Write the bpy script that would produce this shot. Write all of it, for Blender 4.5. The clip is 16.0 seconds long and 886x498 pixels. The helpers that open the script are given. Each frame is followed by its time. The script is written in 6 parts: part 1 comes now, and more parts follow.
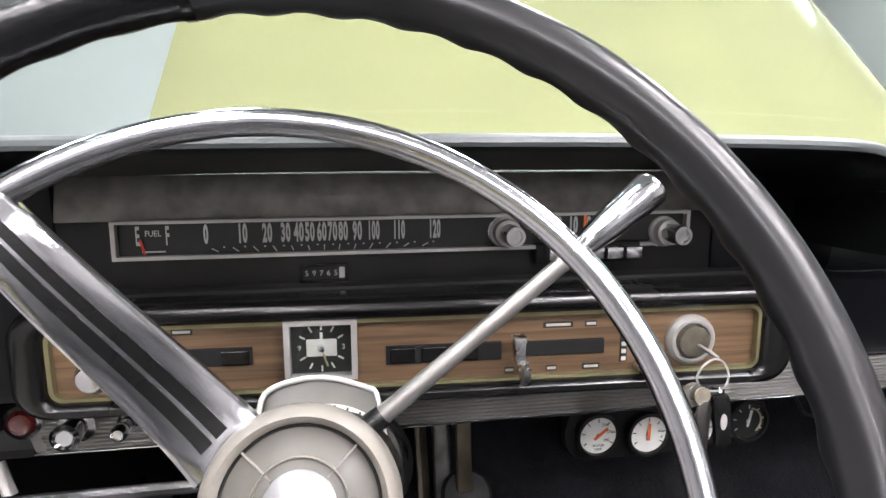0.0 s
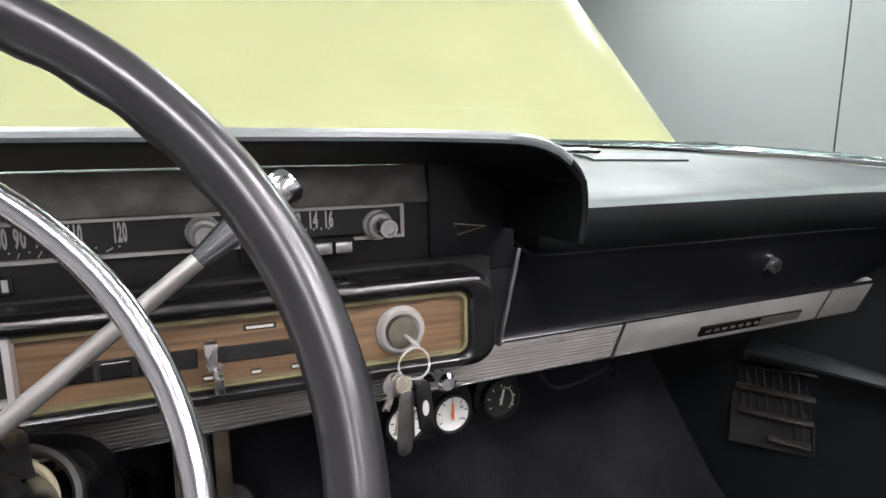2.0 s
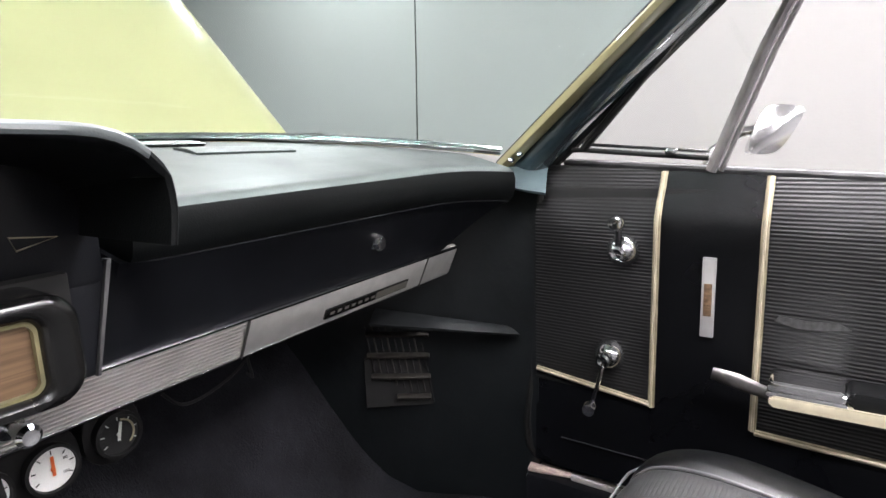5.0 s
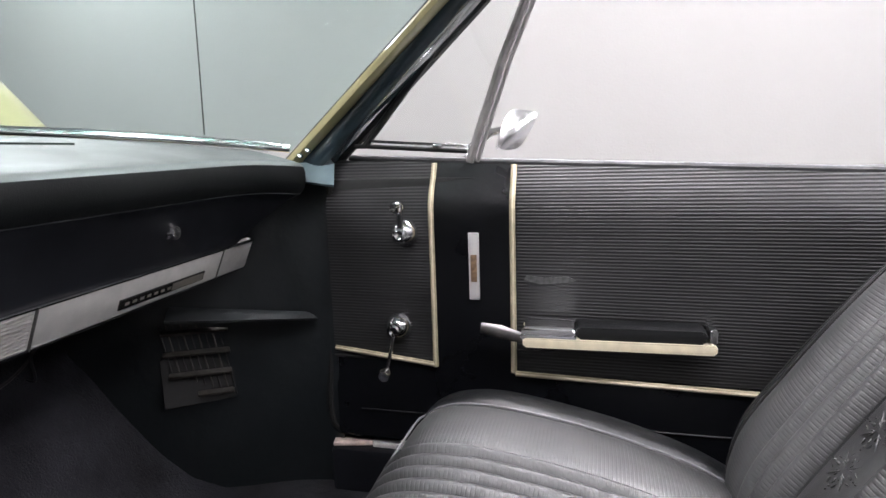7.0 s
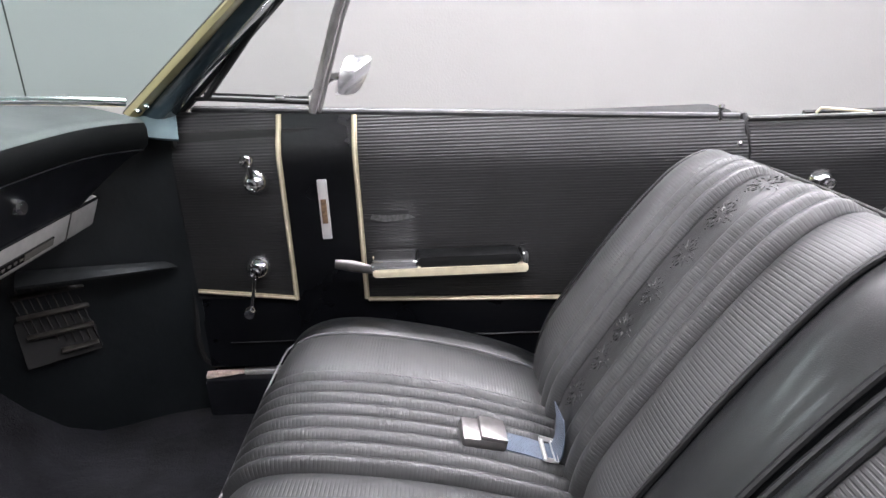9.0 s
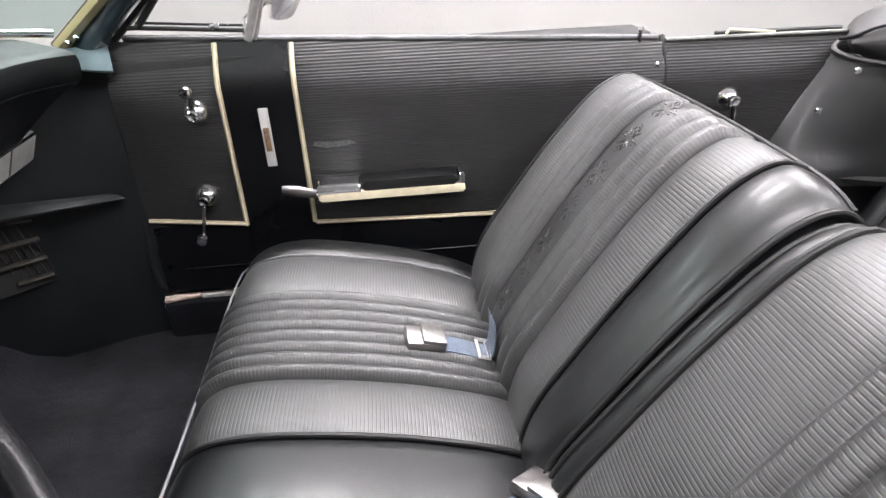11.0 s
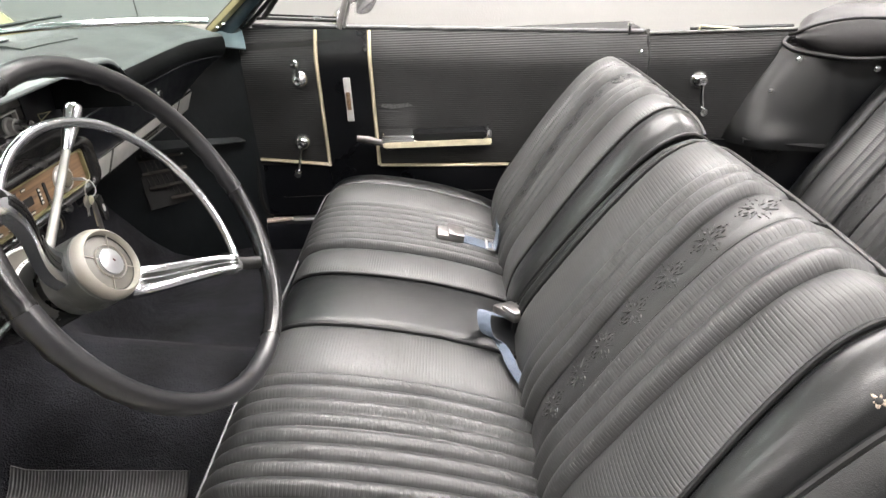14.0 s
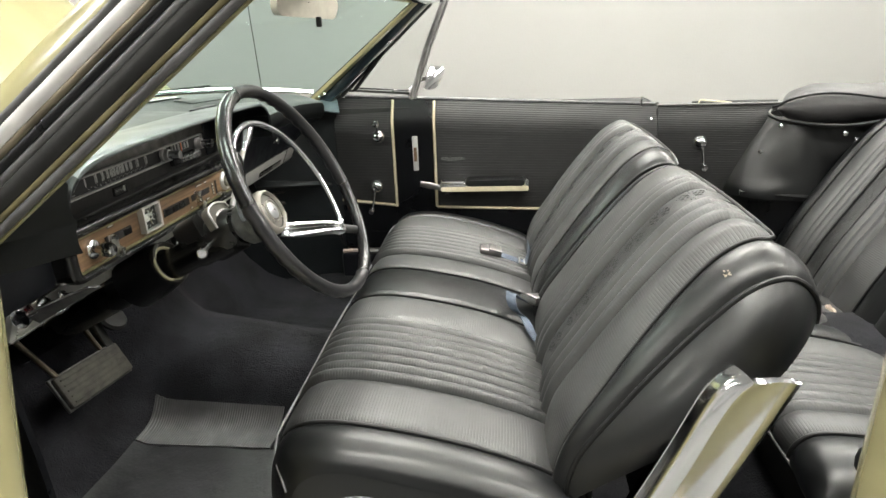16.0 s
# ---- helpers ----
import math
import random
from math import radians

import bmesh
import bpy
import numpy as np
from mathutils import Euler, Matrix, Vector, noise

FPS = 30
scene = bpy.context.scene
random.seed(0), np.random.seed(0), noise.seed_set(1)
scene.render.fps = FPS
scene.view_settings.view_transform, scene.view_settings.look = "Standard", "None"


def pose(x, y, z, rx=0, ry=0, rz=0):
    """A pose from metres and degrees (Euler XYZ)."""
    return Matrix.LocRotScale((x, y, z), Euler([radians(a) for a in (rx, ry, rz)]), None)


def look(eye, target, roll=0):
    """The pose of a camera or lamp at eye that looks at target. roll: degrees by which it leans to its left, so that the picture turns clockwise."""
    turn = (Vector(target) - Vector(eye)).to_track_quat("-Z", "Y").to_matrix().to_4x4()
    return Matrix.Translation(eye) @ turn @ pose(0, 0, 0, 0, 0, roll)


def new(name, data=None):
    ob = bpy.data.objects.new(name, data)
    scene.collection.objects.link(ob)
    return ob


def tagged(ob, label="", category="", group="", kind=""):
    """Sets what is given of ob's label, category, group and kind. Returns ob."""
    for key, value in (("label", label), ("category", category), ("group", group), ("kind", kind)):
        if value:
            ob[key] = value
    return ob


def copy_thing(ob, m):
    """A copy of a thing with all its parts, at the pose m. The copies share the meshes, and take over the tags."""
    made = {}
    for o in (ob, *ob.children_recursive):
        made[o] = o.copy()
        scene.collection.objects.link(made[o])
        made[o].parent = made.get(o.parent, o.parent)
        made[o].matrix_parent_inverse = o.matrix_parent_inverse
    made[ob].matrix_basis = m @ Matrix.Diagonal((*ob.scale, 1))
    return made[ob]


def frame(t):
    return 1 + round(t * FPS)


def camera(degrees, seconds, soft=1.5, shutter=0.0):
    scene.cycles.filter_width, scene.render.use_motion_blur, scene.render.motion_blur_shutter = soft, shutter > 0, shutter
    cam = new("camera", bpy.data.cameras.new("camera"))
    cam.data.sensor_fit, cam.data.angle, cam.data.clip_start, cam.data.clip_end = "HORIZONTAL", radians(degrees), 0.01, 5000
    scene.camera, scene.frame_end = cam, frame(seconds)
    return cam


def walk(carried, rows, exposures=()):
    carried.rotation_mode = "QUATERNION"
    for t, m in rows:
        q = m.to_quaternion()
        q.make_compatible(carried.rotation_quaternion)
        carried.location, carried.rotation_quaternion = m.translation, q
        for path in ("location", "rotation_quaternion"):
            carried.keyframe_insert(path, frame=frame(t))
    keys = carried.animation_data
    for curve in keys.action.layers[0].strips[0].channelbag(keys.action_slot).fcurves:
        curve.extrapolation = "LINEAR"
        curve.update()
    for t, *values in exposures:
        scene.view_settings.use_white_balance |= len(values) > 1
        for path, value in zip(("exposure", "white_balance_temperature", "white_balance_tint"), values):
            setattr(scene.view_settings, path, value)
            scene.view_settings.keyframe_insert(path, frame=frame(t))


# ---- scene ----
cam = camera(73.2, 16.0)
PATH = [
    (0, (-0.341, 0.045, 1.064), (-0.191, 2.014, 0.752), -0.2),
    (0.5, (-0.299, 0.045, 1.064), (-0.067, 2.005, 0.739), -0.3),
    (1, (-0.266, 0.041, 1.059), (0.085, 1.985, 0.749), -0.6),
    (1.5, (-0.234, 0.039, 1.058), (0.254, 1.952, 0.741), -0.7),
    (2, (-0.213, 0.031, 1.062), (0.412, 1.902, 0.733), -0.8),
    (2.5, (-0.199, 0.027, 1.056), (0.576, 1.841, 0.725), -1.1),
    (3, (-0.191, 0.036, 1.056), (0.747, 1.768, 0.707), -1.0),
    (3.5, (-0.18, 0.029, 1.05), (0.905, 1.673, 0.702), -1.4),
    (4, (-0.175, 0.04, 1.055), (1.069, 1.565, 0.7), -1.7),
    (4.5, (-0.169, 0.044, 1.054), (1.238, 1.418, 0.689), -1.9),
    (5, (-0.176, 0.03, 1.057), (1.381, 1.228, 0.681), -2.1),
    (5.2, (-0.182, 0.023, 1.061), (1.43, 1.144, 0.679), -2.2),
    (7.3, (-0.291, -0.026, 1.018), (1.606, 0.47, 0.624), -2.3),
    (7.5, (-0.3, -0.007, 1.033), (1.604, 0.419, 0.594), -2.5),
    (8, (-0.35, -0.009, 1.054), (1.566, 0.287, 0.563), -2.1),
    (8.5, (-0.383, -0.043, 1.108), (1.522, 0.154, 0.529), -2.3),
    (9, (-0.396, -0.057, 1.134), (1.479, 0.047, 0.445), -2.3),
    (9.5, (-0.386, -0.057, 1.156), (1.445, -0.03, 0.354), -2.3),
    (9.7, (-0.373, -0.06, 1.152), (1.446, -0.05, 0.322), -2.4),
    (11.8, (-0.582, -0.086, 1.207), (1.152, -0.143, 0.212), -2.4),
    (12, (-0.611, -0.089, 1.21), (1.123, -0.14, 0.215), -2.4),
    (12.5, (-0.691, -0.084, 1.222), (1.044, -0.113, 0.226), -2.5),
    (13, (-0.776, -0.08, 1.222), (0.96, -0.071, 0.229), -2.4),
    (13.5, (-0.856, -0.116, 1.239), (0.882, -0.044, 0.252), -2.5),
    (14, (-0.945, -0.15, 1.243), (0.802, -0.005, 0.28), -2.6),
    (14.5, (-1.078, -0.188, 1.264), (0.683, 0.026, 0.34), -2.4),
    (15, (-1.185, -0.198, 1.264), (0.602, 0.072, 0.406), -2.4),
    (15.2, (-1.24, -0.218, 1.272), (0.554, 0.073, 0.436), -2.3),
    (15.5, (-1.302, -0.206, 1.247), (0.517, 0.099, 0.473), -2.3),
    (16, (-1.374, -0.211, 1.218), (0.476, 0.109, 0.531), -2.3),
]
CAR_TURN = pose(0, 0, 0, 0, 0, -3.5)
walk(cam, [(t, CAR_TURN @ look(eye, target, roll)) for t, eye, target, roll in PATH],
     exposures=[(0.0, 0.36, 6500, 12), (5.2, 0.38, 6450, 12), (8.0, 0.13, 6300, 13), (9.5, 0.32, 6280, 13), (12.0, 0.60, 6700, 10), (14.5, 0.52, 6850, 7), (16.0, 0.22, 6950, 1)])
# ---- light ----
world = bpy.data.worlds.new("world")
scene.world = world
world.use_nodes = True
world.node_tree.nodes["Background"].inputs[0].default_value = (0.9, 0.95, 1.0, 1)
world.node_tree.nodes["Background"].inputs[1].default_value = 0.05
LAMP = 62.0


# ---- materials ----
def mat(name, color, rough=0.5, metal=0.0, spec=0.5, coat=0.0, grain=None, bump=None, sheen=0.0, emit=0.0, wear=None, coat_rough=None):
    """grain: (scale, amount) colour variation; bump: list of (kind, scale, depth in metres);
    wear: (scale, added roughness)."""
    m = bpy.data.materials.new(name)
    m.use_nodes = True
    nt = m.node_tree
    b = nt.nodes["Principled BSDF"]
    b.inputs["Base Color"].default_value = (*color, 1)
    b.inputs["Roughness"].default_value = rough
    b.inputs["Metallic"].default_value = metal
    b.inputs["Specular IOR Level"].default_value = spec
    b.inputs["Coat Weight"].default_value = coat
    b.inputs["Coat Roughness"].default_value = coat_rough if coat_rough else 0.06 if rough < 0.32 else 0.26
    b.inputs["Sheen Weight"].default_value = sheen
    if emit:
        b.inputs["Emission Color"].default_value = (*color, 1)
        b.inputs["Emission Strength"].default_value = emit
    tc = nt.nodes.new("ShaderNodeTexCoord")
    if grain:
        n = nt.nodes.new("ShaderNodeTexNoise")
        n.inputs["Scale"].default_value = grain[0]
        n.inputs["Detail"].default_value = 6
        nt.links.new(tc.outputs["Object"], n.inputs["Vector"])
        r = nt.nodes.new("ShaderNodeMapRange")
        r.inputs[1].default_value, r.inputs[2].default_value = 0.3, 0.7
        r.inputs[3].default_value, r.inputs[4].default_value = 1 - grain[1], 1 + grain[1]
        nt.links.new(n.outputs["Fac"], r.inputs[0])
        mx = nt.nodes.new("ShaderNodeMix")
        mx.data_type, mx.blend_type = "RGBA", "MULTIPLY"
        mx.inputs[0].default_value = 1
        mx.inputs[6].default_value = (*color, 1)
        nt.links.new(r.outputs[0], mx.inputs[7])
        nt.links.new(mx.outputs[2], b.inputs["Base Color"])
    if wear:
        n = nt.nodes.new("ShaderNodeTexNoise")
        n.inputs["Scale"].default_value = wear[0]
        n.inputs["Detail"].default_value = 8
        nt.links.new(tc.outputs["Object"], n.inputs["Vector"])
        r = nt.nodes.new("ShaderNodeMapRange")
        r.inputs[1].default_value, r.inputs[2].default_value = 0.35, 0.7
        r.inputs[3].default_value, r.inputs[4].default_value = rough, rough + wear[1]
        nt.links.new(n.outputs["Fac"], r.inputs[0])
        nt.links.new(r.outputs[0], b.inputs["Roughness"])
    last = None
    for kind, scale, depth in bump or ():
        if kind in ("ribs_v", "grooves_v", "ribs_z", "ribs_y", "ribs_x"):
            w = nt.nodes.new("ShaderNodeTexWave")
            w.wave_type, w.wave_profile = "BANDS", "SIN"
            w.bands_direction = {"ribs_v": "Y", "grooves_v": "Y", "ribs_z": "Z", "ribs_y": "Y", "ribs_x": "X"}[kind]
            # one band every 0.314 / scale units
            w.inputs["Scale"].default_value = math.pi / 10 / scale
            w.inputs["Distortion"].default_value = 0
            nt.links.new(tc.outputs["UV" if kind in ("ribs_v", "grooves_v") else "Object"], w.inputs["Vector"])
            out = w.outputs["Fac"]
            if kind == "grooves_v":
                # flat faces between narrow grooves
                r = nt.nodes.new("ShaderNodeMapRange")
                r.inputs[1].default_value, r.inputs[2].default_value = 0.0, 0.42
                nt.links.new(out, r.inputs[0])
                out = r.outputs[0]
        elif kind == "cells":
            w = nt.nodes.new("ShaderNodeTexVoronoi")
            w.inputs["Scale"].default_value = scale
            nt.links.new(tc.outputs["Object"], w.inputs["Vector"])
            out = w.outputs["Distance"]
        else:
            w = nt.nodes.new("ShaderNodeTexNoise")
            w.inputs["Scale"].default_value = scale
            w.inputs["Detail"].default_value = 4
            nt.links.new(tc.outputs["Object"], w.inputs["Vector"])
            out = w.outputs["Fac"]
        p = nt.nodes.new("ShaderNodeBump")
        p.inputs["Distance"].default_value = depth
        p.inputs["Strength"].default_value = 1.0
        nt.links.new(out, p.inputs["Height"])
        if last:
            nt.links.new(last.outputs[0], p.inputs["Normal"])
        last = p
    if last:
        nt.links.new(last.outputs[0], b.inputs["Normal"])
    return m


def wood_mat(name):
    m = mat(name, (0.2, 0.1, 0.045), 0.42)
    nt = m.node_tree
    tc, mp = nt.nodes.new("ShaderNodeTexCoord"), nt.nodes.new("ShaderNodeMapping")
    mp.inputs["Scale"].default_value = (6, 60, 170)
    n = nt.nodes.new("ShaderNodeTexNoise")
    n.inputs["Scale"].default_value, n.inputs["Detail"].default_value, n.inputs["Distortion"].default_value = 1.0, 8, 0.6
    r = nt.nodes.new("ShaderNodeValToRGB")
    r.color_ramp.elements[0].position, r.color_ramp.elements[0].color = 0.3, (0.080, 0.048, 0.026, 1)
    r.color_ramp.elements[1].position, r.color_ramp.elements[1].color = 0.68, (0.205, 0.128, 0.072, 1)
    nt.links.new(tc.outputs["Object"], mp.inputs[0])
    nt.links.new(mp.outputs[0], n.inputs["Vector"])
    nt.links.new(n.outputs["Fac"], r.inputs[0])
    nt.links.new(r.outputs[0], nt.nodes["Principled BSDF"].inputs["Base Color"])
    return m


def glass_mat(name, tint, gloss=1.0):
    m = bpy.data.materials.new(name)
    m.use_nodes = True
    nt = m.node_tree
    nt.nodes.clear()
    o, mx = nt.nodes.new("ShaderNodeOutputMaterial"), nt.nodes.new("ShaderNodeMixShader")
    t, g, f = nt.nodes.new("ShaderNodeBsdfTransparent"), nt.nodes.new("ShaderNodeBsdfGlossy"), nt.nodes.new("ShaderNodeLayerWeight")
    t.inputs[0].default_value = (*tint, 1)
    g.inputs["Roughness"].default_value = 0.01
    f.inputs[0].default_value = 0.5
    p = nt.nodes.new("ShaderNodeMath")
    p.operation = "POWER"
    p.inputs[1].default_value = 4.0
    nt.links.new(f.outputs["Facing"], p.inputs[0])
    s = nt.nodes.new("ShaderNodeMath")
    s.operation = "MULTIPLY_ADD"
    s.inputs[1].default_value, s.inputs[2].default_value = 0.7 * gloss, 0.04 * gloss
    nt.links.new(p.outputs[0], s.inputs[0])
    nt.links.new(s.outputs[0], mx.inputs[0])
    nt.links.new(t.outputs[0], mx.inputs[1])
    nt.links.new(g.outputs[0], mx.inputs[2])
    nt.links.new(mx.outputs[0], o.inputs[0])
    return m


VINYL = mat("black_vinyl", (0.005, 0.0055, 0.006), 0.28, spec=0.40, coat=0.14, grain=(9, 0.25), bump=[("cells", 900, 0.0002), ("noise", 14, 0.0015)], wear=(9, 0.16), coat_rough=0.18)
RIBBED = mat("ribbed_black_vinyl", (0.0125, 0.0130, 0.0132), 0.50, spec=0.8, coat=0.15, grain=(9, 0.25), bump=[("grooves_v", 0.0054, 0.00033), ("noise", 9, 0.0007)], wear=(8, 0.16), coat_rough=0.33)
DOOR_VINYL = mat("door_ribbed_vinyl", (0.010, 0.010, 0.0105), 0.42, spec=0.43, grain=(12, 0.3), bump=[("ribs_z", 0.0060, 0.0008), ("noise", 5, 0.002)], wear=(9, 0.12))
DOOR_PLAIN = mat("door_plain_vinyl", (0.0030, 0.0033, 0.0042), 0.26, spec=0.22, grain=(8, 0.25), bump=[("cells", 800, 0.0002), ("noise", 20, 0.002)], wear=(9, 0.15))
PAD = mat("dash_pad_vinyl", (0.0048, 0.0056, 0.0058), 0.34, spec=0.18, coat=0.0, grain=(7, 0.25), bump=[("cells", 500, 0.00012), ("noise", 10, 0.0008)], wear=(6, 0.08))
DASH_PAINT = mat("dash_black_paint", (0.0066, 0.0072, 0.009), 0.28, spec=0.28, grain=(14, 0.3), bump=[("noise", 500, 0.00015)], wear=(30, 0.12))
DASH_GLOSS = mat("dash_gloss_plastic", (0.006, 0.006, 0.006), 0.22, spec=0.55, grain=(30, 0.3), wear=(9, 0.08))
BRUSHED = mat("brushed_dark_metal", (0.26, 0.252, 0.238), 0.42, metal=0.85, grain=(40, 0.3), bump=[("ribs_x", 0.0012, 0.00005)], wear=(60, 0.15))
PANEL = mat("instrument_black", (0.011, 0.0105, 0.010), 0.40, grain=(80, 0.2), wear=(50, 0.15))
WOOD = wood_mat("walnut_applique")
CHROME = mat("chrome", (0.72, 0.72, 0.73), 0.1, metal=1.0, wear=(60, 0.1))
SATIN = mat("satin_aluminium", (0.50, 0.49, 0.475), 0.36, metal=0.35, grain=(30, 0.08), wear=(120, 0.12))
PITTED = mat("pitted_chrome", (0.6, 0.59, 0.57), 0.22, metal=1.0, grain=(150, 0.25), bump=[("noise", 300, 0.0003)], wear=(90, 0.3))
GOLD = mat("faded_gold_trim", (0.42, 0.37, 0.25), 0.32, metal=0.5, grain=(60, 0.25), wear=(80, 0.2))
CREAM = mat("cream_plastic", (0.52, 0.47, 0.34), 0.4, grain=(40, 0.12), wear=(50, 0.15))
RUBBER = mat("black_rubber", (0.007, 0.007, 0.007), 0.55, spec=0.35, grain=(40, 0.3), bump=[("noise", 120, 0.0004)])
WHEEL_BLACK = mat("wheel_rim_plastic", (0.012, 0.012, 0.0135), 0.29, coat=0.15, grain=(30, 0.2), bump=[("noise", 20, 0.0002)], wear=(20, 0.08), coat_rough=0.2)
WHEEL_GRIP = mat("worn_grip_plastic", (0.007, 0.007, 0.008), 0.26, bump=[("cells", 260, 0.00015)], grain=(60, 0.3))
CARPET = mat("black_loop_carpet", (0.0108, 0.0110, 0.0134), 0.9, spec=0.10, grain=(7, 0.75), bump=[("noise", 300, 0.004), ("noise", 50, 0.003)], sheen=0.03)
MAT_RUB = mat("ribbed_heel_pad", (0.052, 0.052, 0.053), 0.42, spec=0.5, grain=(25, 0.3), bump=[("ribs_y", 0.0062, 0.0011)], wear=(15, 0.2))
YELLOW = mat("pale_yellow_paint", (0.275, 0.252, 0.138), 0.16, spec=0.4, coat=0.2, grain=(3, 0.05), bump=[("noise", 5, 0.0008)], wear=(20, 0.04))
# Near-black for hidden structure, and for the shade inside gaps and slots.
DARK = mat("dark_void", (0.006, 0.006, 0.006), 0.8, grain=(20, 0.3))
RUST = mat("bare_pinkish_metal", (0.5, 0.4, 0.35), 0.5, metal=0.2, grain=(60, 0.3), bump=[("noise", 200, 0.001)])
WHITE_FACE = mat("white_dial", (0.82, 0.82, 0.8), 0.45, grain=(50, 0.04))
BLACK_FACE = mat("black_dial", (0.012, 0.012, 0.012), 0.5, grain=(60, 0.2))
PRINT_WHITE = mat("pale_print", (0.6, 0.6, 0.57), 0.5)
PRINT_GREY = mat("grey_print", (0.48, 0.48, 0.46), 0.5)
PRINT_BLACK = mat("black_print", (0.01, 0.01, 0.01), 0.5)
RED = mat("red_needle", (0.6, 0.05, 0.02), 0.4)
ORANGE = mat("orange_needle", (0.8, 0.16, 0.04), 0.4)
REDLENS = mat("dark_red_lens", (0.09, 0.006, 0.008), 0.12, coat=1.0)
HUBGREY = mat("hub_grey_enamel", (0.105, 0.100, 0.088), 0.42, grain=(25, 0.15), wear=(40, 0.2))
KNURLED = mat("grey_knurled_metal", (0.15, 0.155, 0.15), 0.36, metal=0.5, grain=(60, 0.2), wear=(50, 0.15))
HUBSILVER = mat("hub_cream_plastic", (0.28, 0.262, 0.232), 0.3, metal=0.12, grain=(20, 0.1), wear=(40, 0.15))
CLEAR = glass_mat("clear_plastic", (0.93, 0.94, 0.93), 1.0)
WEBBING = mat("blue_grey_webbing", (0.068, 0.0884, 0.1224), 0.7, spec=0.3, grain=(80, 0.2), bump=[("ribs_v", 0.0022, 0.0006)], sheen=0.1)
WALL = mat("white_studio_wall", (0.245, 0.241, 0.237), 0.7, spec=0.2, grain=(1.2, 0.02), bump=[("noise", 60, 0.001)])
# North wall: a lighter copy of the wall white, in place of stronger light.
WALL_N = mat("lightened_white_wall", (0.46, 0.46, 0.46), 0.6, spec=0.2, grain=(1.2, 0.02), bump=[("noise", 60, 0.001)])
CEIL = mat("pale_grey_ceiling", (0.28, 0.28, 0.285), 0.8, spec=0.2, grain=(2, 0.02))
HALL = mat("pale_hall_wall", (0.40, 0.40, 0.405), 0.7, spec=0.2, grain=(1.5, 0.2))
FLOOR_M = mat("grey_epoxy_floor", (0.22, 0.22, 0.215), 0.35, grain=(2, 0.1), wear=(6, 0.15))
LIGHT_M = mat("light_diffuser", (1.0, 0.965, 0.985), 0.5, emit=LAMP)
WINDSHIELD = glass_mat("tinted_windscreen", (0.640, 0.765, 0.728), 0.25)
SIDE_GLASS = glass_mat("vent_glass", (0.93, 0.95, 0.94), 0.8)
# Even lilac-grey painted on as the door mirror's pale reflection.
MIRROR = mat("mirror_reflection_lilac", (0.42, 0.42, 0.46), 0.25, metal=0.1, grain=(30, 0.06))
# Warm pale colour put in for what the inner mirror reflects.
MIRROR_FACE = mat("mirror_reflection_beige", (0.50, 0.47, 0.40), 0.4, grain=(40, 0.1))
GREYDARK = mat("dull_grey_metal", (0.1, 0.1, 0.095), 0.45, metal=0.7, grain=(60, 0.3))
GRILLE_M = mat("rusty_dark_metal", (0.035, 0.032, 0.028), 0.5, metal=0.5, grain=(60, 0.4))
SATINVINYL = mat("pale_piping", (0.115, 0.115, 0.117), 0.35, grain=(60, 0.2))
PIPING = mat("piping_vinyl", (0.0045, 0.0047, 0.005), 0.48, spec=0.35, grain=(60, 0.3))
SCUFF = mat("pale_scuff", (0.055, 0.055, 0.055), 0.6, grain=(120, 0.5))
# Paler than the pillar trim: its reflections are put into the colour.
PILLAR_FOOT = mat("teal_paint_reflection", (0.115, 0.16, 0.17), 0.14, coat=0.8, grain=(14, 0.2))
CHANNEL = mat("brown_weathered_channel", (0.10, 0.085, 0.06), 0.35, metal=0.6, grain=(20, 0.5), bump=[("noise", 40, 0.001)], wear=(40, 0.2))
BUCKLE_M = mat("brushed_dark_chrome", (0.24, 0.23, 0.225), 0.3, metal=1.0, grain=(60, 0.15), wear=(90, 0.2))
DUSTY = mat("dusty_pedal_rubber", (0.045, 0.043, 0.036), 0.7, spec=0.3, grain=(60, 0.4), bump=[("noise", 90, 0.0006)])
WCHROME = mat("dulled_chrome", (0.58, 0.585, 0.61), 0.17, metal=1.0, grain=(20, 0.06), wear=(35, 0.05))
SOFT_CHROME = mat("worn_soft_chrome", (0.66, 0.655, 0.65), 0.23, metal=1.0, grain=(60, 0.15), wear=(50, 0.1))
SMOKY = mat("smoky_window_plastic", (0.075, 0.070, 0.058), 0.3, grain=(30, 0.25), wear=(30, 0.15))
VENT_GREY = mat("grey_brushed_post", (0.26, 0.25, 0.25), 0.42, metal=0.3, grain=(30, 0.2), wear=(40, 0.15))
SILVER = mat("silver_plastic", (0.5, 0.5, 0.49), 0.32, metal=0.25, grain=(40, 0.08))
POST = mat("grey_weathered_frame", (0.09, 0.09, 0.092), 0.4, metal=0.5, grain=(30, 0.3), wear=(40, 0.2))
KICK = mat("scuffed_kick_panel", (0.0070, 0.0086, 0.0096), 0.32, spec=0.32, grain=(8, 0.35), bump=[("noise", 20, 0.002)], wear=(12, 0.2))
# Lighter than the kick panel: the ledge's glint put into its colour.
LEDGE = mat("ledge_glint_plastic", (0.017, 0.019, 0.020), 0.42, spec=0.3, grain=(20, 0.3), wear=(30, 0.2))
FLOORMAT = mat("black_vinyl_mat", (0.018, 0.0185, 0.020), 0.36, spec=0.6, grain=(10, 0.4), bump=[("noise", 14, 0.005), ("noise", 160, 0.0006)], wear=(8, 0.2))
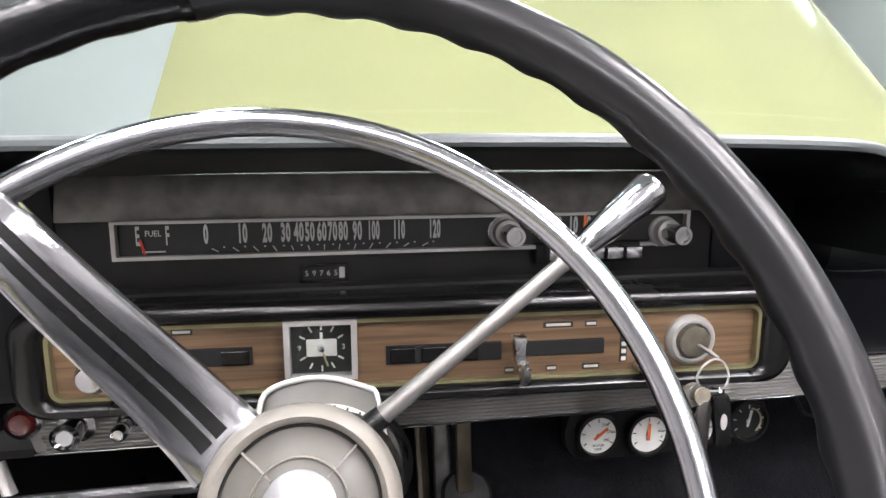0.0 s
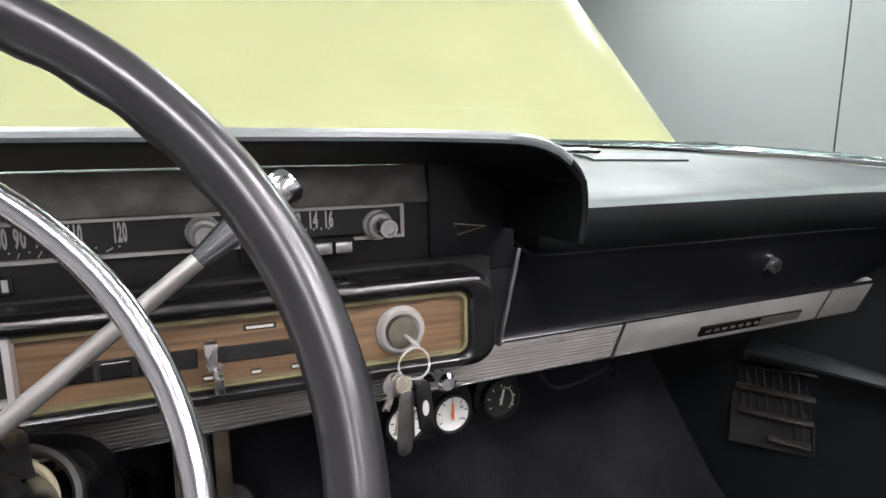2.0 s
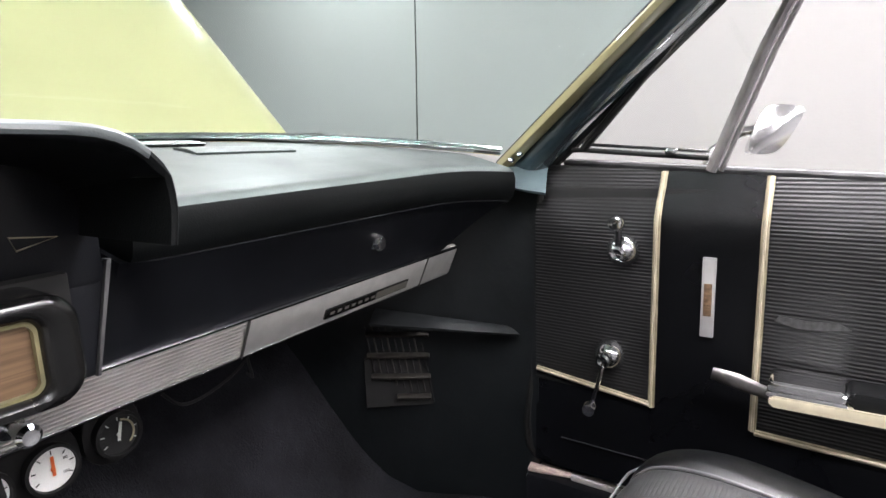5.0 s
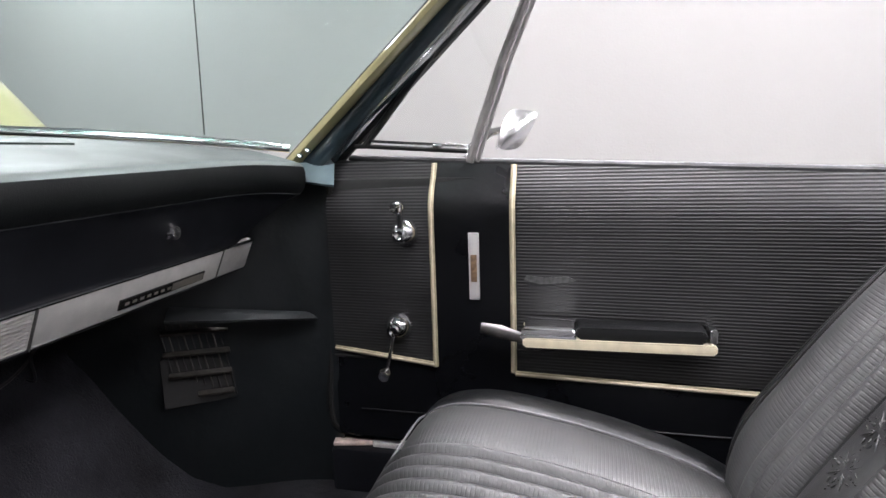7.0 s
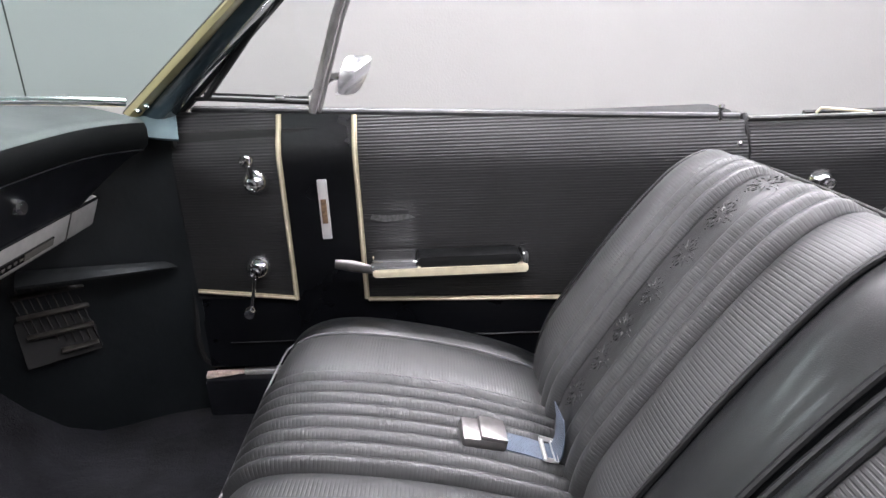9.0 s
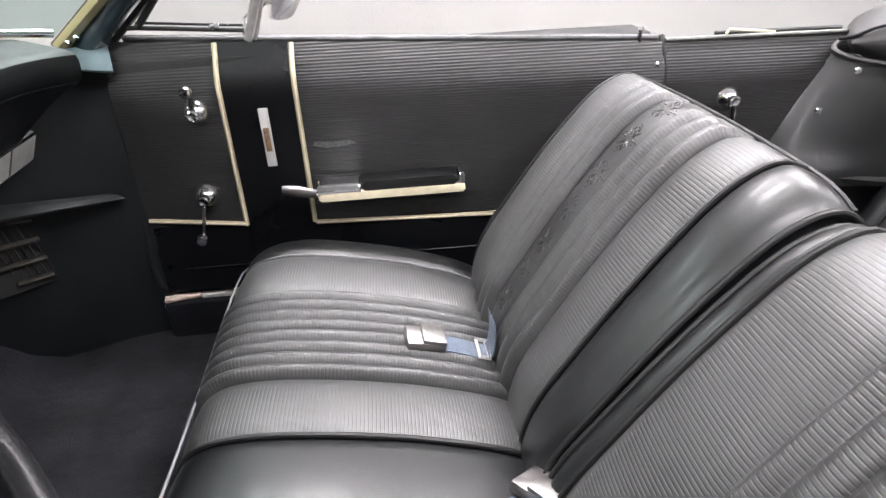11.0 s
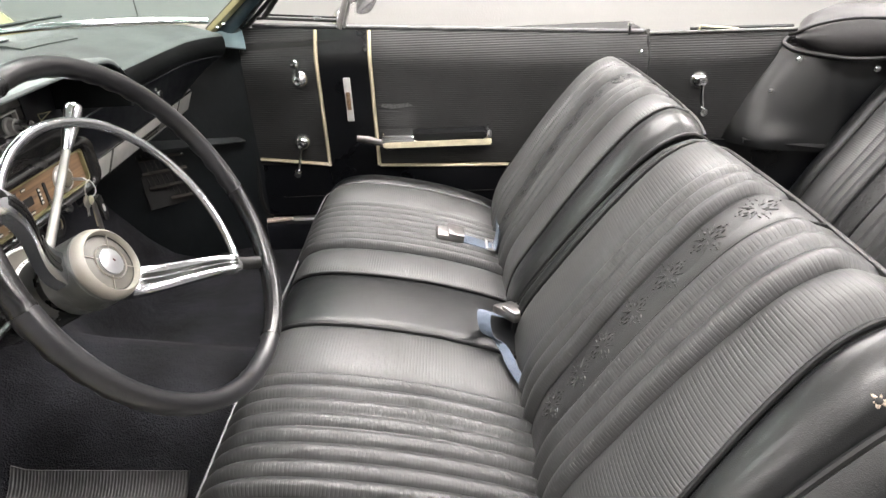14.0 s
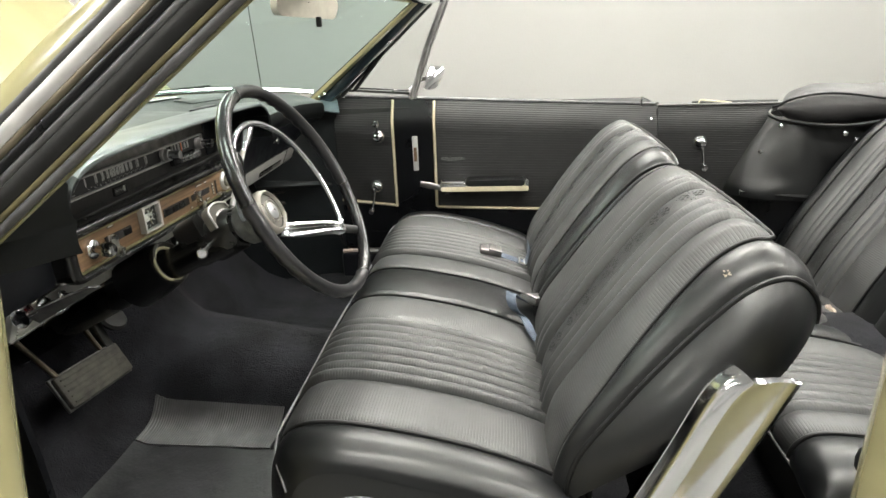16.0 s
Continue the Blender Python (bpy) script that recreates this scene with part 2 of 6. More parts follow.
STRIP = mat("embossed_vinyl", (0.0095, 0.0098, 0.0102), 0.43, spec=0.65, coat=0.12, grain=(12, 0.25), bump=[("cells", 700, 0.0002)], wear=(9, 0.15), coat_rough=0.27)
BOOT_M = mat("dull_boot_vinyl", (0.030, 0.029, 0.030), 0.50, spec=0.4, grain=(8, 0.25), bump=[("cells", 700, 0.0002), ("noise", 10, 0.004)], wear=(8, 0.15))
OLIVE = mat("olive_aged_bead", (0.13, 0.11, 0.05), 0.4, grain=(30, 0.3))
STUFFING = mat("tan_stuffing", (0.33, 0.27, 0.215), 0.9, grain=(80, 0.3), bump=[("noise", 200, 0.002)])
LINER = mat("olive_gold_liner", (0.24, 0.22, 0.12), 0.38, metal=0.4, grain=(40, 0.25))
BEAD = mat("aged_cream_bead", (0.30, 0.27, 0.17), 0.4, grain=(40, 0.2), wear=(50, 0.15))
COLLAR = mat("dull_collar_paint", (0.016, 0.015, 0.013), 0.45, grain=(30, 0.3), wear=(40, 0.2))
BRASSY = mat("worn_brass", (0.50, 0.46, 0.36), 0.3, metal=0.8, grain=(90, 0.2), wear=(60, 0.2))
EMBLEM = mat("dull_silver_emblem", (0.34, 0.35, 0.36), 0.28, metal=0.5, grain=(30, 0.15))
# Paler copies of the pad vinyl, with the tops' sheen in the colour.
PAD_SHEEN = mat("pad_vinyl_painted_sheen", (0.038, 0.046, 0.0435), 0.42, spec=0.40, grain=(5, 0.28), bump=[("cells", 500, 0.00012), ("noise", 8, 0.0006)], wear=(6, 0.14))
VISOR_M = mat("visor_vinyl_painted_sheen", (0.080, 0.092, 0.093), 0.30, spec=0.6, coat=0.35, grain=(6, 0.25), bump=[("cells", 500, 0.0001), ("noise", 9, 0.0006)], wear=(8, 0.15), coat_rough=0.16)
LOCK_M = mat("dull_brass", (0.13, 0.118, 0.092), 0.4, metal=0.4, grain=(90, 0.25), wear=(60, 0.2))
TRIM_M = mat("dulled_ribbed_aluminium", (0.43, 0.425, 0.405), 0.35, metal=0.45, grain=(30, 0.1), wear=(90, 0.14))
LEVER_M = mat("dulled_lever_chrome", (0.27, 0.262, 0.25), 0.32, metal=0.6, grain=(40, 0.15), wear=(60, 0.15))
TYRE = mat("tyre_rubber", (0.018, 0.018, 0.018), 0.75, grain=(30, 0.2), bump=[("noise", 90, 0.002)])


# ---- mesh helpers ----
def link_mesh(name, bm_or_mesh, material, parent=None, label="", smooth=True):
    if isinstance(bm_or_mesh, bmesh.types.BMesh):
        me = bpy.data.meshes.new(name)
        bmesh.ops.recalc_face_normals(bm_or_mesh, faces=bm_or_mesh.faces)
        bm_or_mesh.to_mesh(me)
        bm_or_mesh.free()
    else:
        me = bm_or_mesh
    for m in material if isinstance(material, (list, tuple)) else [material]:
        me.materials.append(m)
    if smooth:
        me.shade_smooth()
        me.set_sharp_from_angle(angle=radians(38))
    ob = new(name, me)
    if parent:
        ob.parent = parent
    if label:
        ob["label"] = label
    return ob


def part(name, bm, material, parent, label="", smooth=True):
    return link_mesh(name, bm, material, parent, label, smooth)


def thing(name, label, category, group="", kind="", m=None):
    ob = new(name)
    if m is not None:
        ob.matrix_world = m
    return tagged(ob, label, category, group, kind)


def single(name, bm, material, label, category, group="", kind="", smooth=True):
    return tagged(link_mesh(name, bm, material, None, "", smooth), label, category, group, kind)


def box(size, at=(0, 0, 0), bevel=0.0, rot=(0, 0, 0), seg=2, bm=None):
    bm2 = bmesh.new()
    bmesh.ops.create_cube(bm2, size=1)
    bmesh.ops.scale(bm2, vec=size, verts=bm2.verts)
    if bevel:
        bmesh.ops.bevel(bm2, geom=bm2.edges[:] , offset=min(bevel, 0.49 * min(size)), segments=seg, affect="EDGES", profile=0.5)
    bmesh.ops.transform(bm2, matrix=pose(*at, *rot), verts=bm2.verts)
    return merge(bm, bm2)


def merge(bm, bm2):
    if bm is None:
        return bm2
    me = bpy.data.meshes.new("tmp")
    bm2.to_mesh(me)
    bm2.free()
    bm.from_mesh(me)
    bpy.data.meshes.remove(me)
    return bm


def lathe(profile, m=Matrix(), seg=32, bm=None):
    """profile: (radius, height) pairs turned about z; open ends with radius above 0 are left open."""
    bm2 = bmesh.new()
    rings = []
    for r, h in profile:
        if r <= 1e-6:
            rings.append([bm2.verts.new((0, 0, h))])
        else:
            rings.append([bm2.verts.new((r * math.cos(2 * math.pi * k / seg), r * math.sin(2 * math.pi * k / seg), h)) for k in range(seg)])
    for a, b in zip(rings, rings[1:]):
        for k in range(seg):
            k2 = (k + 1) % seg
            if len(a) == 1 and len(b) == 1:
                continue
            if len(a) == 1:
                bm2.faces.new((a[0], b[k], b[k2]))
            elif len(b) == 1:
                bm2.faces.new((a[k2], a[k], b[0]))
            else:
                bm2.faces.new((a[k], b[k], b[k2], a[k2]))
    bmesh.ops.transform(bm2, matrix=m, verts=bm2.verts)
    return merge(bm, bm2)


def spline(points, n, closed=False):
    """n points, evenly along a Catmull-Rom curve through the given ones."""
    p = [Vector(q) for q in points]
    k = len(p)
    out = []
    spans = k if closed else k - 1
    for i in range(spans):
        a, b, c, d = (p[(i - 1) % k], p[i], p[(i + 1) % k], p[(i + 2) % k]) if closed else (p[max(i - 1, 0)], p[i], p[i + 1], p[min(i + 2, k - 1)])
        for s in range(16):
            t = s / 16
            out.append(0.5 * ((2 * b) + (c - a) * t + (2 * a - 5 * b + 4 * c - d) * t * t + (3 * b - a - 3 * c + d) * t ** 3))
    out.append(p[0] if closed else p[-1])
    acc = [0.0]
    for a, b in zip(out, out[1:]):
        acc.append(acc[-1] + (b - a).length)
    res, j = [], 0
    for i in range(n):
        s = acc[-1] * i / ((n - 1) if not closed else n)
        while j < len(acc) - 2 and acc[j + 1] < s:
            j += 1
        f = (s - acc[j]) / max(acc[j + 1] - acc[j], 1e-9)
        res.append(out[j].lerp(out[j + 1], f))
    return res


def tube(points, radius, seg=10, closed=False, bm=None, caps=True, squash=1.0, up=None):
    """A round bar along points; radius may be a list; squash flattens it along its second axis."""
    bm2 = bmesh.new()
    p = [Vector(q) for q in points]
    n = len(p)
    rad = radius if isinstance(radius, (list, tuple)) else [radius] * n
    rings, side = [], None
    for i in range(n):
        t = (p[(i + 1) % n] - p[i - 1]) if closed else (p[min(i + 1, n - 1)] - p[max(i - 1, 0)])
        t.normalize()
        if up is not None:
            side = Vector(up).cross(t)
        elif side is None:
            side = t.orthogonal()
        side = (side - t * side.dot(t)).normalized()
        other = t.cross(side)
        rings.append([bm2.verts.new(p[i] + rad[i] * (math.cos(2 * math.pi * k / seg) * side + squash * math.sin(2 * math.pi * k / seg) * other)) for k in range(seg)])
    pairs = list(zip(rings, rings[1:])) + ([(rings[-1], rings[0])] if closed else [])
    for a, b in pairs:
        for k in range(seg):
            bm2.faces.new((a[k], a[(k + 1) % seg], b[(k + 1) % seg], b[k]))
    if caps and not closed:
        bm2.faces.new(rings[0][::-1])
        bm2.faces.new(rings[-1])
    return merge(bm, bm2)


def sheet(grid, uv=None, thick=0.0, closed_v=False, bm=None):
    """A surface through grid[i][j]; uv(i, j) gives texture metres; thick adds a back along the normals."""
    bm2 = bmesh.new()
    lay = bm2.loops.layers.uv.new("UVMap")
    vs = [[bm2.verts.new(q) for q in row] for row in grid]
    ni, nj = len(grid), len(grid[0])
    for i in range(ni - 1):
        for j in range(nj if closed_v else nj - 1):
            j2 = (j + 1) % nj
            f = bm2.faces.new((vs[i][j], vs[i + 1][j], vs[i + 1][j2], vs[i][j2]))
            if uv:
                for lp, (a, b) in zip(f.loops, ((i, j), (i + 1, j), (i + 1, j + 1), (i, j + 1))):
                    lp[lay].uv = uv(a, b)
    if thick:
        bm2.normal_update()
        rim = [e for e in bm2.edges if e.is_boundary]
        faces = bm2.faces[:]
        twin = {v: bm2.verts.new(v.co - v.normal * thick) for v in bm2.verts[:]}
        for f in faces:
            g = bm2.faces.new([twin[v] for v in reversed(f.verts)])
            for lp, lq in zip(g.loops, reversed(f.loops[:])):
                lp[lay].uv = lq[lay].uv
        for e in rim:
            a, b = e.verts
            bm2.faces.new((a, b, twin[b], twin[a]))
    return merge(bm, bm2)


def prism(outline, depth, m=Matrix(), bevel=0.0, bm=None):
    """outline: (a, b) pairs in the local x-z plane, given depth along local y, away from the viewer."""
    bm2 = bmesh.new()
    a = [bm2.verts.new((x, 0, z)) for x, z in outline]
    b = [bm2.verts.new((x, depth, z)) for x, z in outline]
    n = len(a)
    front = bm2.faces.new(a)
    bm2.faces.new(b[::-1])
    for i in range(n):
        bm2.faces.new((a[(i + 1) % n], a[i], b[i], b[(i + 1) % n]))
    if bevel:
        bmesh.ops.bevel(bm2, geom=[e for e in front.edges], offset=bevel, segments=2, affect="EDGES", profile=0.5)
    bmesh.ops.transform(bm2, matrix=m, verts=bm2.verts)
    return merge(bm, bm2)


def rounded(x0, z0, x1, z1, r, seg=6):
    out = []
    for cx, cz, a0 in ((x1 - r, z1 - r, 0), (x0 + r, z1 - r, 90), (x0 + r, z0 + r, 180), (x1 - r, z0 + r, 270)):
        for k in range(seg + 1):
            a = radians(a0 + 90 * k / seg)
            out.append((cx + r * math.cos(a), cz + r * math.sin(a)))
    return out


def frame_ring(outer, inner, y0, y1, m=Matrix(), bevel=0.0, bm=None):
    """A frame between two outlines with equally many points, from y0 (front) to y1."""
    bm2 = bmesh.new()
    n = len(outer)
    loops = [[bm2.verts.new((x, y, z)) for x, z in o] for o, y in ((outer, y1), (outer, y0), (inner, y0), (inner, y1))]
    for a, b in zip(loops, loops[1:]):
        for i in range(n):
            bm2.faces.new((a[i], a[(i + 1) % n], b[(i + 1) % n], b[i]))
    if bevel:
        es = [e for e in bm2.edges if all(v in set(loops[1]) | set(loops[2]) for v in e.verts) and not (e.verts[0] in loops[1]) ^ (e.verts[1] in loops[1])]
        bmesh.ops.bevel(bm2, geom=es, offset=bevel, segments=3, affect="EDGES", profile=0.5)
    bmesh.ops.transform(bm2, matrix=m, verts=bm2.verts)
    return merge(bm, bm2)


def lettering(text, size, at, parent, material, turn=(90, 0, 0), stretch=1.0, name="lettering", bold=0.0):
    if name == "numeral" and len(text) > 1:
        for k, digit in enumerate(text):
            lettering(digit, size, (at[0] + (k - (len(text) - 1) / 2) * 0.57 * size * stretch, at[1], at[2]), parent, material, turn, stretch, name, bold)
        return None
    cu = bpy.data.curves.new("letters", "FONT")
    cu.body, cu.size, cu.extrude, cu.align_x, cu.align_y = text, size, 0.00015, "CENTER", "CENTER"
    cu.resolution_u, cu.offset = 3, bold
    tmp = new("letters", cu)
    me = bpy.data.meshes.new_from_object(tmp.evaluated_get(bpy.context.evaluated_depsgraph_get()))
    bpy.data.objects.remove(tmp)
    bpy.data.curves.remove(cu)
    bm = bmesh.new()
    bm.from_mesh(me)
    bmesh.ops.remove_doubles(bm, verts=bm.verts, dist=0.00002)
    bm.to_mesh(me)
    bm.free()
    me.transform(pose(*at, *turn) @ Matrix.Diagonal((stretch, 1, 1, 1)))
    me.name = name
    return link_mesh(name, me, material, parent, smooth=False)


def axis_frame(origin, z_axis, x_hint=(1, 0, 0)):
    z = Vector(z_axis).normalized()
    x = Vector(x_hint)
    x = (x - z * x.dot(z)).normalized()
    return Matrix.Translation(origin) @ Matrix((x, z.cross(x), z)).transposed().to_4x4()


def drop_point(x):
    return 0.5 - 0.5 * math.cos(math.pi * min(max(x, 0), 1))


# ---- the studio ----
X0, X1, Y0, Y1, ZC = -6.0, 4.2, -8.0, 6.5, 3.6
single("floor", box((X1 - X0 + 0.4, Y1 - Y0 + 0.4, 0.2), ((X0 + X1) / 2, (Y0 + Y1) / 2, -0.1)), FLOOR_M, "smooth grey epoxy floor of the studio", "floor", kind="structure", smooth=False)
single("ceiling", box((X1 - X0 + 0.4, Y1 - Y0 + 0.4, 0.2), ((X0 + X1) / 2, (Y0 + Y1) / 2, ZC + 0.1)), CEIL, "plain pale grey studio ceiling", "ceiling", kind="structure", smooth=False)
for wall_name, size, at in (
    ("wall_north", (X1 - X0 + 0.4, 0.2, ZC), ((X0 + X1) / 2, Y1 + 0.1, ZC / 2)),
    ("wall_south", (X1 - X0 + 0.4, 0.2, ZC), ((X0 + X1) / 2, Y0 - 0.1, ZC / 2)),
    ("wall_east", (0.2, Y1 - Y0, ZC), (X1 + 0.1, (Y0 + Y1) / 2, ZC / 2)),
    ("wall_west", (0.2, Y1 - Y0, ZC), (X0 - 0.1, (Y0 + Y1) / 2, ZC / 2)),
):
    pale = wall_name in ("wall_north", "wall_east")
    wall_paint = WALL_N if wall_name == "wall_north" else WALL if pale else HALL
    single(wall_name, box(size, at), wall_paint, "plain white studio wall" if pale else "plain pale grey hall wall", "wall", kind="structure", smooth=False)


def ceiling_light():
    t = thing("ceiling_light", "long white ceiling light with a glowing diffuser", "ceiling light", "ceiling lights")
    part("frame", box((0.44, 1.7, 0.05), (0, 0, -0.025), 0.01), CEIL, t)
    part("diffuser", box((0.38, 1.64, 0.02), (0, 0, -0.06), 0.004), LIGHT_M, t, "glowing white diffuser")
    return t


first_light = ceiling_light()
first_light.matrix_world = pose(-1.3, -2.4, ZC)
# All out of view; the pair at y -5.4 is added to brighten the hall.
for lx, ly in ((1.3, -2.4), (-1.3, 0.0), (1.3, 0.0), (2.6, -2.4), (2.6, 0.0), (-1.3, 3.8), (1.3, 3.8), (-3.4, 3.8), (3.4, 3.8), (-1.3, -5.4), (1.3, -5.4)):
    copy_thing(first_light, pose(lx, ly, ZC))


# ---- the car's shell ----
CX = 0.02
car = thing("convertible", "pale yellow convertible car body with its top folded and hood open", "car body")


def belt_x(y):
    """Outer width of the body from the centre line at y."""
    return 0.93 - 0.05 * ((y + 0.2) / 2.0) ** 2


# floor pan with transmission hump and toe board
def floor_z(x, y):
    hump = 0.16 * math.exp(-(((x - CX) / 0.17) ** 4))
    toe = 0.42 * drop_point((y - 0.72) / 0.36) if y > 0.72 else 0.0
    back = 0.08 * drop_point((-0.45 - y) / 0.3)
    return 0.3 + hump * (0.75 + 0.5 * drop_point((y - 0.2) / 0.7)) + toe + back


xs = [CX - 0.84 + 1.68 * i / 42 for i in range(43)]
ys = [-1.3 + 2.4 * j / 48 for j in range(49)]
part("carpet", sheet([[(x, y, floor_z(x, y)) for y in ys] for x in xs], thick=0.03), CARPET, car, "worn black loop carpet over the floor and hump")
part("floor_pan", box((1.72, 4.6, 0.05), (CX, -0.35, 0.2), 0.01), DARK, car)
part("firewall", box((1.62, 0.03, 0.75), (CX, 1.1, 0.62), 0.005), DARK, car)


def side_skin(s):
    """Outer yellow skin of one flank, from the front wing to the tail; the driver's door opening is left out."""
    spans = [(-2.6, 2.4)] if s > 0 else [(-2.6, -0.56), (0.49, 2.4)]
    for a, b in spans:
        n = 24
        rows = []
        for i in range(n + 1):
            y = a + (b - a) * i / n
            w = belt_x(y)
            top = 0.90 + 0.05 * drop_point((y + 0.7) / 0.8)
            prof = [(w - 0.05, top), (w - 0.03, top + 0.004), (w, top - 0.03), (w + 0.05, 0.75), (w + 0.04, 0.62), (w + 0.02, 0.4), (w - 0.03, 0.22)]
            rows.append([(CX + s * px, y, pz) for px, pz in prof])
        part("side_panel", sheet(rows, thick=0.012), YELLOW, car)


side_skin(1)
side_skin(-1)
part("tail_panel", box((1.86, 0.06, 0.6), (CX, -2.6, 0.62), 0.03), YELLOW, car)
part("trunk_lid", sheet([[(CX - 0.86 + 1.72 * i / 10, -2.62 + 0.95 * j / 6, 0.9 + 0.04 * math.sin(math.pi * i / 10)) for j in range(7)] for i in range(11)], thick=0.02), YELLOW, car)
part("cowl", sheet([[(CX - 0.86 + 1.72 * i / 12, 0.93 + 0.22 * j / 4, 1.005 - 0.005 * j + 0.05 * math.sin(math.pi * i / 12) ** 0.7) for j in range(5)] for i in range(13)], thick=0.02), YELLOW, car)
part("nose_panel", box((1.8, 0.06, 0.5), (CX, 2.42, 0.6), 0.03), YELLOW, car)
part("engine_bay_floor", box((1.7, 1.3, 0.04), (CX, 1.75, 0.5), 0.01), DARK, car)

# open hood: one crowned sheet leaning forward at 45 degrees
HOOD_W0, HOOD_W1, HOOD_L = 0.755, 0.74, 1.45
hood_rows = []
for i in range(25):
    u = -1 + 2 * i / 24
    row = []
    for j in range(17):
        s = j / 16
        w = HOOD_W0 + (HOOD_W1 - HOOD_W0) * s
        crown = 0.03 * (1 - u * u) + (0.012 * math.exp(-((abs(u) - 0.45) / 0.08) ** 2))
        edge = -0.022 * max(0, (abs(u) - 0.88) / 0.12) ** 2
        row.append((CX + 0.034 + u * w, 1.06 + s * HOOD_L * 0.707 - 0.707 * (crown + edge), 1.03 + s * HOOD_L * 0.707 + 0.707 * (crown + edge)))
    hood_rows.append(row)
part("hood", sheet(hood_rows, thick=0.018), YELLOW, car, "raised pale yellow hood seen through the windscreen")
for s in (-1, 1):
    part("hood_hinge", tube([(CX + 0.034 + s * 0.70, 1.12, 0.9), (CX + 0.034 + s * 0.70, 1.14, 1.0), (CX + 0.034 + s * 0.68, 1.22, 1.13)], 0.012, 8), RUBBER, car)

# windscreen pillars, header and glass
# right pillar: front (glass) edge and rear (door) edge, foot and head
PILLAR_TRIM = mat("blue_black_paint", (0.026, 0.042, 0.050), 0.15, coat=0.8, grain=(10, 0.3), wear=(30, 0.06))
GLASS_EDGE = (Vector((0.835, 0.592, 1.0)), Vector((0.675, 0.152, 1.322)))
DOOR_EDGE = (Vector((0.872, 0.49, 1.0)), Vector((0.80, 0.125, 1.312)))


def across(t, f, inward=0.0):
    """A point on the right pillar, t up it and f from the glass edge to the door edge."""
    a, b = GLASS_EDGE[0].lerp(GLASS_EDGE[1], t), DOOR_EDGE[0].lerp(DOOR_EDGE[1], t)
    return a.lerp(b, f) + Vector((-inward, -0.3 * inward, -0.3 * inward))


TS = [-0.16 + 1.16 * k / 14 for k in range(15)]
part("a_pillar_trim", sheet([[across(t, 0.30 + 0.66 * k / 8, 0.022 * math.sin(math.pi * k / 8) + 0.004) for k in range(9)] for t in TS], thick=0.005), PILLAR_TRIM, car, "dark blue-green painted pillar trim")
part("a_pillar", sheet([[across(t, f, h) for f, h in ((0.0, 0.0), (0.05, 0.010), (0.11, 0.016), (0.19, 0.016), (0.26, 0.010), (0.31, 0.002))] for t in TS[2:]], thick=0.004), YELLOW, car)
part("a_pillar_skin", sheet([[across(t, f, h) for f, h in ((0.0, -0.002), (0.1, -0.03), (0.5, -0.045), (0.95, -0.03), (1.0, 0.0))] for t in TS[2:]], thick=0.006), YELLOW, car)
part("pillar_seal", tube([across(t, 1.0, 0.003) for t in TS[1:]], 0.011, 8), RUBBER, car)
part("glass_seal", tube([across(t, 0.0, 0.002) for t in TS[2:]], 0.004, 6), RUBBER, car)
def foot_point(k, j):
    f, g = k / 8, j / 8
    top = across(-0.03, 0.02 + 0.95 * f, 0.006)
    low = Vector((0.800, 0.575, 0.962)).lerp(Vector((0.806, 0.480, 0.945)), f)
    return top.lerp(low, g) + Vector((-0.02 * math.sin(math.pi * f) * (1 - 0.5 * g), 0, 0.004 * math.sin(math.pi * g)))


part("pillar_foot", sheet([[foot_point(k, j) for j in range(9)] for k in range(9)], thick=0.006), PILLAR_FOOT, car, "blue-green pillar foot, its reflections painted as a paler tone")
for q in ((0.803, 0.545, 1.008), (0.797, 0.525, 1.018)):
    part("trim_screw", lathe([(0.006, 0), (0.004, 0.003), (0, 0.004)], axis_frame(q, (-0.7, -0.4, 0.5)), 10), CHROME, car)
# driver's side pillar, seen from its outside: mouldings and seals side by side
L0, L1 = Vector((-0.80, 0.500, 0.975)), Vector((-0.755, 0.085, 1.29))
for name, off, r, m, sq in (("pillar_seal", 0.0, 0.0055, POST, 0.9), ("pillar_bead", 0.009, 0.004, OLIVE, 1.0), ("door_channel", 0.021, 0.011, RUBBER, 0.6), ("pillar_bead", 0.0345, 0.0055, POST, 0.9), ("door_channel", 0.044, 0.0065, DOOR_PLAIN, 0.8), ("pillar_bead", 0.0535, 0.0055, CHANNEL, 0.9), ("drip_moulding", 0.0655, 0.0095, SATIN, 0.6), ("pillar_bead", 0.078, 0.005, POST, 0.9)):
    pts = [L0.lerp(L1, t) + Vector((0, 0.60, 0.80)) * off + Vector((-0.012 + 0.09 * max(0.0, off - 0.04), 0, 0)) for t in TS]
    part(name, tube(pts, r, 10, squash=sq, up=(1, 0, 0)), m, car)
part("a_pillar_skin", sheet([[L0.lerp(L1, t) + Vector((0, 0.60, 0.80)) * o + Vector((h, 0, 0)) for o, h in ((-0.002, 0.006), (0.03, 0.018), (0.075, 0.012), (0.083, 0.0), (0.10, 0.006), (0.122, 0.035))] for t in TS], thick=0.004), YELLOW, car)


def screen_base(u):
    return Vector((CX + 0.805 * u, 0.575 + 0.40 * (1 - abs(u) ** 2.6), 1.018 + 0.048 * (1 - u ** 4)))


def screen_top(u):
    return Vector((CX + 0.665 * u, 0.15 + 0.17 * (1 - u * u), 1.325 + 0.016 * (1 - u * u)))


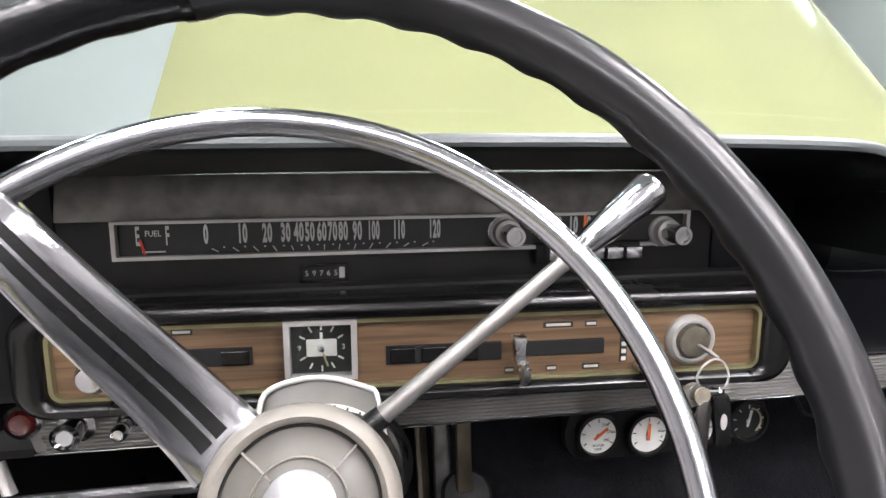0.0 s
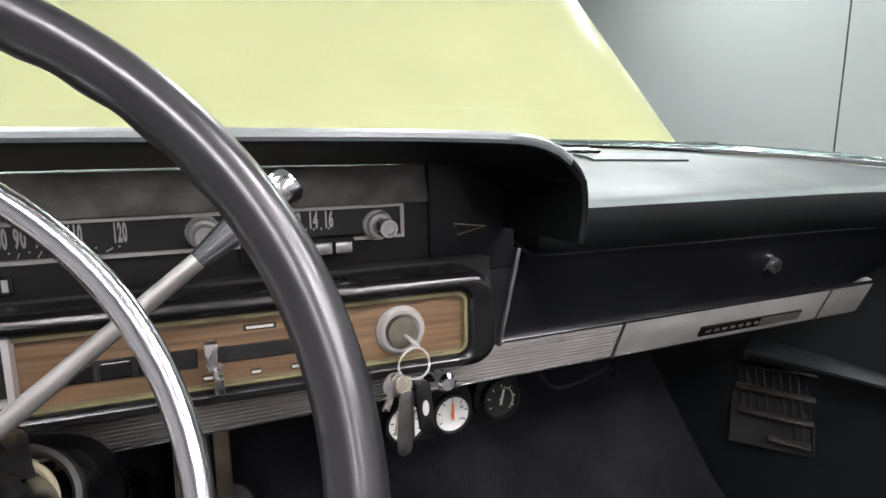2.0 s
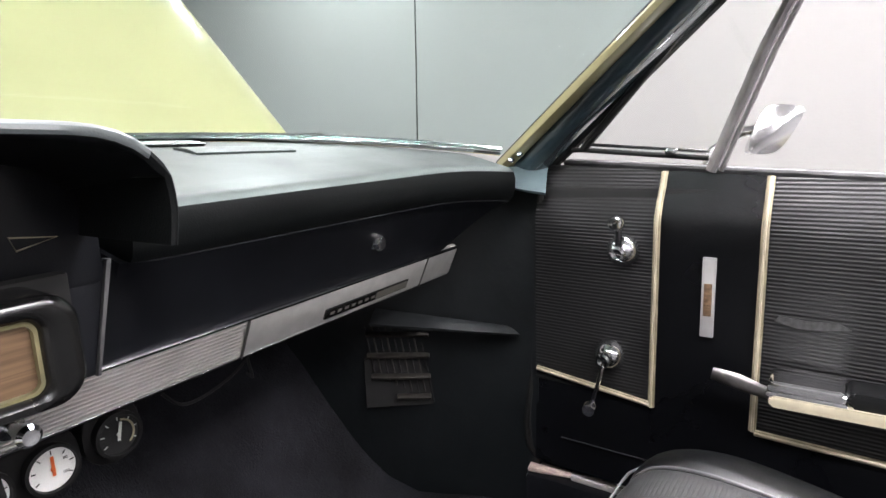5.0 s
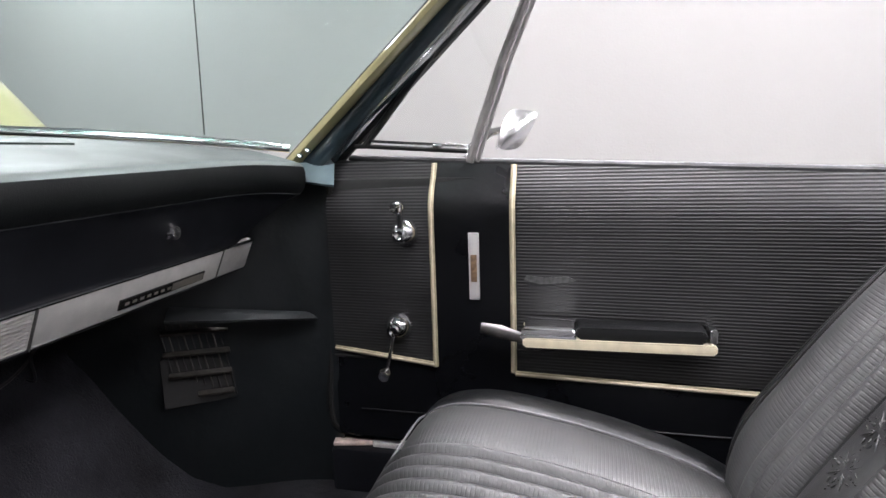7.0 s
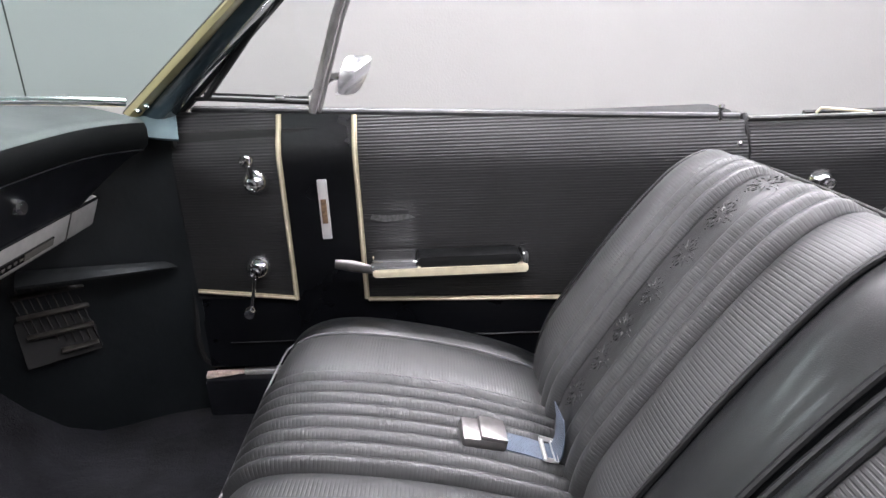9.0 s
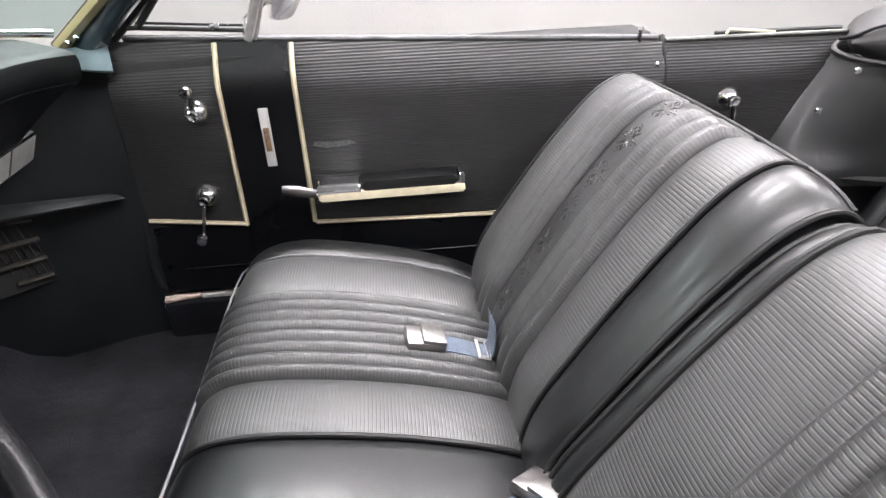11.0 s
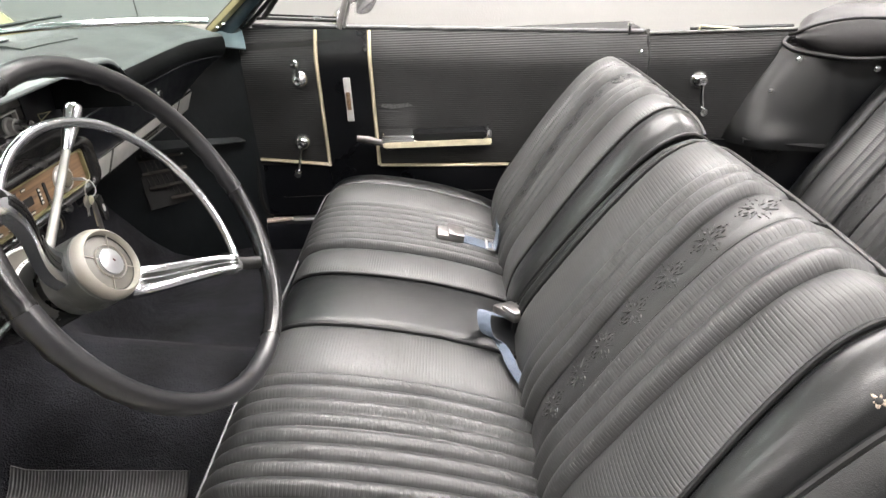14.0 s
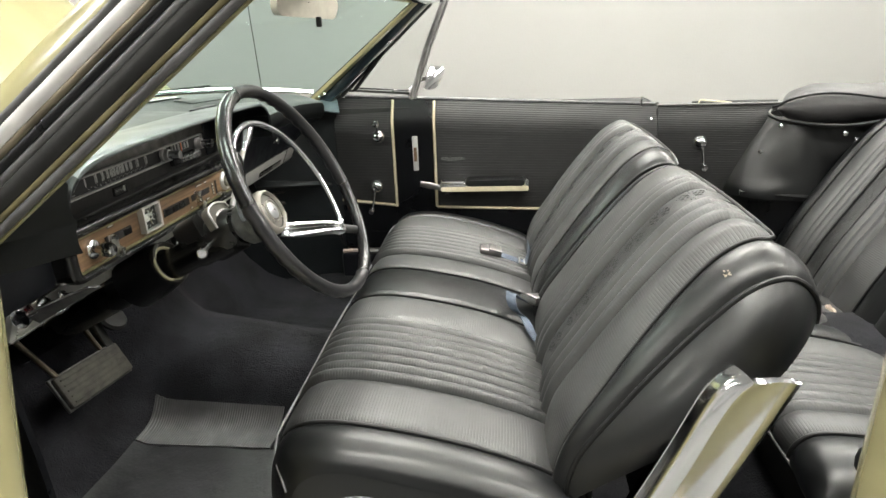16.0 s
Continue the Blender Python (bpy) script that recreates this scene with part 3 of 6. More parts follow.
rows = []
for i in range(33):
    u = -1 + 2 * i / 32
    a, b = screen_base(u), screen_top(u)
    bow = 1 - u ** 6
    rows.append([a.lerp(b, j / 10) + Vector((0, 0.035 * bow * math.sin(math.pi * j / 10), 0.02 * bow * math.sin(math.pi * j / 10))) for j in range(11)])
glass = part("windscreen", sheet(rows), WINDSHIELD, car, "green-tinted windscreen glass")
glass.visible_shadow = False
part("windscreen_moulding", tube([screen_base(-1 + 2 * i / 32) + Vector((0, 0.004, 0.004)) for i in range(33)], 0.008, 8), CHROME, car)
hdr = []
for i in range(21):
    u = -1.04 + 2.08 * i / 20
    q = screen_top(u)
    hdr.append([q + Vector(d) for d in ((0, 0.02, 0.0), (0, 0.0, -0.022), (0, -0.05, -0.018), (0, -0.075, 0.008), (0, -0.04, 0.03), (0, 0.0, 0.028), (0, 0.02, 0.0))])
part("windscreen_header", sheet(hdr, thick=0.004), CHROME, car)

# inner mirror
rear_mirror = thing("rear_view_mirror", "rear view mirror hanging from the windscreen header, with a painted reflection", "mirror")
mm = axis_frame((0.03, 0.30, 1.285), (-0.25, -0.95, -0.12), (1, 0, 0))
part("housing", prism(rounded(-0.125, -0.03, 0.125, 0.03, 0.022), 0.018, mm @ pose(0, 0, -0.009, -90), 0.004), MIRROR_FACE, rear_mirror, "mirror face and shell in the beige of a reflection")
part("stem", tube([(0.03, 0.315, 1.285), (0.03, 0.33, 1.31), (0.03, 0.32, 1.335)], 0.008, 8), CHROME, rear_mirror)
part("lever", box((0.012, 0.012, 0.022), (0.03, 0.292, 1.247), 0.003), RUBBER, rear_mirror)

# sills and kick panels
for s in (1, -1):
    part("sill", box((0.1, 1.15, 0.16), (CX + s * 0.83, -0.05, 0.315), 0.012), DASH_PAINT if s > 0 else YELLOW, car)
    part("sill_plate", box((0.07, 0.97, 0.012), (CX + s * 0.83, -0.05, 0.401), 0.004), SATIN, car, "ribbed aluminium sill plate")
    for k in range(4):
        part("sill_rib", box((0.008, 0.97, 0.006), (CX + s * (0.805 + 0.016 * k), -0.05, 0.408), 0.002), GOLD if k % 2 else SATIN, car)
part("bare_patch", box((0.052, 0.085, 0.01), (0.835, 0.482, 0.402), 0.004, (0, 0, 12)), RUST, car, "bare pinkish metal patch at the sill's end")


def kick(s):
    # from the door edge forward, turning inward
    plan = [(0.815, 0.50), (0.812, 0.56), (0.79, 0.64), (0.745, 0.73), (0.68, 0.83), (0.62, 0.98)]
    p = spline([(a, b, 0) for a, b in plan], 14)
    grid = [[(CX + s * (q.x - 0.02 * math.sin(math.pi * h / 8)), q.y, 0.27 + 0.69 * h / 8) for h in range(9)] for q in p]
    return sheet(grid, thick=-0.01 * s)


part("kick_panel", kick(1), KICK, car, "scuffed black kick panel")
part("kick_panel", kick(-1), DOOR_PLAIN, car)
part("kick_ledge", sheet([[Vector((0.803, 0.56, 0.692)).lerp(Vector((0.70, 0.80, 0.722)), i / 8) + Vector((-0.05 * j / 3 * (i / 8 + 0.1), -0.03 * j / 3, -0.012 * j / 3 * j / 3)) for j in range(4)] for i in range(9)], thick=0.006), LEDGE, car, "ledge on the kick panel, its glint painted as lighter grey")
part("windlace", tube(spline([(0.835, 0.50, 0.96), (0.828, 0.505, 0.8), (0.822, 0.515, 0.6), (0.82, 0.525, 0.47), (0.83, 0.50, 0.42), (0.85, 0.40, 0.405)], 30), 0.008, 8), RUBBER, car)

# speaker grille in the kick panel
grille = thing("vent_grille", "dark metal slatted vent grille in the kick panel", "vent grille")
gm = axis_frame((0.716, 0.762, 0.605), (-0.78, -0.6, 0.12), (0.62, -0.78, 0))
part("backing", prism([(-0.068, 0.087), (0.068, 0.087), (0.068, -0.088), (-0.068, -0.012)], 0.010, pose(0, 0, -0.004, -90) @ Matrix.Diagonal((1, 1, -1, 1))), DARK, grille).matrix_local = gm @ Matrix.Diagonal((1, 1, 1, 1))
for k, (a, b) in enumerate(((-0.062, 0.064), (-0.062, 0.064), (-0.055, 0.064), (-0.005, 0.064))):
    part("slat", box((b - a, 0.006, 0.014), ((a + b) / 2, 0.062 - 0.043 * k, 0.005), 0.002, (28, 0, -3)), GRILLE_M, grille).matrix_local = gm
for k in range(9):
    x = -0.056 + 0.014 * k
    low = -0.012 - 0.076 * (x + 0.068) / 0.136
    part("mesh_bar", box((0.003, 0.082 - low, 0.004), (x, (0.08 + low) / 2, 0.0), 0.0008, (0, 0, 9)), GRILLE_M if k % 2 else RUBBER, grille).matrix_local = gm

# antenna
antenna = thing("antenna", "thin chrome whip antenna standing on the wing", "antenna")
part("mast", tube([(0.815, 0.765, 0.97), (0.86, 0.79, 1.2), (0.915, 0.822, 1.5), (0.98, 0.86, 1.9)], 0.0016, 6), RUBBER, antenna)
part("base", lathe([(0.018, 0), (0.018, 0.01), (0.008, 0.03), (0, 0.032)], pose(0.813, 0.764, 0.955), 14), CHROME, antenna)

# wipers
for wx, dirx in ((0.28, 1), (-0.4, 1)):
    wiper = thing("wiper", "black wiper arm resting at the windscreen's foot", "wiper", "wipers")
    part("arm", tube([(wx, 1.0, 1.066), (wx + 0.12, 0.985, 1.068), (wx + 0.3, 0.93, 1.068)], 0.005, 6), RUBBER, wiper)
    part("blade", tube([(wx + 0.12, 0.985, 1.066), (wx + 0.28, 0.965, 1.066), (wx + 0.42, 0.91, 1.066)], 0.004, 6), RUBBER, wiper)
    part("pivot", lathe([(0.018, 0), (0.016, 0.02), (0, 0.026)], pose(wx, 1.0, 1.05), 12), CHROME, wiper)

# driver's door opening: hinge pillar and latch pillar
def jamb_x(z):
    """Inner edge of the hinge pillar, leaning outward towards the floor."""
    return -0.786 - 0.205 * (0.925 - z)


part("hinge_pillar", sheet([[(jamb_x(z) + (-0.95 - jamb_x(z)) * (1 - j / 8), 0.47 + 0.035 * (j / 8) ** 2 - 0.015 * math.sin(math.pi * j / 8), z) for j in range(9)] for z in [0.28 + 0.69 * i / 12 for i in range(13)]], thick=0.02), YELLOW, car, "pale yellow door jamb")
part("hinge_seal", tube([(jamb_x(z) + 0.005, 0.508, z) for z in [0.3 + 0.66 * i / 12 for i in range(13)]], 0.0075, 8), RUBBER, car)
part("latch_pillar", sheet([[(-0.745 - 0.185 * j / 10, -0.545 - 0.035 * (1 - j / 10) ** 3 + 0.006 * math.sin(math.pi * j / 10), 0.3 + 0.60 * i / 10) for j in range(11)] for i in range(11)], thick=0.02), YELLOW, car, "pale yellow latch pillar")
part("latch_seal", tube([(-0.738, -0.585, 0.35), (-0.738, -0.585, 0.89)], 0.009, 8), RUBBER, car)

# wheels
for wx in (CX - 0.8, CX + 0.8):
    for wy in (1.55, -1.55):
        wheel = part("wheel", lathe([(0.2, -0.1), (0.33, -0.1), (0.35, -0.07), (0.35, 0.07), (0.33, 0.1), (0.2, 0.1), (0.2, -0.1)], pose(wx, wy, 0.35, 0, 90, 0), 36), TYRE, car)
        part("rim", lathe([(0, -0.06), (0.2, -0.06), (0.2, 0.06), (0, 0.06)], pose(wx, wy, 0.35, 0, 90, 0), 24), CHROME, wheel)


# ---- dashboard (local y is the depth, the whole turned slightly) ----
TURN_DASH = pose(0, 0.6, 0, 0, 0, 1.72) @ pose(0, -0.6, 0)
dash = thing("dashboard", "black padded dashboard with a hooded instrument panel", "dashboard", m=TURN_DASH)


# padded top: one crowned sheet, lip at the front and edge at the windscreen
PAD_END = 0.785


def lip_line(x):
    """Depth and height of the pad's front edge at x."""
    hooded = 1 - drop_point((x - 0.07) / 0.05)
    y = 0.587 + 0.04 * hooded - 0.035 * max(0.0, x) - 0.050 * max(0.0, (x - 0.56) / 0.225) ** 2
    z = 1.004 + 0.044 * hooded - 0.010 * max(0.0, (x - 0.62) / 0.165) ** 2
    return y, z


def pad_top():
    rows = []
    for i in range(61):
        x = -0.70 + (PAD_END + 0.70) * i / 60
        u = min(1.0, abs((x - CX) / 0.80))
        back = 0.57 + 0.385 * (1 - u ** 2.6)
        lip_y, zf = lip_line(x)
        row = [(x, lip_y + 0.030, zf - 0.060), (x, lip_y + 0.010, zf - 0.060), (x, lip_y + 0.001, zf - 0.050), (x, lip_y - 0.003, zf - 0.036), (x, lip_y - 0.004, zf - 0.018), (x, lip_y - 0.001, zf - 0.007), (x, lip_y + 0.005, zf - 0.001), (x, lip_y + 0.014, zf + 0.003)]
        back = max(back, lip_y + 0.03)
        zb = 1.010 + 0.050 * (1 - u ** 4)
        for j in range(1, 13):
            f = j / 12
            z = zf + 0.003 + (zb - zf) * (1 - (1 - f) ** 1.15)
            row.append((x, lip_y + 0.014 + (back - lip_y - 0.014) * f, z))
        rows.append(row)
    return sheet([r[:6] for r in rows], thick=0.004), sheet([r[5:] for r in rows], thick=0.004)


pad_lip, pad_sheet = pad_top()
# Pad is split by lit top and shaded lip, one material each.
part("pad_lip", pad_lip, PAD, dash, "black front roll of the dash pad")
part("padded_top", pad_sheet, PAD_SHEEN, dash, "dash top in a paler copy of the pad vinyl, its sheen painted in")


# instrument hood: a visor with rounded ends
def visor():
    lipz = 1.077
    outline = spline([(-0.70, 0, 0.975), (-0.695, 0, 1.02), (-0.665, 0, 1.057), (-0.60, 0, lipz - 0.004), (-0.45, 0, lipz), (-0.2, 0, lipz + 0.001), (-0.02, 0, lipz - 0.001), (0.045, 0, lipz - 0.007), (0.078, 0, 1.047), (0.086, 0, 1.015), (0.082, 0, 0.982)], 70)
    rows = []
    for q in outline:
        inx = (q.x - CX + 0.33) * 0.985 + CX - 0.33
        high = drop_point((q.z - 1.03) / 0.02)
        row = []
        for k in range(9):
            f = k / 8
            row.append((q.x, 0.63 - (0.63 - 0.466) * f, q.z - 0.020 * (1 - f) ** 2 * high))
        # rolled front edge, then the underside
        for g, y, drop in ((0.1, 0.4605, 0.0008), (0.35, 0.4570, 0.0030), (0.7, 0.4562, 0.0062), (1.0, 0.4575, 0.0090)):
            row.append((q.x + (inx - q.x) * g * 0.6, y, q.z - drop * high))
        for k in range(7):
            f = k / 6
            row.append((inx, 0.459 + 0.14 * f, q.z - (0.0098 + 0.018 * f) * high))
        rows.append(row)
    top = [k for k, q in enumerate(outline) if q.z > 1.050]
    a, b = top[0], top[-1]
    ends = sheet([r[:13] for r in rows[:a + 1]]), sheet([r[:13] for r in rows[b:]])
    return sheet([r[:13] for r in rows[a:b + 1]]), sheet([r[12:] for r in rows]), ends


visor_top, visor_under, visor_ends = visor()
# Visor top takes the paler lit copy; underside and ends keep dark pad vinyl.
hood_pad = part("instrument_hood", visor_top, VISOR_M, dash, "padded visor over the instruments, its lit sheen painted in")
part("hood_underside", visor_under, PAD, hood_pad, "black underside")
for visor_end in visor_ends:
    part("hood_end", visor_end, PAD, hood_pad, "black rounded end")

part("visor_leg", sheet([[Vector((-0.688 - 0.075 * drop_point(j / 6) + 0.004 * math.sin(5 * i), 0.462 + 0.085 * (j / 6) ** 1.6, 0.965 + 0.10 * i / 10 - 0.03 * (j / 6) ** 2 * (i / 10))) for j in range(7)] for i in range(11)], thick=-0.02), PAD, dash, "padded left leg of the visor")
# upper face and speedometer panel
part("upper_face", box((0.74, 0.012, 0.038), (-0.30, 0.603, 1.029), 0.002, (-8, 0, 0)), BRUSHED, dash, "brushed dark metal strip below the visor")
part("instrument_panel", box((0.66, 0.02, 0.07), (-0.275, 0.606, 0.982), 0.003), PANEL, dash)
part("side_cheek", box((0.10, 0.03, 0.13), (0.045, 0.607, 1.0), 0.006), DASH_PAINT, dash)
part("side_cheek", box((0.12, 0.03, 0.13), (-0.64, 0.607, 0.99), 0.006), DASH_PAINT, dash)
part("ledge", prism([(-0.585, 0.950), (0.0, 0.950), (0.0, 0.944), (-0.585, 0.944)], 0.03, pose(0, 0.580, 0), 0.002), DASH_GLOSS, dash)
# Solid dark block drawn as the shade in the gap below the panel.
part("recess_shade", box((0.66, 0.05, 0.03), (-0.275, 0.60, 0.940), 0.002), DARK, dash)

# speedometer strip
speedo = part("speedometer", box((0.502, 0.004, 0.031), (-0.285, 0.594, 0.996), 0.0), BLACK_FACE, dash, "long black ribbon speedometer and radio strip", smooth=False)
ZS0, ZS1 = 0.980, 1.012
part("bezel", frame_ring([(-0.537, ZS0), (-0.033, ZS0), (-0.033, ZS1), (-0.537, ZS1)], [(-0.5335, ZS0 + 0.003), (-0.0365, ZS0 + 0.003), (-0.0365, ZS1 - 0.0025), (-0.5335, ZS1 - 0.0025)], 0.585, 0.594), SATIN, speedo, "thin bright bezel", smooth=False)
for txt, x in (("0", -0.4655), ("10", -0.4365), ("20", -0.4164), ("30", -0.4014), ("40", -0.3905), ("50", -0.3814), ("60", -0.3714), ("70", -0.3624), ("80", -0.3534), ("90", -0.3414), ("100", -0.3274), ("110", -0.3054), ("120", -0.274)):
    lettering(txt, 0.0215, (x, 0.5912, 0.999), speedo, PRINT_GREY, stretch=0.34 if len(txt) < 3 else 0.29, name="numeral", bold=0.0009)
for k in range(13):
    x = -0.459 + 0.0148 * k + 0.004 * math.sin(0.5 * k)
    part("tick", box((0.0008, 0.0006, 0.006 if abs(k - 6) > 2 else 0.0045), (x, 0.5915, 0.9862), 0, (0, max(-62, min(62, (k - 6) * 11)), 0)), PRINT_GREY, speedo, smooth=False)
    part("tick", box((0.0014, 0.0006, 0.001), (x + 0.0074, 0.5915, 0.9885)), PRINT_GREY, speedo, smooth=False)
lettering("E", 0.0215, (-0.5185, 0.5912, 0.9985), speedo, PRINT_GREY, stretch=0.32, name="numeral", bold=0.0006)
lettering("F", 0.0215, (-0.4955, 0.5912, 0.9985), speedo, PRINT_GREY, stretch=0.32, name="numeral", bold=0.0006)
lettering("FUEL", 0.007, (-0.5065, 0.5912, 1.001), speedo, PRINT_WHITE, stretch=0.85)
part("fuel_needle", box((0.0018, 0.001, 0.013), (-0.515, 0.5905, 0.9905), 0, (0, -14, 0)), RED, speedo, smooth=False)
part("fuel_scale", box((0.018, 0.0008, 0.0012), (-0.5065, 0.591, 0.9862)), PRINT_GREY, speedo, smooth=False)
# odometer
odo = part("odometer", frame_ring(rounded(-0.392, 0.955, -0.350, 0.971, 0.001), rounded(-0.389, 0.957, -0.353, 0.969, 0.001), 0.593, 0.602), DASH_GLOSS, dash, "small odometer window")
part("odometer_drum", box((0.038, 0.004, 0.013), (-0.371, 0.5985, 0.963)), BLACK_FACE, odo, smooth=False)
for k, d in enumerate("59765"):
    lettering(d, 0.0068, (-0.3855 + 0.0062 * k, 0.5955, 0.9625), odo, PRINT_GREY, name="numeral")
part("last_drum", box((0.006, 0.002, 0.0095), (-0.3548, 0.5962, 0.963)), PRINT_WHITE, odo, smooth=False)


def knob(parent, x, y, z, r, label="stepped chrome radio knob"):
    m = pose(x, y, z, 90)
    k = part("knob", lathe([(r * 1.35, 0), (r * 1.35, 0.008), (r * 1.15, 0.010), (r * 1.1, 0.018), (0, 0.018)], m, 28), SATIN, parent, label)
    part("knob_tip", lathe([(r * 0.8, 0.016), (r * 0.85, 0.036), (r * 0.78, 0.041), (r * 0.55, 0.041), (r * 0.5, 0.039), (0, 0.039)], m, 28), SOFT_CHROME, k)
    part("knob_ring", lathe([(r * 1.42, 0.0), (r * 1.42, 0.003), (r * 1.2, 0.004)], m, 28), CHROME, k)
    return k


radio = thing("radio", "push-button car radio set into the instrument strip", "radio", m=TURN_DASH)
part("dial", box((0.125, 0.004, 0.026), (-0.118, 0.5895, 0.998), 0.001), BLACK_FACE, radio, smooth=False)
for txt, x in (("6", -0.1735), ("8", -0.1605), ("10", -0.1474), ("12", -0.1344), ("14", -0.1195), ("16", -0.1054)):
    lettering(txt, 0.02, (x, 0.5868, 1.0), radio, PRINT_GREY, stretch=0.40, name="numeral", bold=0.0009)
for k in range(11):
    part("tick", box((0.0012, 0.0006, 0.0022), (-0.1735 + 0.00681 * k, 0.5872, 0.9925)), PRINT_GREY, radio, smooth=False)
part("needle", box((0.0028, 0.001, 0.02), (-0.1365, 0.586, 1.001)), ORANGE, radio, smooth=False)
part("button_tray", box((0.100, 0.01, 0.018), (-0.133, 0.588, 0.975), 0.001), DARK, radio, smooth=False)
for k in range(5):
    part("push_button", prism([(-0.0077, -0.0052), (0.0077, -0.0052), (0.0077, 0.0052), (-0.0077, 0.0052)], 0.02, pose(-0.169 + 0.018 * k, 0.566, 0.977), 0.0015), CHROME, radio, "chrome push button")
for kx, kz in ((-0.2114, 0.996), (-0.0594, 0.993)):
    knob(radio, kx, 0.592, kz, 0.0105)

# lower wood panel in its rounded black surround
PANEL_TURN = pose(-0.38, 0.545, 0, 0, 0, -2.4) @ pose(0.38, -0.545, 0)
TURN_PANEL = TURN_DASH @ PANEL_TURN
OUTER, INNER = rounded(-0.605, 0.863, 0.036, 0.952, 0.026, 8), rounded(-0.580, 0.876, 0.007, 0.934, 0.010, 8)
part("surround", frame_ring(OUTER, INNER, 0.538, 0.60, bevel=0.009), DASH_GLOSS, dash, "rounded glossy black surround with worn edges").matrix_local = PANEL_TURN
part("surround_liner", frame_ring(INNER, rounded(-0.5765, 0.8785, 0.004, 0.931, 0.008, 8), 0.546, 0.553), LINER, dash, "thin gold liner round the wood panel").matrix_local = PANEL_TURN
wood = part("wood_panel", box((0.582, 0.004, 0.056), (-0.286, 0.554, 0.904)), WOOD, dash, "walnut-look woodgrain control panel", smooth=False)
wood.matrix_local = PANEL_TURN
part("surround_back", box((0.62, 0.03, 0.08), (-0.28, 0.575, 0.905)), DARK, dash, smooth=False).matrix_local = PANEL_TURN


def slot(x0, x1, z0, z1):
    return part("slot", box((x1 - x0, 0.003, z1 - z0), ((x0 + x1) / 2, 0.5515, (z0 + z1) / 2), 0.0008), DARK, wood, smooth=False)


slot(-0.322, -0.225, 0.893, 0.909)
slot(-0.213, -0.135, 0.895, 0.908)
slot(-0.500, -0.428, 0.898, 0.913)
slot(-0.105, -0.099, 0.884, 0.915)
for k in range(3):
    part("switch", box((0.021, 0.006, 0.013), (-0.308 + 0.026 * k, 0.551, 0.901), 0.001), DASH_GLOSS, wood, smooth=False)
part("switch", box((0.022, 0.006, 0.012), (-0.441, 0.551, 0.905), 0.001), DASH_GLOSS, wood, smooth=False)
for lx in (-0.214, -0.502):
    part("slide_lever", merge(prism([(-0.0035, -0.012), (0.0035, -0.012), (0.005, 0.01), (-0.005, 0.01)], 0.012, pose(lx, 0.528, 0.908), 0.001), box((0.007, 0.02, 0.018), (lx + 0.004, 0.532, 0.889), 0.002, (18, 0, 0))), SOFT_CHROME, wood, "small chrome slide lever")
part("slide_lever", box((0.016, 0.018, 0.006), (-0.101, 0.540, 0.883), 0.002), SOFT_CHROME, wood, "small chrome slide lever")
for x, z, w in ((-0.176, 0.9215, 0.026), (-0.147, 0.9215, 0.010), (-0.218, 0.8835, 0.008), (-0.181, 0.8835, 0.009), (-0.146, 0.8835, 0.015), (-0.481, 0.9275, 0.016)):
    plate = part("label_plate", box((w, 0.0012, 0.005), (x, 0.5515, z)), BLACK_FACE, wood, smooth=False)
    part("lettering_bar", box((w * 0.82, 0.0006, 0.0022), (x, 0.5507, z)), PRINT_GREY, plate, smooth=False)
plate = part("label_plate", box((0.006, 0.0012, 0.026), (-0.117, 0.5515, 0.899)), BLACK_FACE, wood, smooth=False)
for k in range(4):
    part("lettering_bar", box((0.004, 0.0006, 0.0035), (-0.117, 0.5507, 0.889 + 0.0066 * k)), PRINT_WHITE, plate, smooth=False)

# light switch
lm = pose(-0.535, 0.553, 0.905, 90)
ls = part("light_switch", lathe([(0.016, 0), (0.016, 0.006), (0.012, 0.009), (0.007, 0.01), (0.006, 0.02)], lm, 24), CHROME, dash, "chrome pull-out light switch")
ls.matrix_local = PANEL_TURN
part("light_knob", lathe([(0.006, 0.018), (0.0115, 0.022), (0.0125, 0.034), (0.009, 0.040), (0, 0.041)], lm, 24), CHROME, ls)

# clock
clock = thing("clock", "square dashboard clock with a chrome frame", "clock", m=TURN_PANEL)
part("frame", frame_ring([(-0.402, 0.886), (-0.345, 0.886), (-0.345, 0.935), (-0.402, 0.935)], [(-0.3975, 0.8895), (-0.3495, 0.8895), (-0.3495, 0.9315), (-0.3975, 0.9315)], 0.540, 0.556), SATIN, clock, "bright chrome square frame", smooth=False)
part("dial", box((0.051, 0.003, 0.045), (-0.3735, 0.5515, 0.9105)), BLACK_FACE, clock, smooth=False)
part("inner_dial", box((0.024, 0.001, 0.014), (-0.3735, 0.5495, 0.9105)), PRINT_WHITE, clock, smooth=False)
for k in range(12):
    a = radians(30 * k)
    if k not in (3, 9):
        part("hour_mark", box((0.0013, 0.0006, 0.005), (-0.3735 + 0.0175 * math.sin(a), 0.5497, 0.9105 + 0.0175 * math.cos(a)), 0, (0, 30 * k, 0)), PRINT_WHITE, clock, smooth=False)
lettering("3", 0.006, (-0.356, 0.5497, 0.9105), clock, PRINT_WHITE, name="numeral")
lettering("9", 0.006, (-0.391, 0.5497, 0.9105), clock, PRINT_WHITE, name="numeral")
part("hour_hand", box((0.0022, 0.0006, 0.013), (-0.3735, 0.5485, 0.917)), PRINT_WHITE, clock, smooth=False)
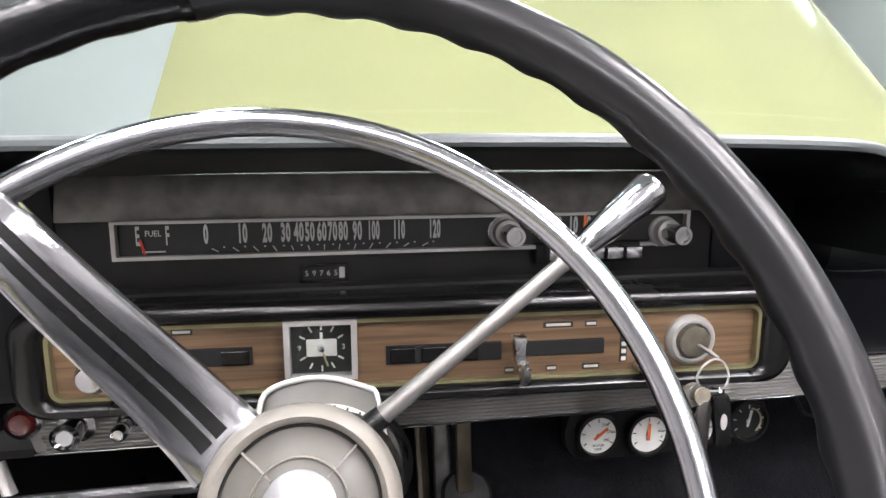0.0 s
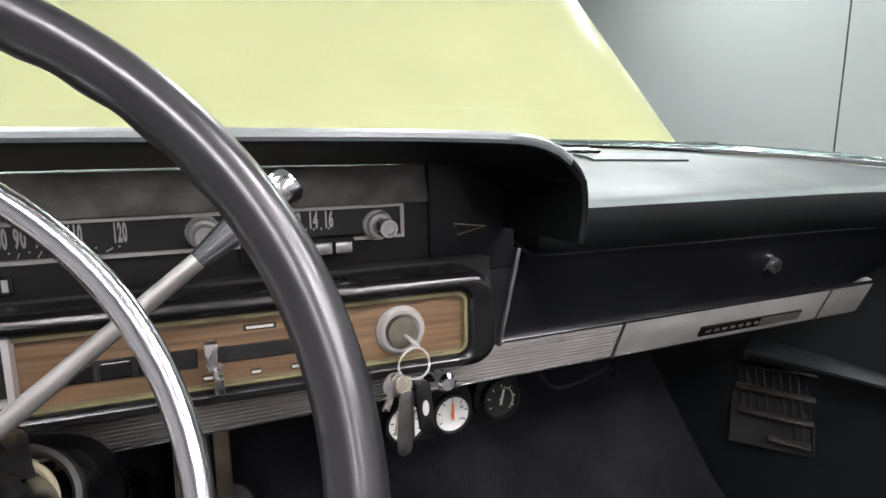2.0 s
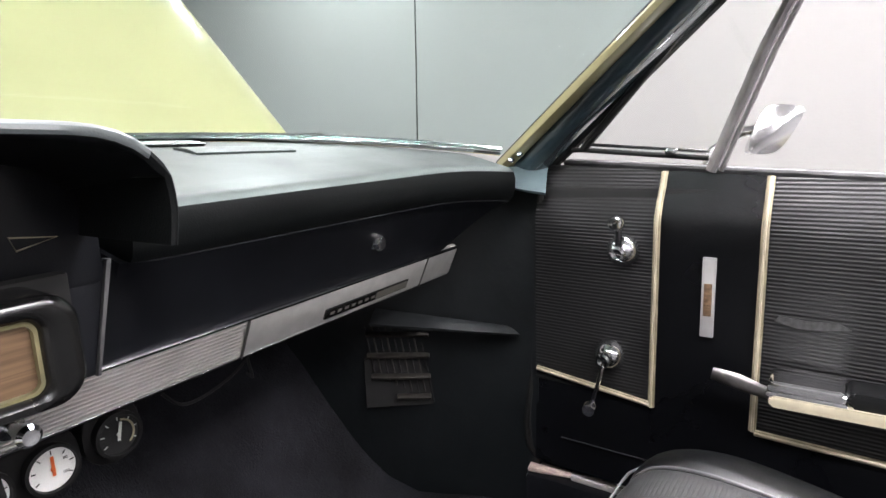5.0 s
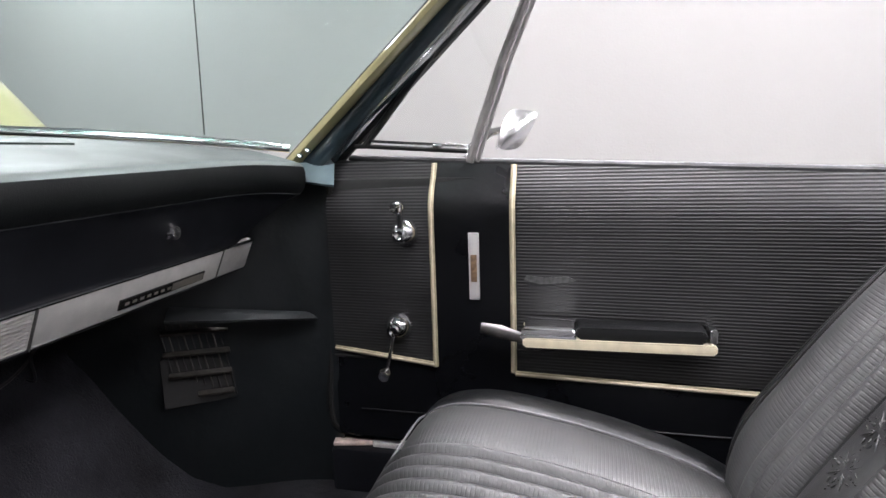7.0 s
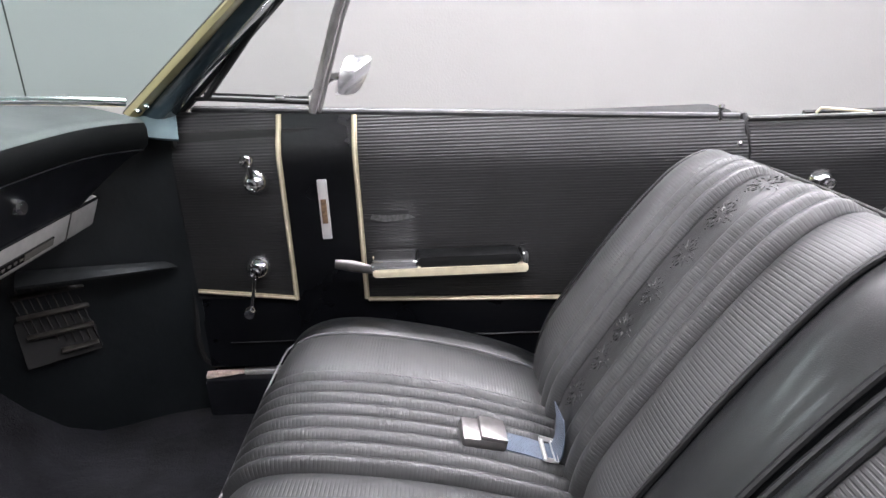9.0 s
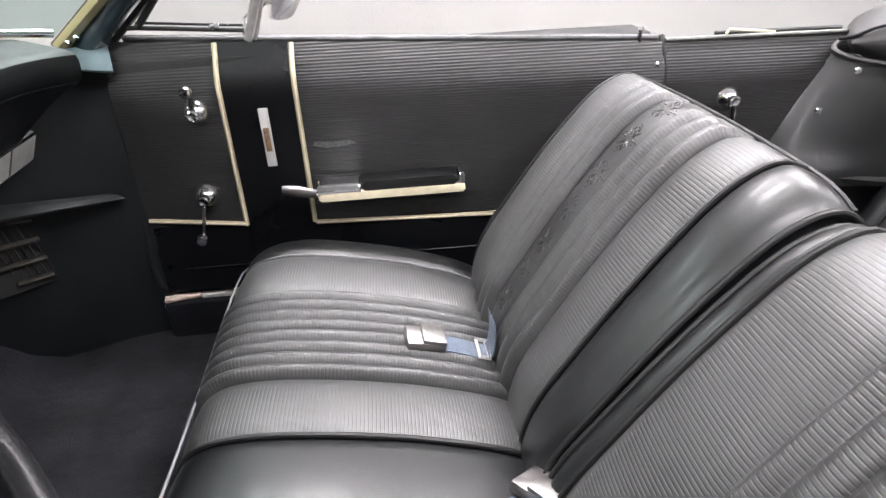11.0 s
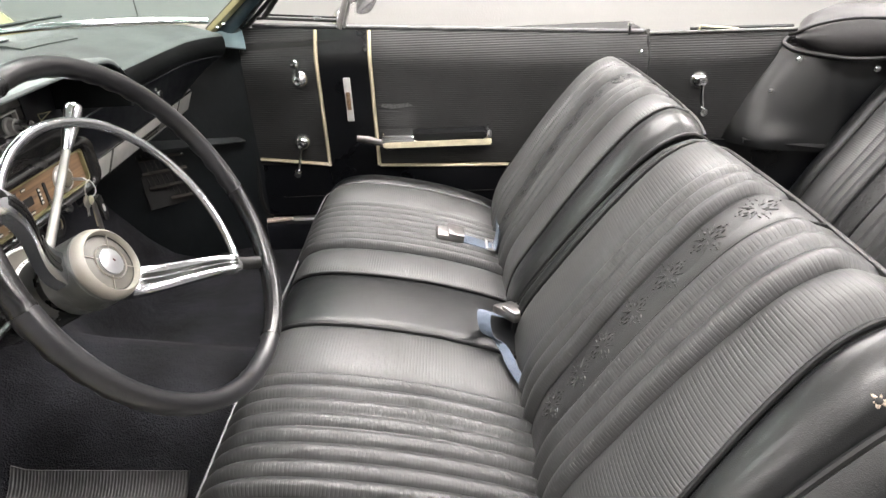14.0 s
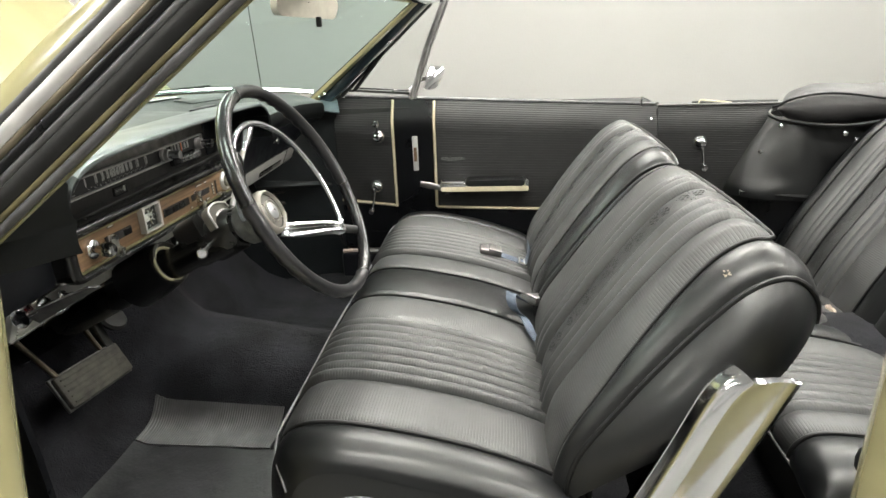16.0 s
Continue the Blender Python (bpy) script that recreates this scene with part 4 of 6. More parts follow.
part("minute_hand", box((0.0016, 0.0006, 0.016), (-0.3712, 0.548, 0.903), 0, (0, -17, 0)), GOLD, clock, smooth=False)
part("boss", lathe([(0.0028, 0), (0.0028, 0.003), (0, 0.004)], pose(-0.3735, 0.5485, 0.9105, 90), 16), CHROME, clock)
glass2 = part("lens", box((0.050, 0.0008, 0.044), (-0.3735, 0.543, 0.9105)), CLEAR, clock, smooth=False)
glass2.visible_shadow = False

# ignition lock and keys
lock = part("ignition_lock", lathe([(0.0225, 0), (0.0225, 0.004), (0.019, 0.008), (0.0165, 0.008), (0.0155, 0.005), (0, 0.006)], pose(-0.0565, 0.553, 0.9035, 90), 32), TRIM_M, dash, "round chrome ignition lock")
lock.matrix_local = PANEL_TURN
part("lock_barrel", lathe([(0.0145, 0.005), (0.0135, 0.011), (0, 0.0115)], pose(-0.0565, 0.553, 0.9035, 90), 28), LOCK_M, lock, "worn brassy lock barrel")
keys = thing("key_ring", "bunch of keys hanging on a steel ring from the ignition", "keys", m=TURN_PANEL @ pose(-0.057, 0.512, 0.893) @ Matrix.Scale(0.88, 4) @ pose(0.057, -0.512, -0.893))
part("ignition_key", box((0.012, 0.022, 0.003), (-0.054, 0.527, 0.902), 0.001, (0, 38, 0)), SATIN, keys, "worn brass-coloured ignition key")
part("ring", tube([(-0.057 + 0.0155 * math.cos(2 * math.pi * k / 28), 0.512 + 0.002 * math.sin(4 * math.pi * k / 28), 0.884 + 0.0155 * math.sin(2 * math.pi * k / 28)) for k in range(28)], 0.0011, 6, closed=True), SATIN, keys, "round steel split ring")


def key_shape(x, y, z, ang, length, material, wide=0.011):
    m = pose(x, y, z, 0, ang, 8)
    bm = lathe([(0, -0.001), (wide, -0.001), (wide, 0.001), (0, 0.001)], m @ pose(0, 0, -wide * 0.7, 90), 18)
    b2 = box((wide * 0.62, 0.0018, length), (0, 0, -wide * 1.3 - length / 2), 0.0004)
    bmesh.ops.transform(b2, matrix=m, verts=b2.verts)
    return part("key", merge(bm, b2), material, keys)


key_shape(-0.068, 0.508, 0.872, 10, 0.045, BRASSY, 0.0085)
key_shape(-0.074, 0.512, 0.874, 22, 0.020, PITTED, 0.012)
key_shape(-0.060, 0.514, 0.868, 0, 0.05, GREYDARK, 0.0085)
fob = part("key_fob", prism(rounded(-0.0075, -0.052, 0.0075, 0.0, 0.005), 0.006, pose(-0.052, 0.503, 0.868, 0, -6, 0), 0.001), DASH_GLOSS, keys, "black key fob with a small oval badge")
part("fob_badge", lathe([(0.0052, 0), (0.0052, 0.001), (0, 0.0012)], pose(-0.0495, 0.5025, 0.842, 90) @ Matrix.Diagonal((0.62, 1.5, 1, 1)), 20), SATIN, fob)
part("key_tag", prism(rounded(-0.0078, -0.066, 0.0078, 0.0, 0.0078), 0.0025, pose(-0.066, 0.506, 0.861, 0, 4, 10), 0.0006), BUCKLE_M, keys, "long oval metal key tag")

# bright strip under the dash
strip = part("trim_strip", box((1.42, 0.012, 0.062), (0.068, 0.632, 0.8155), 0.003), TRIM_M, dash, "ribbed satin aluminium trim strip")
strip.matrix_local = pose(0, 0.626, 0.846, 24) @ pose(0, -0.626, -0.846)
for k in range(10):
    part("trim_rib", box((0.90, 0.004, 0.0024), (-0.18, 0.6245, 0.7905 + 0.0054 * k), 0.0006), TRIM_M, strip)
for z in (0.7862, 0.8452):
    part("trim_edge", box((1.42, 0.006, 0.0035), (0.068, 0.6250, z), 0.001), CHROME, strip)
part("trim_plate", box((0.50, 0.003, 0.055), (0.525, 0.6252, 0.8157), 0.001), TRIM_M, strip, "plain satin plate")
badge = part("trim_badge", box((0.205, 0.003, 0.017), (0.522, 0.6225, 0.8045), 0.0006), DASH_GLOSS, strip, "black name badge")
for k in range(7):
    part("lettering_bar", box((0.0085, 0.001, 0.0045), (0.434 + 0.0158 * k, 0.6206, 0.8045)), SMOKY, badge, smooth=False)
part("badge_end", box((0.085, 0.001, 0.013), (0.579, 0.6206, 0.8045)), SMOKY, badge, smooth=False)
for x in (0.275, 0.672):
    part("trim_joint", box((0.0011, 0.004, 0.062), (x, 0.6234, 0.8155)), GREYDARK, strip, smooth=False)

# glove box side of the dash
def fascia(g, x):
    """Dash face on the passenger's side, g from the pad's lip (0) down to the bright strip (1); its end leans inward."""
    y0, z0 = lip_line(x)
    end = 0.785 - 0.075 * g
    xx = 0.09 + (end - 0.09) * (x - 0.09) / (0.785 - 0.09)
    y = y0 + 0.014 + (0.640 - y0 - 0.014) * g ** 0.75
    return Vector((xx, y, z0 - 0.050 + (0.848 - z0 + 0.050) * g))


part("glove_face", sheet([[fascia(j / 12, 0.09 + 0.695 * i / 30) for j in range(13)] for i in range(31)], thick=0.012), DASH_PAINT, dash, "glossy black dash face with the glove box door")
gd = part("glove_box_door", sheet([[fascia(0.165 + 0.795 * j / 8, 0.145 + 0.58 * i / 20) + Vector((0, -0.0035, 0)) for j in range(9)] for i in range(21)], thick=0.003), DASH_PAINT, dash, "black glove box door")
# Bright tube drawn as the highlight on part of the lid's upper edge.
part("lid_edge_glint", tube([fascia(0.16, 0.145 + 0.30 * i / 20) + Vector((0, -0.0042, 0)) for i in range(21)], 0.0008, 6), TRIM_M, gd, "highlight line drawn along the upper edge")
knob_at = fascia(0.50, 0.525) + Vector((0, -0.003, 0))
part("glove_box_knob", lathe([(0.012, 0), (0.011, 0.006), (0.007, 0.010), (0.0065, 0.012), (0.012, 0.017), (0.010, 0.022), (0, 0.023)], Matrix.Translation(knob_at) @ pose(0, 0, 0, 90), 8), CHROME, gd, "faceted chrome knob")
part("centre_face", prism([(0.0, 0.956), (0.098, 0.956), (0.075, 0.852), (0.0, 0.852)], 0.03, pose(0, 0.594, 0), 0.003), DASH_PAINT, dash)
part("centre_edge", prism([(0.096, 0.957), (0.101, 0.957), (0.077, 0.852), (0.0735, 0.852)], 0.01, pose(0, 0.590, 0), 0.001), POST, dash, "worn grey edge strip")
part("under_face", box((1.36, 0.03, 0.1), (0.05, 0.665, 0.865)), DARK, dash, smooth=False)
part("arrow_badge", tube([(0.022, 0.5905, 0.9885), (0.058, 0.5905, 0.984), (0.026, 0.5905, 0.977)], 0.0009, 6, closed=True), GOLD, dash, "thin gold arrow-shaped turn-signal outline")
part("left_end", box((0.14, 0.05, 0.165), (-0.665, 0.60, 0.9475), 0.015), DASH_PAINT, dash)
part("end_bracket", sheet([[(-0.69 + 0.012 * j, 0.462 + 0.108 * i / 6, 0.905 - 0.042 * i / 6 - 0.012 * j * (0.4 + 0.6 * i / 6)) for j in range(3)] for i in range(7)], thick=0.003), POST, dash, "dull grey bracket at the dash end")
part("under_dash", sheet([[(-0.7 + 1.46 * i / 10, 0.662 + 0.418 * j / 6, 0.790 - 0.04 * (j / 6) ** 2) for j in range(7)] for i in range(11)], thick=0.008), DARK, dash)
# knobs and lamp on the strip by the door
lamp = part("warning_lamp", lathe([(0.0155, 0), (0.0155, 0.006), (0.0125, 0.008), (0.0125, 0.006)], pose(-0.632, 0.622, 0.836, 90), 24), CHROME, dash)
part("lamp_lens", lathe([(0.0125, 0.005), (0.009, 0.010), (0, 0.012)], pose(-0.632, 0.622, 0.836, 90), 24), REDLENS, lamp, "dark red warning lens")
for kx, r in ((-0.590, 0.011), (-0.548, 0.0065)):
    kn = part("pull_knob", lathe([(r * 1.5, 0), (r * 1.4, 0.004), (r * 0.9, 0.006), (r * 0.8, 0.016), (r * 1.05, 0.018), (r * 1.1, 0.028), (r * 0.8, 0.031), (r * 0.6, 0.029), (0, 0.029)], pose(kx, 0.622, 0.829, 90), 20), CHROME, dash, "chrome pull knob")
part("strip_knob", lathe([(0.014, 0), (0.013, 0.004), (0.006, 0.006), (0.006, 0.03), (0.0095, 0.033), (0.0105, 0.042), (0.007, 0.046), (0, 0.046)], pose(0.012, 0.632, 0.822, 90), 20), CHROME, dash, "chrome pull knob")
part("handbrake_handle", tube([(-0.702, 0.7, 0.76), (-0.688, 0.69, 0.729)], 0.007, 10, squash=0.7), SATIN, dash, "slim bright handbrake release handle")
# demister slots
def pad_point(x, f, lift=0.0):
    """A point on the padded top, f from its front edge to the windscreen."""
    u = min(1.0, abs((x - CX) / 0.80))
    lip_y, zf = lip_line(x)
    back = max(0.57 + 0.385 * (1 - u ** 2.6), lip_y + 0.03)
    zb = 1.010 + 0.050 * (1 - u ** 4)
    return Vector((x, lip_y + 0.014 + (back - lip_y - 0.014) * f, zf + 0.003 + (zb - zf) * (1 - (1 - f) ** 1.15) + lift))


for x0, x1 in ((-0.60, -0.12), (0.10, 0.40)):
    part("demister_slot", sheet([[pad_point(x0 + (x1 - x0) * i / 16, f, 0.002) for f in (0.82, 0.90)] for i in range(17)], thick=0.003), DARK, dash, "dark demister slot")
    for f in (0.815, 0.86, 0.905):
        part("demister_fin", tube([pad_point(x0 + (x1 - x0) * i / 16, f, 0.0035) for i in range(17)], 0.0022, 6), SATIN if f == 0.86 else DASH_GLOSS, dash)
part("pad_lid", sheet([[pad_point(0.34 + 0.15 * i / 6, 0.58 + 0.16 * j / 4, 0.003 + 0.002 * math.sin(math.pi * j / 4)) for j in range(5)] for i in range(7)], thick=0.004), PAD_SHEEN, dash, "low raised panel in the dash top")

# gauges under the dash
pod = thing("gauge_pod", "black bracket holding three white-faced gauges under the dash", "gauge cluster", m=TURN_DASH)
part("bracket", prism(rounded(-0.093, 0.690, 0.108, 0.762, 0.030), 0.014, pose(0, 0.726, 0), 0.002), RUBBER, pod)
part("bracket_arm", box((0.18, 0.02, 0.08), (0.008, 0.735, 0.79), 0.003), RUBBER, pod)


def gauge(parent, x, y, z, face, ink, needle, needle_turn, words, black=False):
    m = pose(x, y, z, 90) @ Matrix.Scale(0.9, 4)
    g = part("gauge", lathe([(0.0295, -0.05), (0.0295, 0.004), (0.031, 0.005), (0.031, 0.012), (0.027, 0.013), (0.0262, 0.008), (0, 0.008)], m, 32), RUBBER, parent)
    part("dial", lathe([(0.0258, 0.0082), (0, 0.0084)], m, 32), face, g)
    for k in range(7):
        a = radians(-120 + 40 * k)
        part("tick", box((0.0012, 0.0005, 0.0045), (x + 0.0193 * math.sin(a), y - 0.0088, z + 0.0193 * math.cos(a)), 0, (0, -120 + 40 * k, 0)), ink, g, smooth=False)
    part("needle", box((0.0032, 0.0008, 0.022), (x + 0.004 * math.sin(radians(needle_turn)), y - 0.0096, z + 0.004 * math.cos(radians(needle_turn))), 0, (0, needle_turn, 0)), needle, g, smooth=False)
    part("hub", lathe([(0.003, 0.009), (0, 0.011)], m, 12), needle, g)
    for txt, dx, dz, s in words:
        lettering(txt, s, (x + dx, y - 0.0088, z + dz), g, ink)
    if black:
        part("scale_arc", tube([(x + 0.0175 * math.cos(radians(a)), y - 0.009, z + 0.0175 * math.sin(radians(a))) for a in range(-50, 80, 8)], 0.0012, 5), GOLD, g)
    lens = part("lens", lathe([(0.0262, 0.0118), (0, 0.0125)], m, 32), CLEAR, g)
    lens.visible_shadow = False
    return g


gauge(pod, -0.055, 0.724, 0.726, WHITE_FACE, PRINT_BLACK, ORANGE, 52, [("WATER", 0, -0.0125, 0.0045), ("TEMP", 0, -0.0175, 0.0042), ("250", 0.008, 0.0135, 0.0055), ("270", 0.0145, 0.004, 0.005), ("280", 0.010, -0.006, 0.005)])
gauge(pod, 0.011, 0.724, 0.722, WHITE_FACE, PRINT_BLACK, ORANGE, 2, [("60", 0.0145, 0.004, 0.005), ("+", 0.017, -0.004, 0.006), ("-", -0.017, -0.004, 0.006)])
gauge(pod, 0.075, 0.724, 0.722, WHITE_FACE, PRINT_BLACK, ORANGE, 0, [("80", 0.013, 0.008, 0.005), ("100", 0.012, -0.008, 0.005)])
vacuum = thing("gauge", "single black-faced gauge in its own round cup", "gauge", m=TURN_DASH)
part("cup", prism(rounded(0.114, 0.690, 0.182, 0.765, 0.030), 0.012, pose(0, 0.730, 0), 0.002), RUBBER, vacuum)
part("cup_arm", box((0.03, 0.02, 0.07), (0.148, 0.74, 0.79), 0.003), RUBBER, vacuum)
gauge(vacuum, 0.149, 0.727, 0.727, BLACK_FACE, PRINT_WHITE, PRINT_WHITE, 12, [], True)
for pts in ([(0.19, 0.70, 0.765), (0.23, 0.72, 0.73), (0.30, 0.74, 0.728), (0.36, 0.76, 0.742), (0.43, 0.8, 0.765)], [(0.33, 0.72, 0.78), (0.345, 0.74, 0.745), (0.38, 0.78, 0.70), (0.40, 0.82, 0.69)]):
    single("loose_wire", tube(spline(pts, 24), 0.0022, 6), RUBBER, "thin dark wire hanging loose under the dash", "wire", "loose wires")


# ---- steering wheel and column ----
WC = Vector((-0.3656, 0.2364, 0.9557))
WM = axis_frame(WC, (-0.0144, -0.8946, 0.4467), (1, 0, 0))
COLUMN = axis_frame((-0.3651, 0.2348, 0.9562), (-0.0399, -0.8866, 0.4609), (1, 0, 0))
wheel_t = thing("steering_wheel", "black two-spoke steering wheel with a chrome horn ring, turned an eighth", "steering wheel", m=WM)
RIM_R, RIM_r = 0.1970, 0.0113


def arc(r, a0, a1, h=0.0, n=48):
    return [(r * math.cos(radians(a0 + (a1 - a0) * k / n)), r * math.sin(radians(a0 + (a1 - a0) * k / n)), h) for k in range(n + 1)]


def finger_rim(a0, a1, material, wavy, label=""):
    n = 120
    bm = bmesh.new()
    rings = []
    for k in range(n + 1):
        a = radians(a0 + (a1 - a0) * k / n)
        c = Vector((RIM_R * math.cos(a), RIM_R * math.sin(a), 0))
        out = Vector((math.cos(a), math.sin(a), 0))
        ring = []
        for s in range(14):
            b = 2 * math.pi * s / 14
            inner = max(0, -math.sin(b))
            r = RIM_r * (1 + wavy * inner * (0.10 * math.sin(a * 44) - 0.02))
            ring.append(bm.verts.new(c + r * (math.cos(b) * out + 1.12 * math.sin(b) * Vector((0, 0, 1)))))
        rings.append(ring)
    for p, q in zip(rings, rings[1:]):
        for s in range(14):
            bm.faces.new((p[s], p[(s + 1) % 14], q[(s + 1) % 14], q[s]))
    bm.faces.new(rings[0][::-1])
    bm.faces.new(rings[-1])
    return part("rim", bm, material, wheel_t, label)


finger_rim(-11, 101, WHEEL_BLACK, 1.0, "smooth black rim section with finger grips behind")
finger_rim(-80, -11.4, WHEEL_GRIP, 0.4, "worn grained rim section")
finger_rim(101.4, 170, WHEEL_GRIP, 0.4, "worn grained rim section")
finger_rim(170.4, 279.6, WHEEL_BLACK, 1.0)
for a in (-11.2, 101.2, 170.2, -80.2):
    part("rim_joint", tube([(RIM_R * math.cos(radians(a + d)), RIM_R * math.sin(radians(a + d)), 0) for d in (-0.6, 0.6)], RIM_r * 1.1, 14), DASH_GLOSS, wheel_t)
HUB_OFF = Vector((-0.005, -0.0115, 0.0))
RING_C = Vector((-0.0119, -0.0131, -0.0191))
# horn ring on the far half from spoke to spoke
part("horn_ring", tube([Vector(q) + RING_C for q in arc(0.1585, -38.6, 128.6, 0.0)], 0.0058, 12, squash=0.8), WCHROME, wheel_t, "half-round chrome horn ring")
for a in (-45, 135):
    m = pose(0, 0, 0, 0, 0, a)
    rows = []
    for k in range(33):
        f = k / 32
        r = 0.043 + (0.160 - 0.043) * f
        h = -0.092 + (0.074) * drop_point(f * 0.95 + 0.05) * 1.04
        w = 0.0195 - 0.009 * f
        rows.append([m @ Vector((r, w * c, h + dz)) + HUB_OFF * (1 - f) for c, dz in ((-1, -0.016), (-1, -0.001), (-0.85, 0.0012), (-0.5, 0.002), (0, 0.0024), (0.5, 0.002), (0.85, 0.0012), (1, -0.001), (1, -0.016))])
    sp = part("spoke", sheet(rows, thick=0.002), WCHROME, wheel_t, "wide chrome spoke with a dark inlay")
    for side in (-0.23, 0.23):
        inl = []
        for k in range(33):
            f = 0.06 + 0.86 * k / 32
            r = 0.043 + (0.160 - 0.043) * f
            h = -0.092 + 0.074 * drop_point(f * 0.95 + 0.05) * 1.04
            w = 0.0195 - 0.009 * f
            inl.append([m @ Vector((r, w * (side + c), h + 0.0034)) + HUB_OFF * (1 - f) for c in (-0.17, 0.17)])
        part("spoke_inlay", sheet(inl, thick=0.0012), DASH_GLOSS, sp, "black inlay")
    part("spoke_stub", tube([m @ Vector((0.150, 0, -0.022)), m @ Vector((0.170, 0, -0.013)), m @ Vector((0.186, 0, -0.003))], 0.0085, 10, squash=0.6), RUBBER, wheel_t)
HO = Matrix.Translation((-0.0013, -0.0048, 0.018 - 0.09)) @ Matrix.Scale(0.86, 4) @ Matrix.Translation((0, 0, 0.09))
hub = part("hub", lathe([(0.0, -0.172), (0.034, -0.172), (0.046, -0.160), (0.050, -0.125), (0.049, -0.101)], seg=48), KNURLED, wheel_t, "round cream hub with a grey knurled edge")
for k in range(120):
    a = radians(3 * k)
    part("knurl", box((0.0012, 0.0013, 0.032), (0.0501 * math.cos(a), 0.0501 * math.sin(a), -0.122), 0, (0, 0, 3 * k)), KNURLED, hub, smooth=False)
part("hub_rim", lathe([(0.049, -0.103), (0.0505, -0.098), (0.047, -0.088), (0.043, -0.085), (0.0405, -0.088), (0.040, -0.094)], seg=48), HUBSILVER, hub)
part("hub_groove", lathe([(0.0412, -0.0935), (0.0395, -0.0925), (0.0385, -0.0935)], seg=48), BLACK_FACE, hub, "thin dark groove")
part("hub_face", lathe([(0.0395, -0.095), (0.030, -0.0915), (0.0235, -0.090)], seg=48), HUBGREY, hub, "grey enamel hub face")
part("hub_ring", lathe([(0.0245, -0.0915), (0.0245, -0.0885), (0.0238, -0.0875), (0.0230, -0.0895)], seg=48), HUBSILVER, hub)
part("hub_inner", lathe([(0.0238, -0.0905), (0.0175, -0.0892)], seg=40), HUBGREY, hub)
part("hub_emblem", lathe([(0.0185, -0.0902), (0.0182, -0.0872), (0.011, -0.0845), (0, -0.0835)], seg=40), EMBLEM, hub, "domed silver centre emblem")
part("emblem_spot", lathe([(0.0022, -0.0845), (0.0016, -0.0828), (0, -0.0825)], Matrix.Diagonal((0.5, 1.3, 1, 1)), seg=16), REDLENS, hub, "small faded red crest")
for k in range(4):
    a = radians(45 + 90 * k)
    part("hub_bar", box((0.0205, 0.0011, 0.0022), (0.0295 * math.cos(a), 0.0295 * math.sin(a), -0.0902), 0.0004, (0, 0, 45 + 90 * k)), HUBSILVER, hub)

hub.matrix_local = HO
column = thing("steering_column", "black steering column with gear selector and indicator stalk", "steering column", m=COLUMN)
part("column_tube", lathe([(0.030, -0.145), (0.034, -0.16), (0.036, -0.25), (0.030, -0.27), (0.030, -0.78), (0.0, -0.78)], seg=32), DASH_GLOSS, column)
part("column_bowl", lathe([(0.036, -0.15), (0.042, -0.16), (0.042, -0.215), (0.034, -0.23)], seg=32), DASH_GLOSS, column)
# selector window housing on top of the column
wm = pose(0, 0, -0.167)
out = [(q.x, q.y) for q in spline([(-0.0415, 0.020, 0), (-0.0410, 0.034, 0), (-0.0400, 0.044, 0), (-0.0380, 0.0520, 0), (-0.0330, 0.0560, 0), (-0.0245, 0.0590, 0), (-0.009, 0.0610, 0), (0.005, 0.0592, 0), (0.0205, 0.0542, 0)], 26)] + [(0.0262, 0.0517), (0.0274, 0.0498), (0.0297, 0.0358), (0.0320, 0.0213)]
housing = part("selector_housing", tube([wm @ Vector((a, b, 0.002)) for a, b in out], 0.0017, 8), SATIN, column, "chrome-rimmed gear selector window")
part("selector_body", prism(out, 0.014, wm @ pose(0, 0, -0.001, -90), 0.0), SMOKY, housing, "smoky grey selector window")
part("selector_back", prism([(a * 1.06, b) for a, b in out], 0.05, wm @ pose(0, 0, -0.034, -90), 0.0), DASH_GLOSS, housing, "black shroud behind the window")
part("selector_band", sheet([[wm @ Vector((-0.003 + r * math.sin(radians(a)), r * math.cos(radians(a)), 0.0030)) for r in (0.0415, 0.0455)] for a in range(-26, 54, 4)], thick=0.0008), PRINT_GREY, housing, "white gear band")
for a in (-12, -2, 8, 18, 28, 38):
    q = wm @ Vector((-0.003 + 0.0437 * math.sin(radians(a)), 0.0437 * math.cos(radians(a)), 0.0038))
    part("lettering_bar", box((0.0013, 0.0020, 0.0008), q[:], 0, (0, 0, -a)), PRINT_BLACK, housing, smooth=False)
# shift lever, in world places
WI = COLUMN.inverted()


def w2(p):
    return WI @ Vector(p)


s0, s1 = Vector((-0.315, 0.395, 0.925)), Vector((-0.159, 0.411, 1.045))
lever = part("shift_lever", tube([w2(s0.lerp(s1, f)) for f in (-0.10, 0.3, 0.62, 0.66)], [0.0058, 0.0052, 0.0052, 0.0052], 16), LEVER_M, column, "long chrome gear shift lever")
part("shift_knob", tube([w2(s0.lerp(s1, f)) for f in (0.64, 0.72, 0.80, 0.94, 0.985, 1.0)], [0.0055, 0.0078, 0.0098, 0.0112, 0.0112, 0.009], 22), WCHROME, lever, "flared chrome shift knob")
part("lever_socket", tube([w2(s0.lerp(s1, f)) for f in (-0.34, -0.16, -0.08)], [0.010, 0.008, 0.0065], 12), DASH_GLOSS, lever)
t0, t1 = Vector((-0.425, 0.39, 0.882)), Vector((-0.543, 0.349, 0.902))
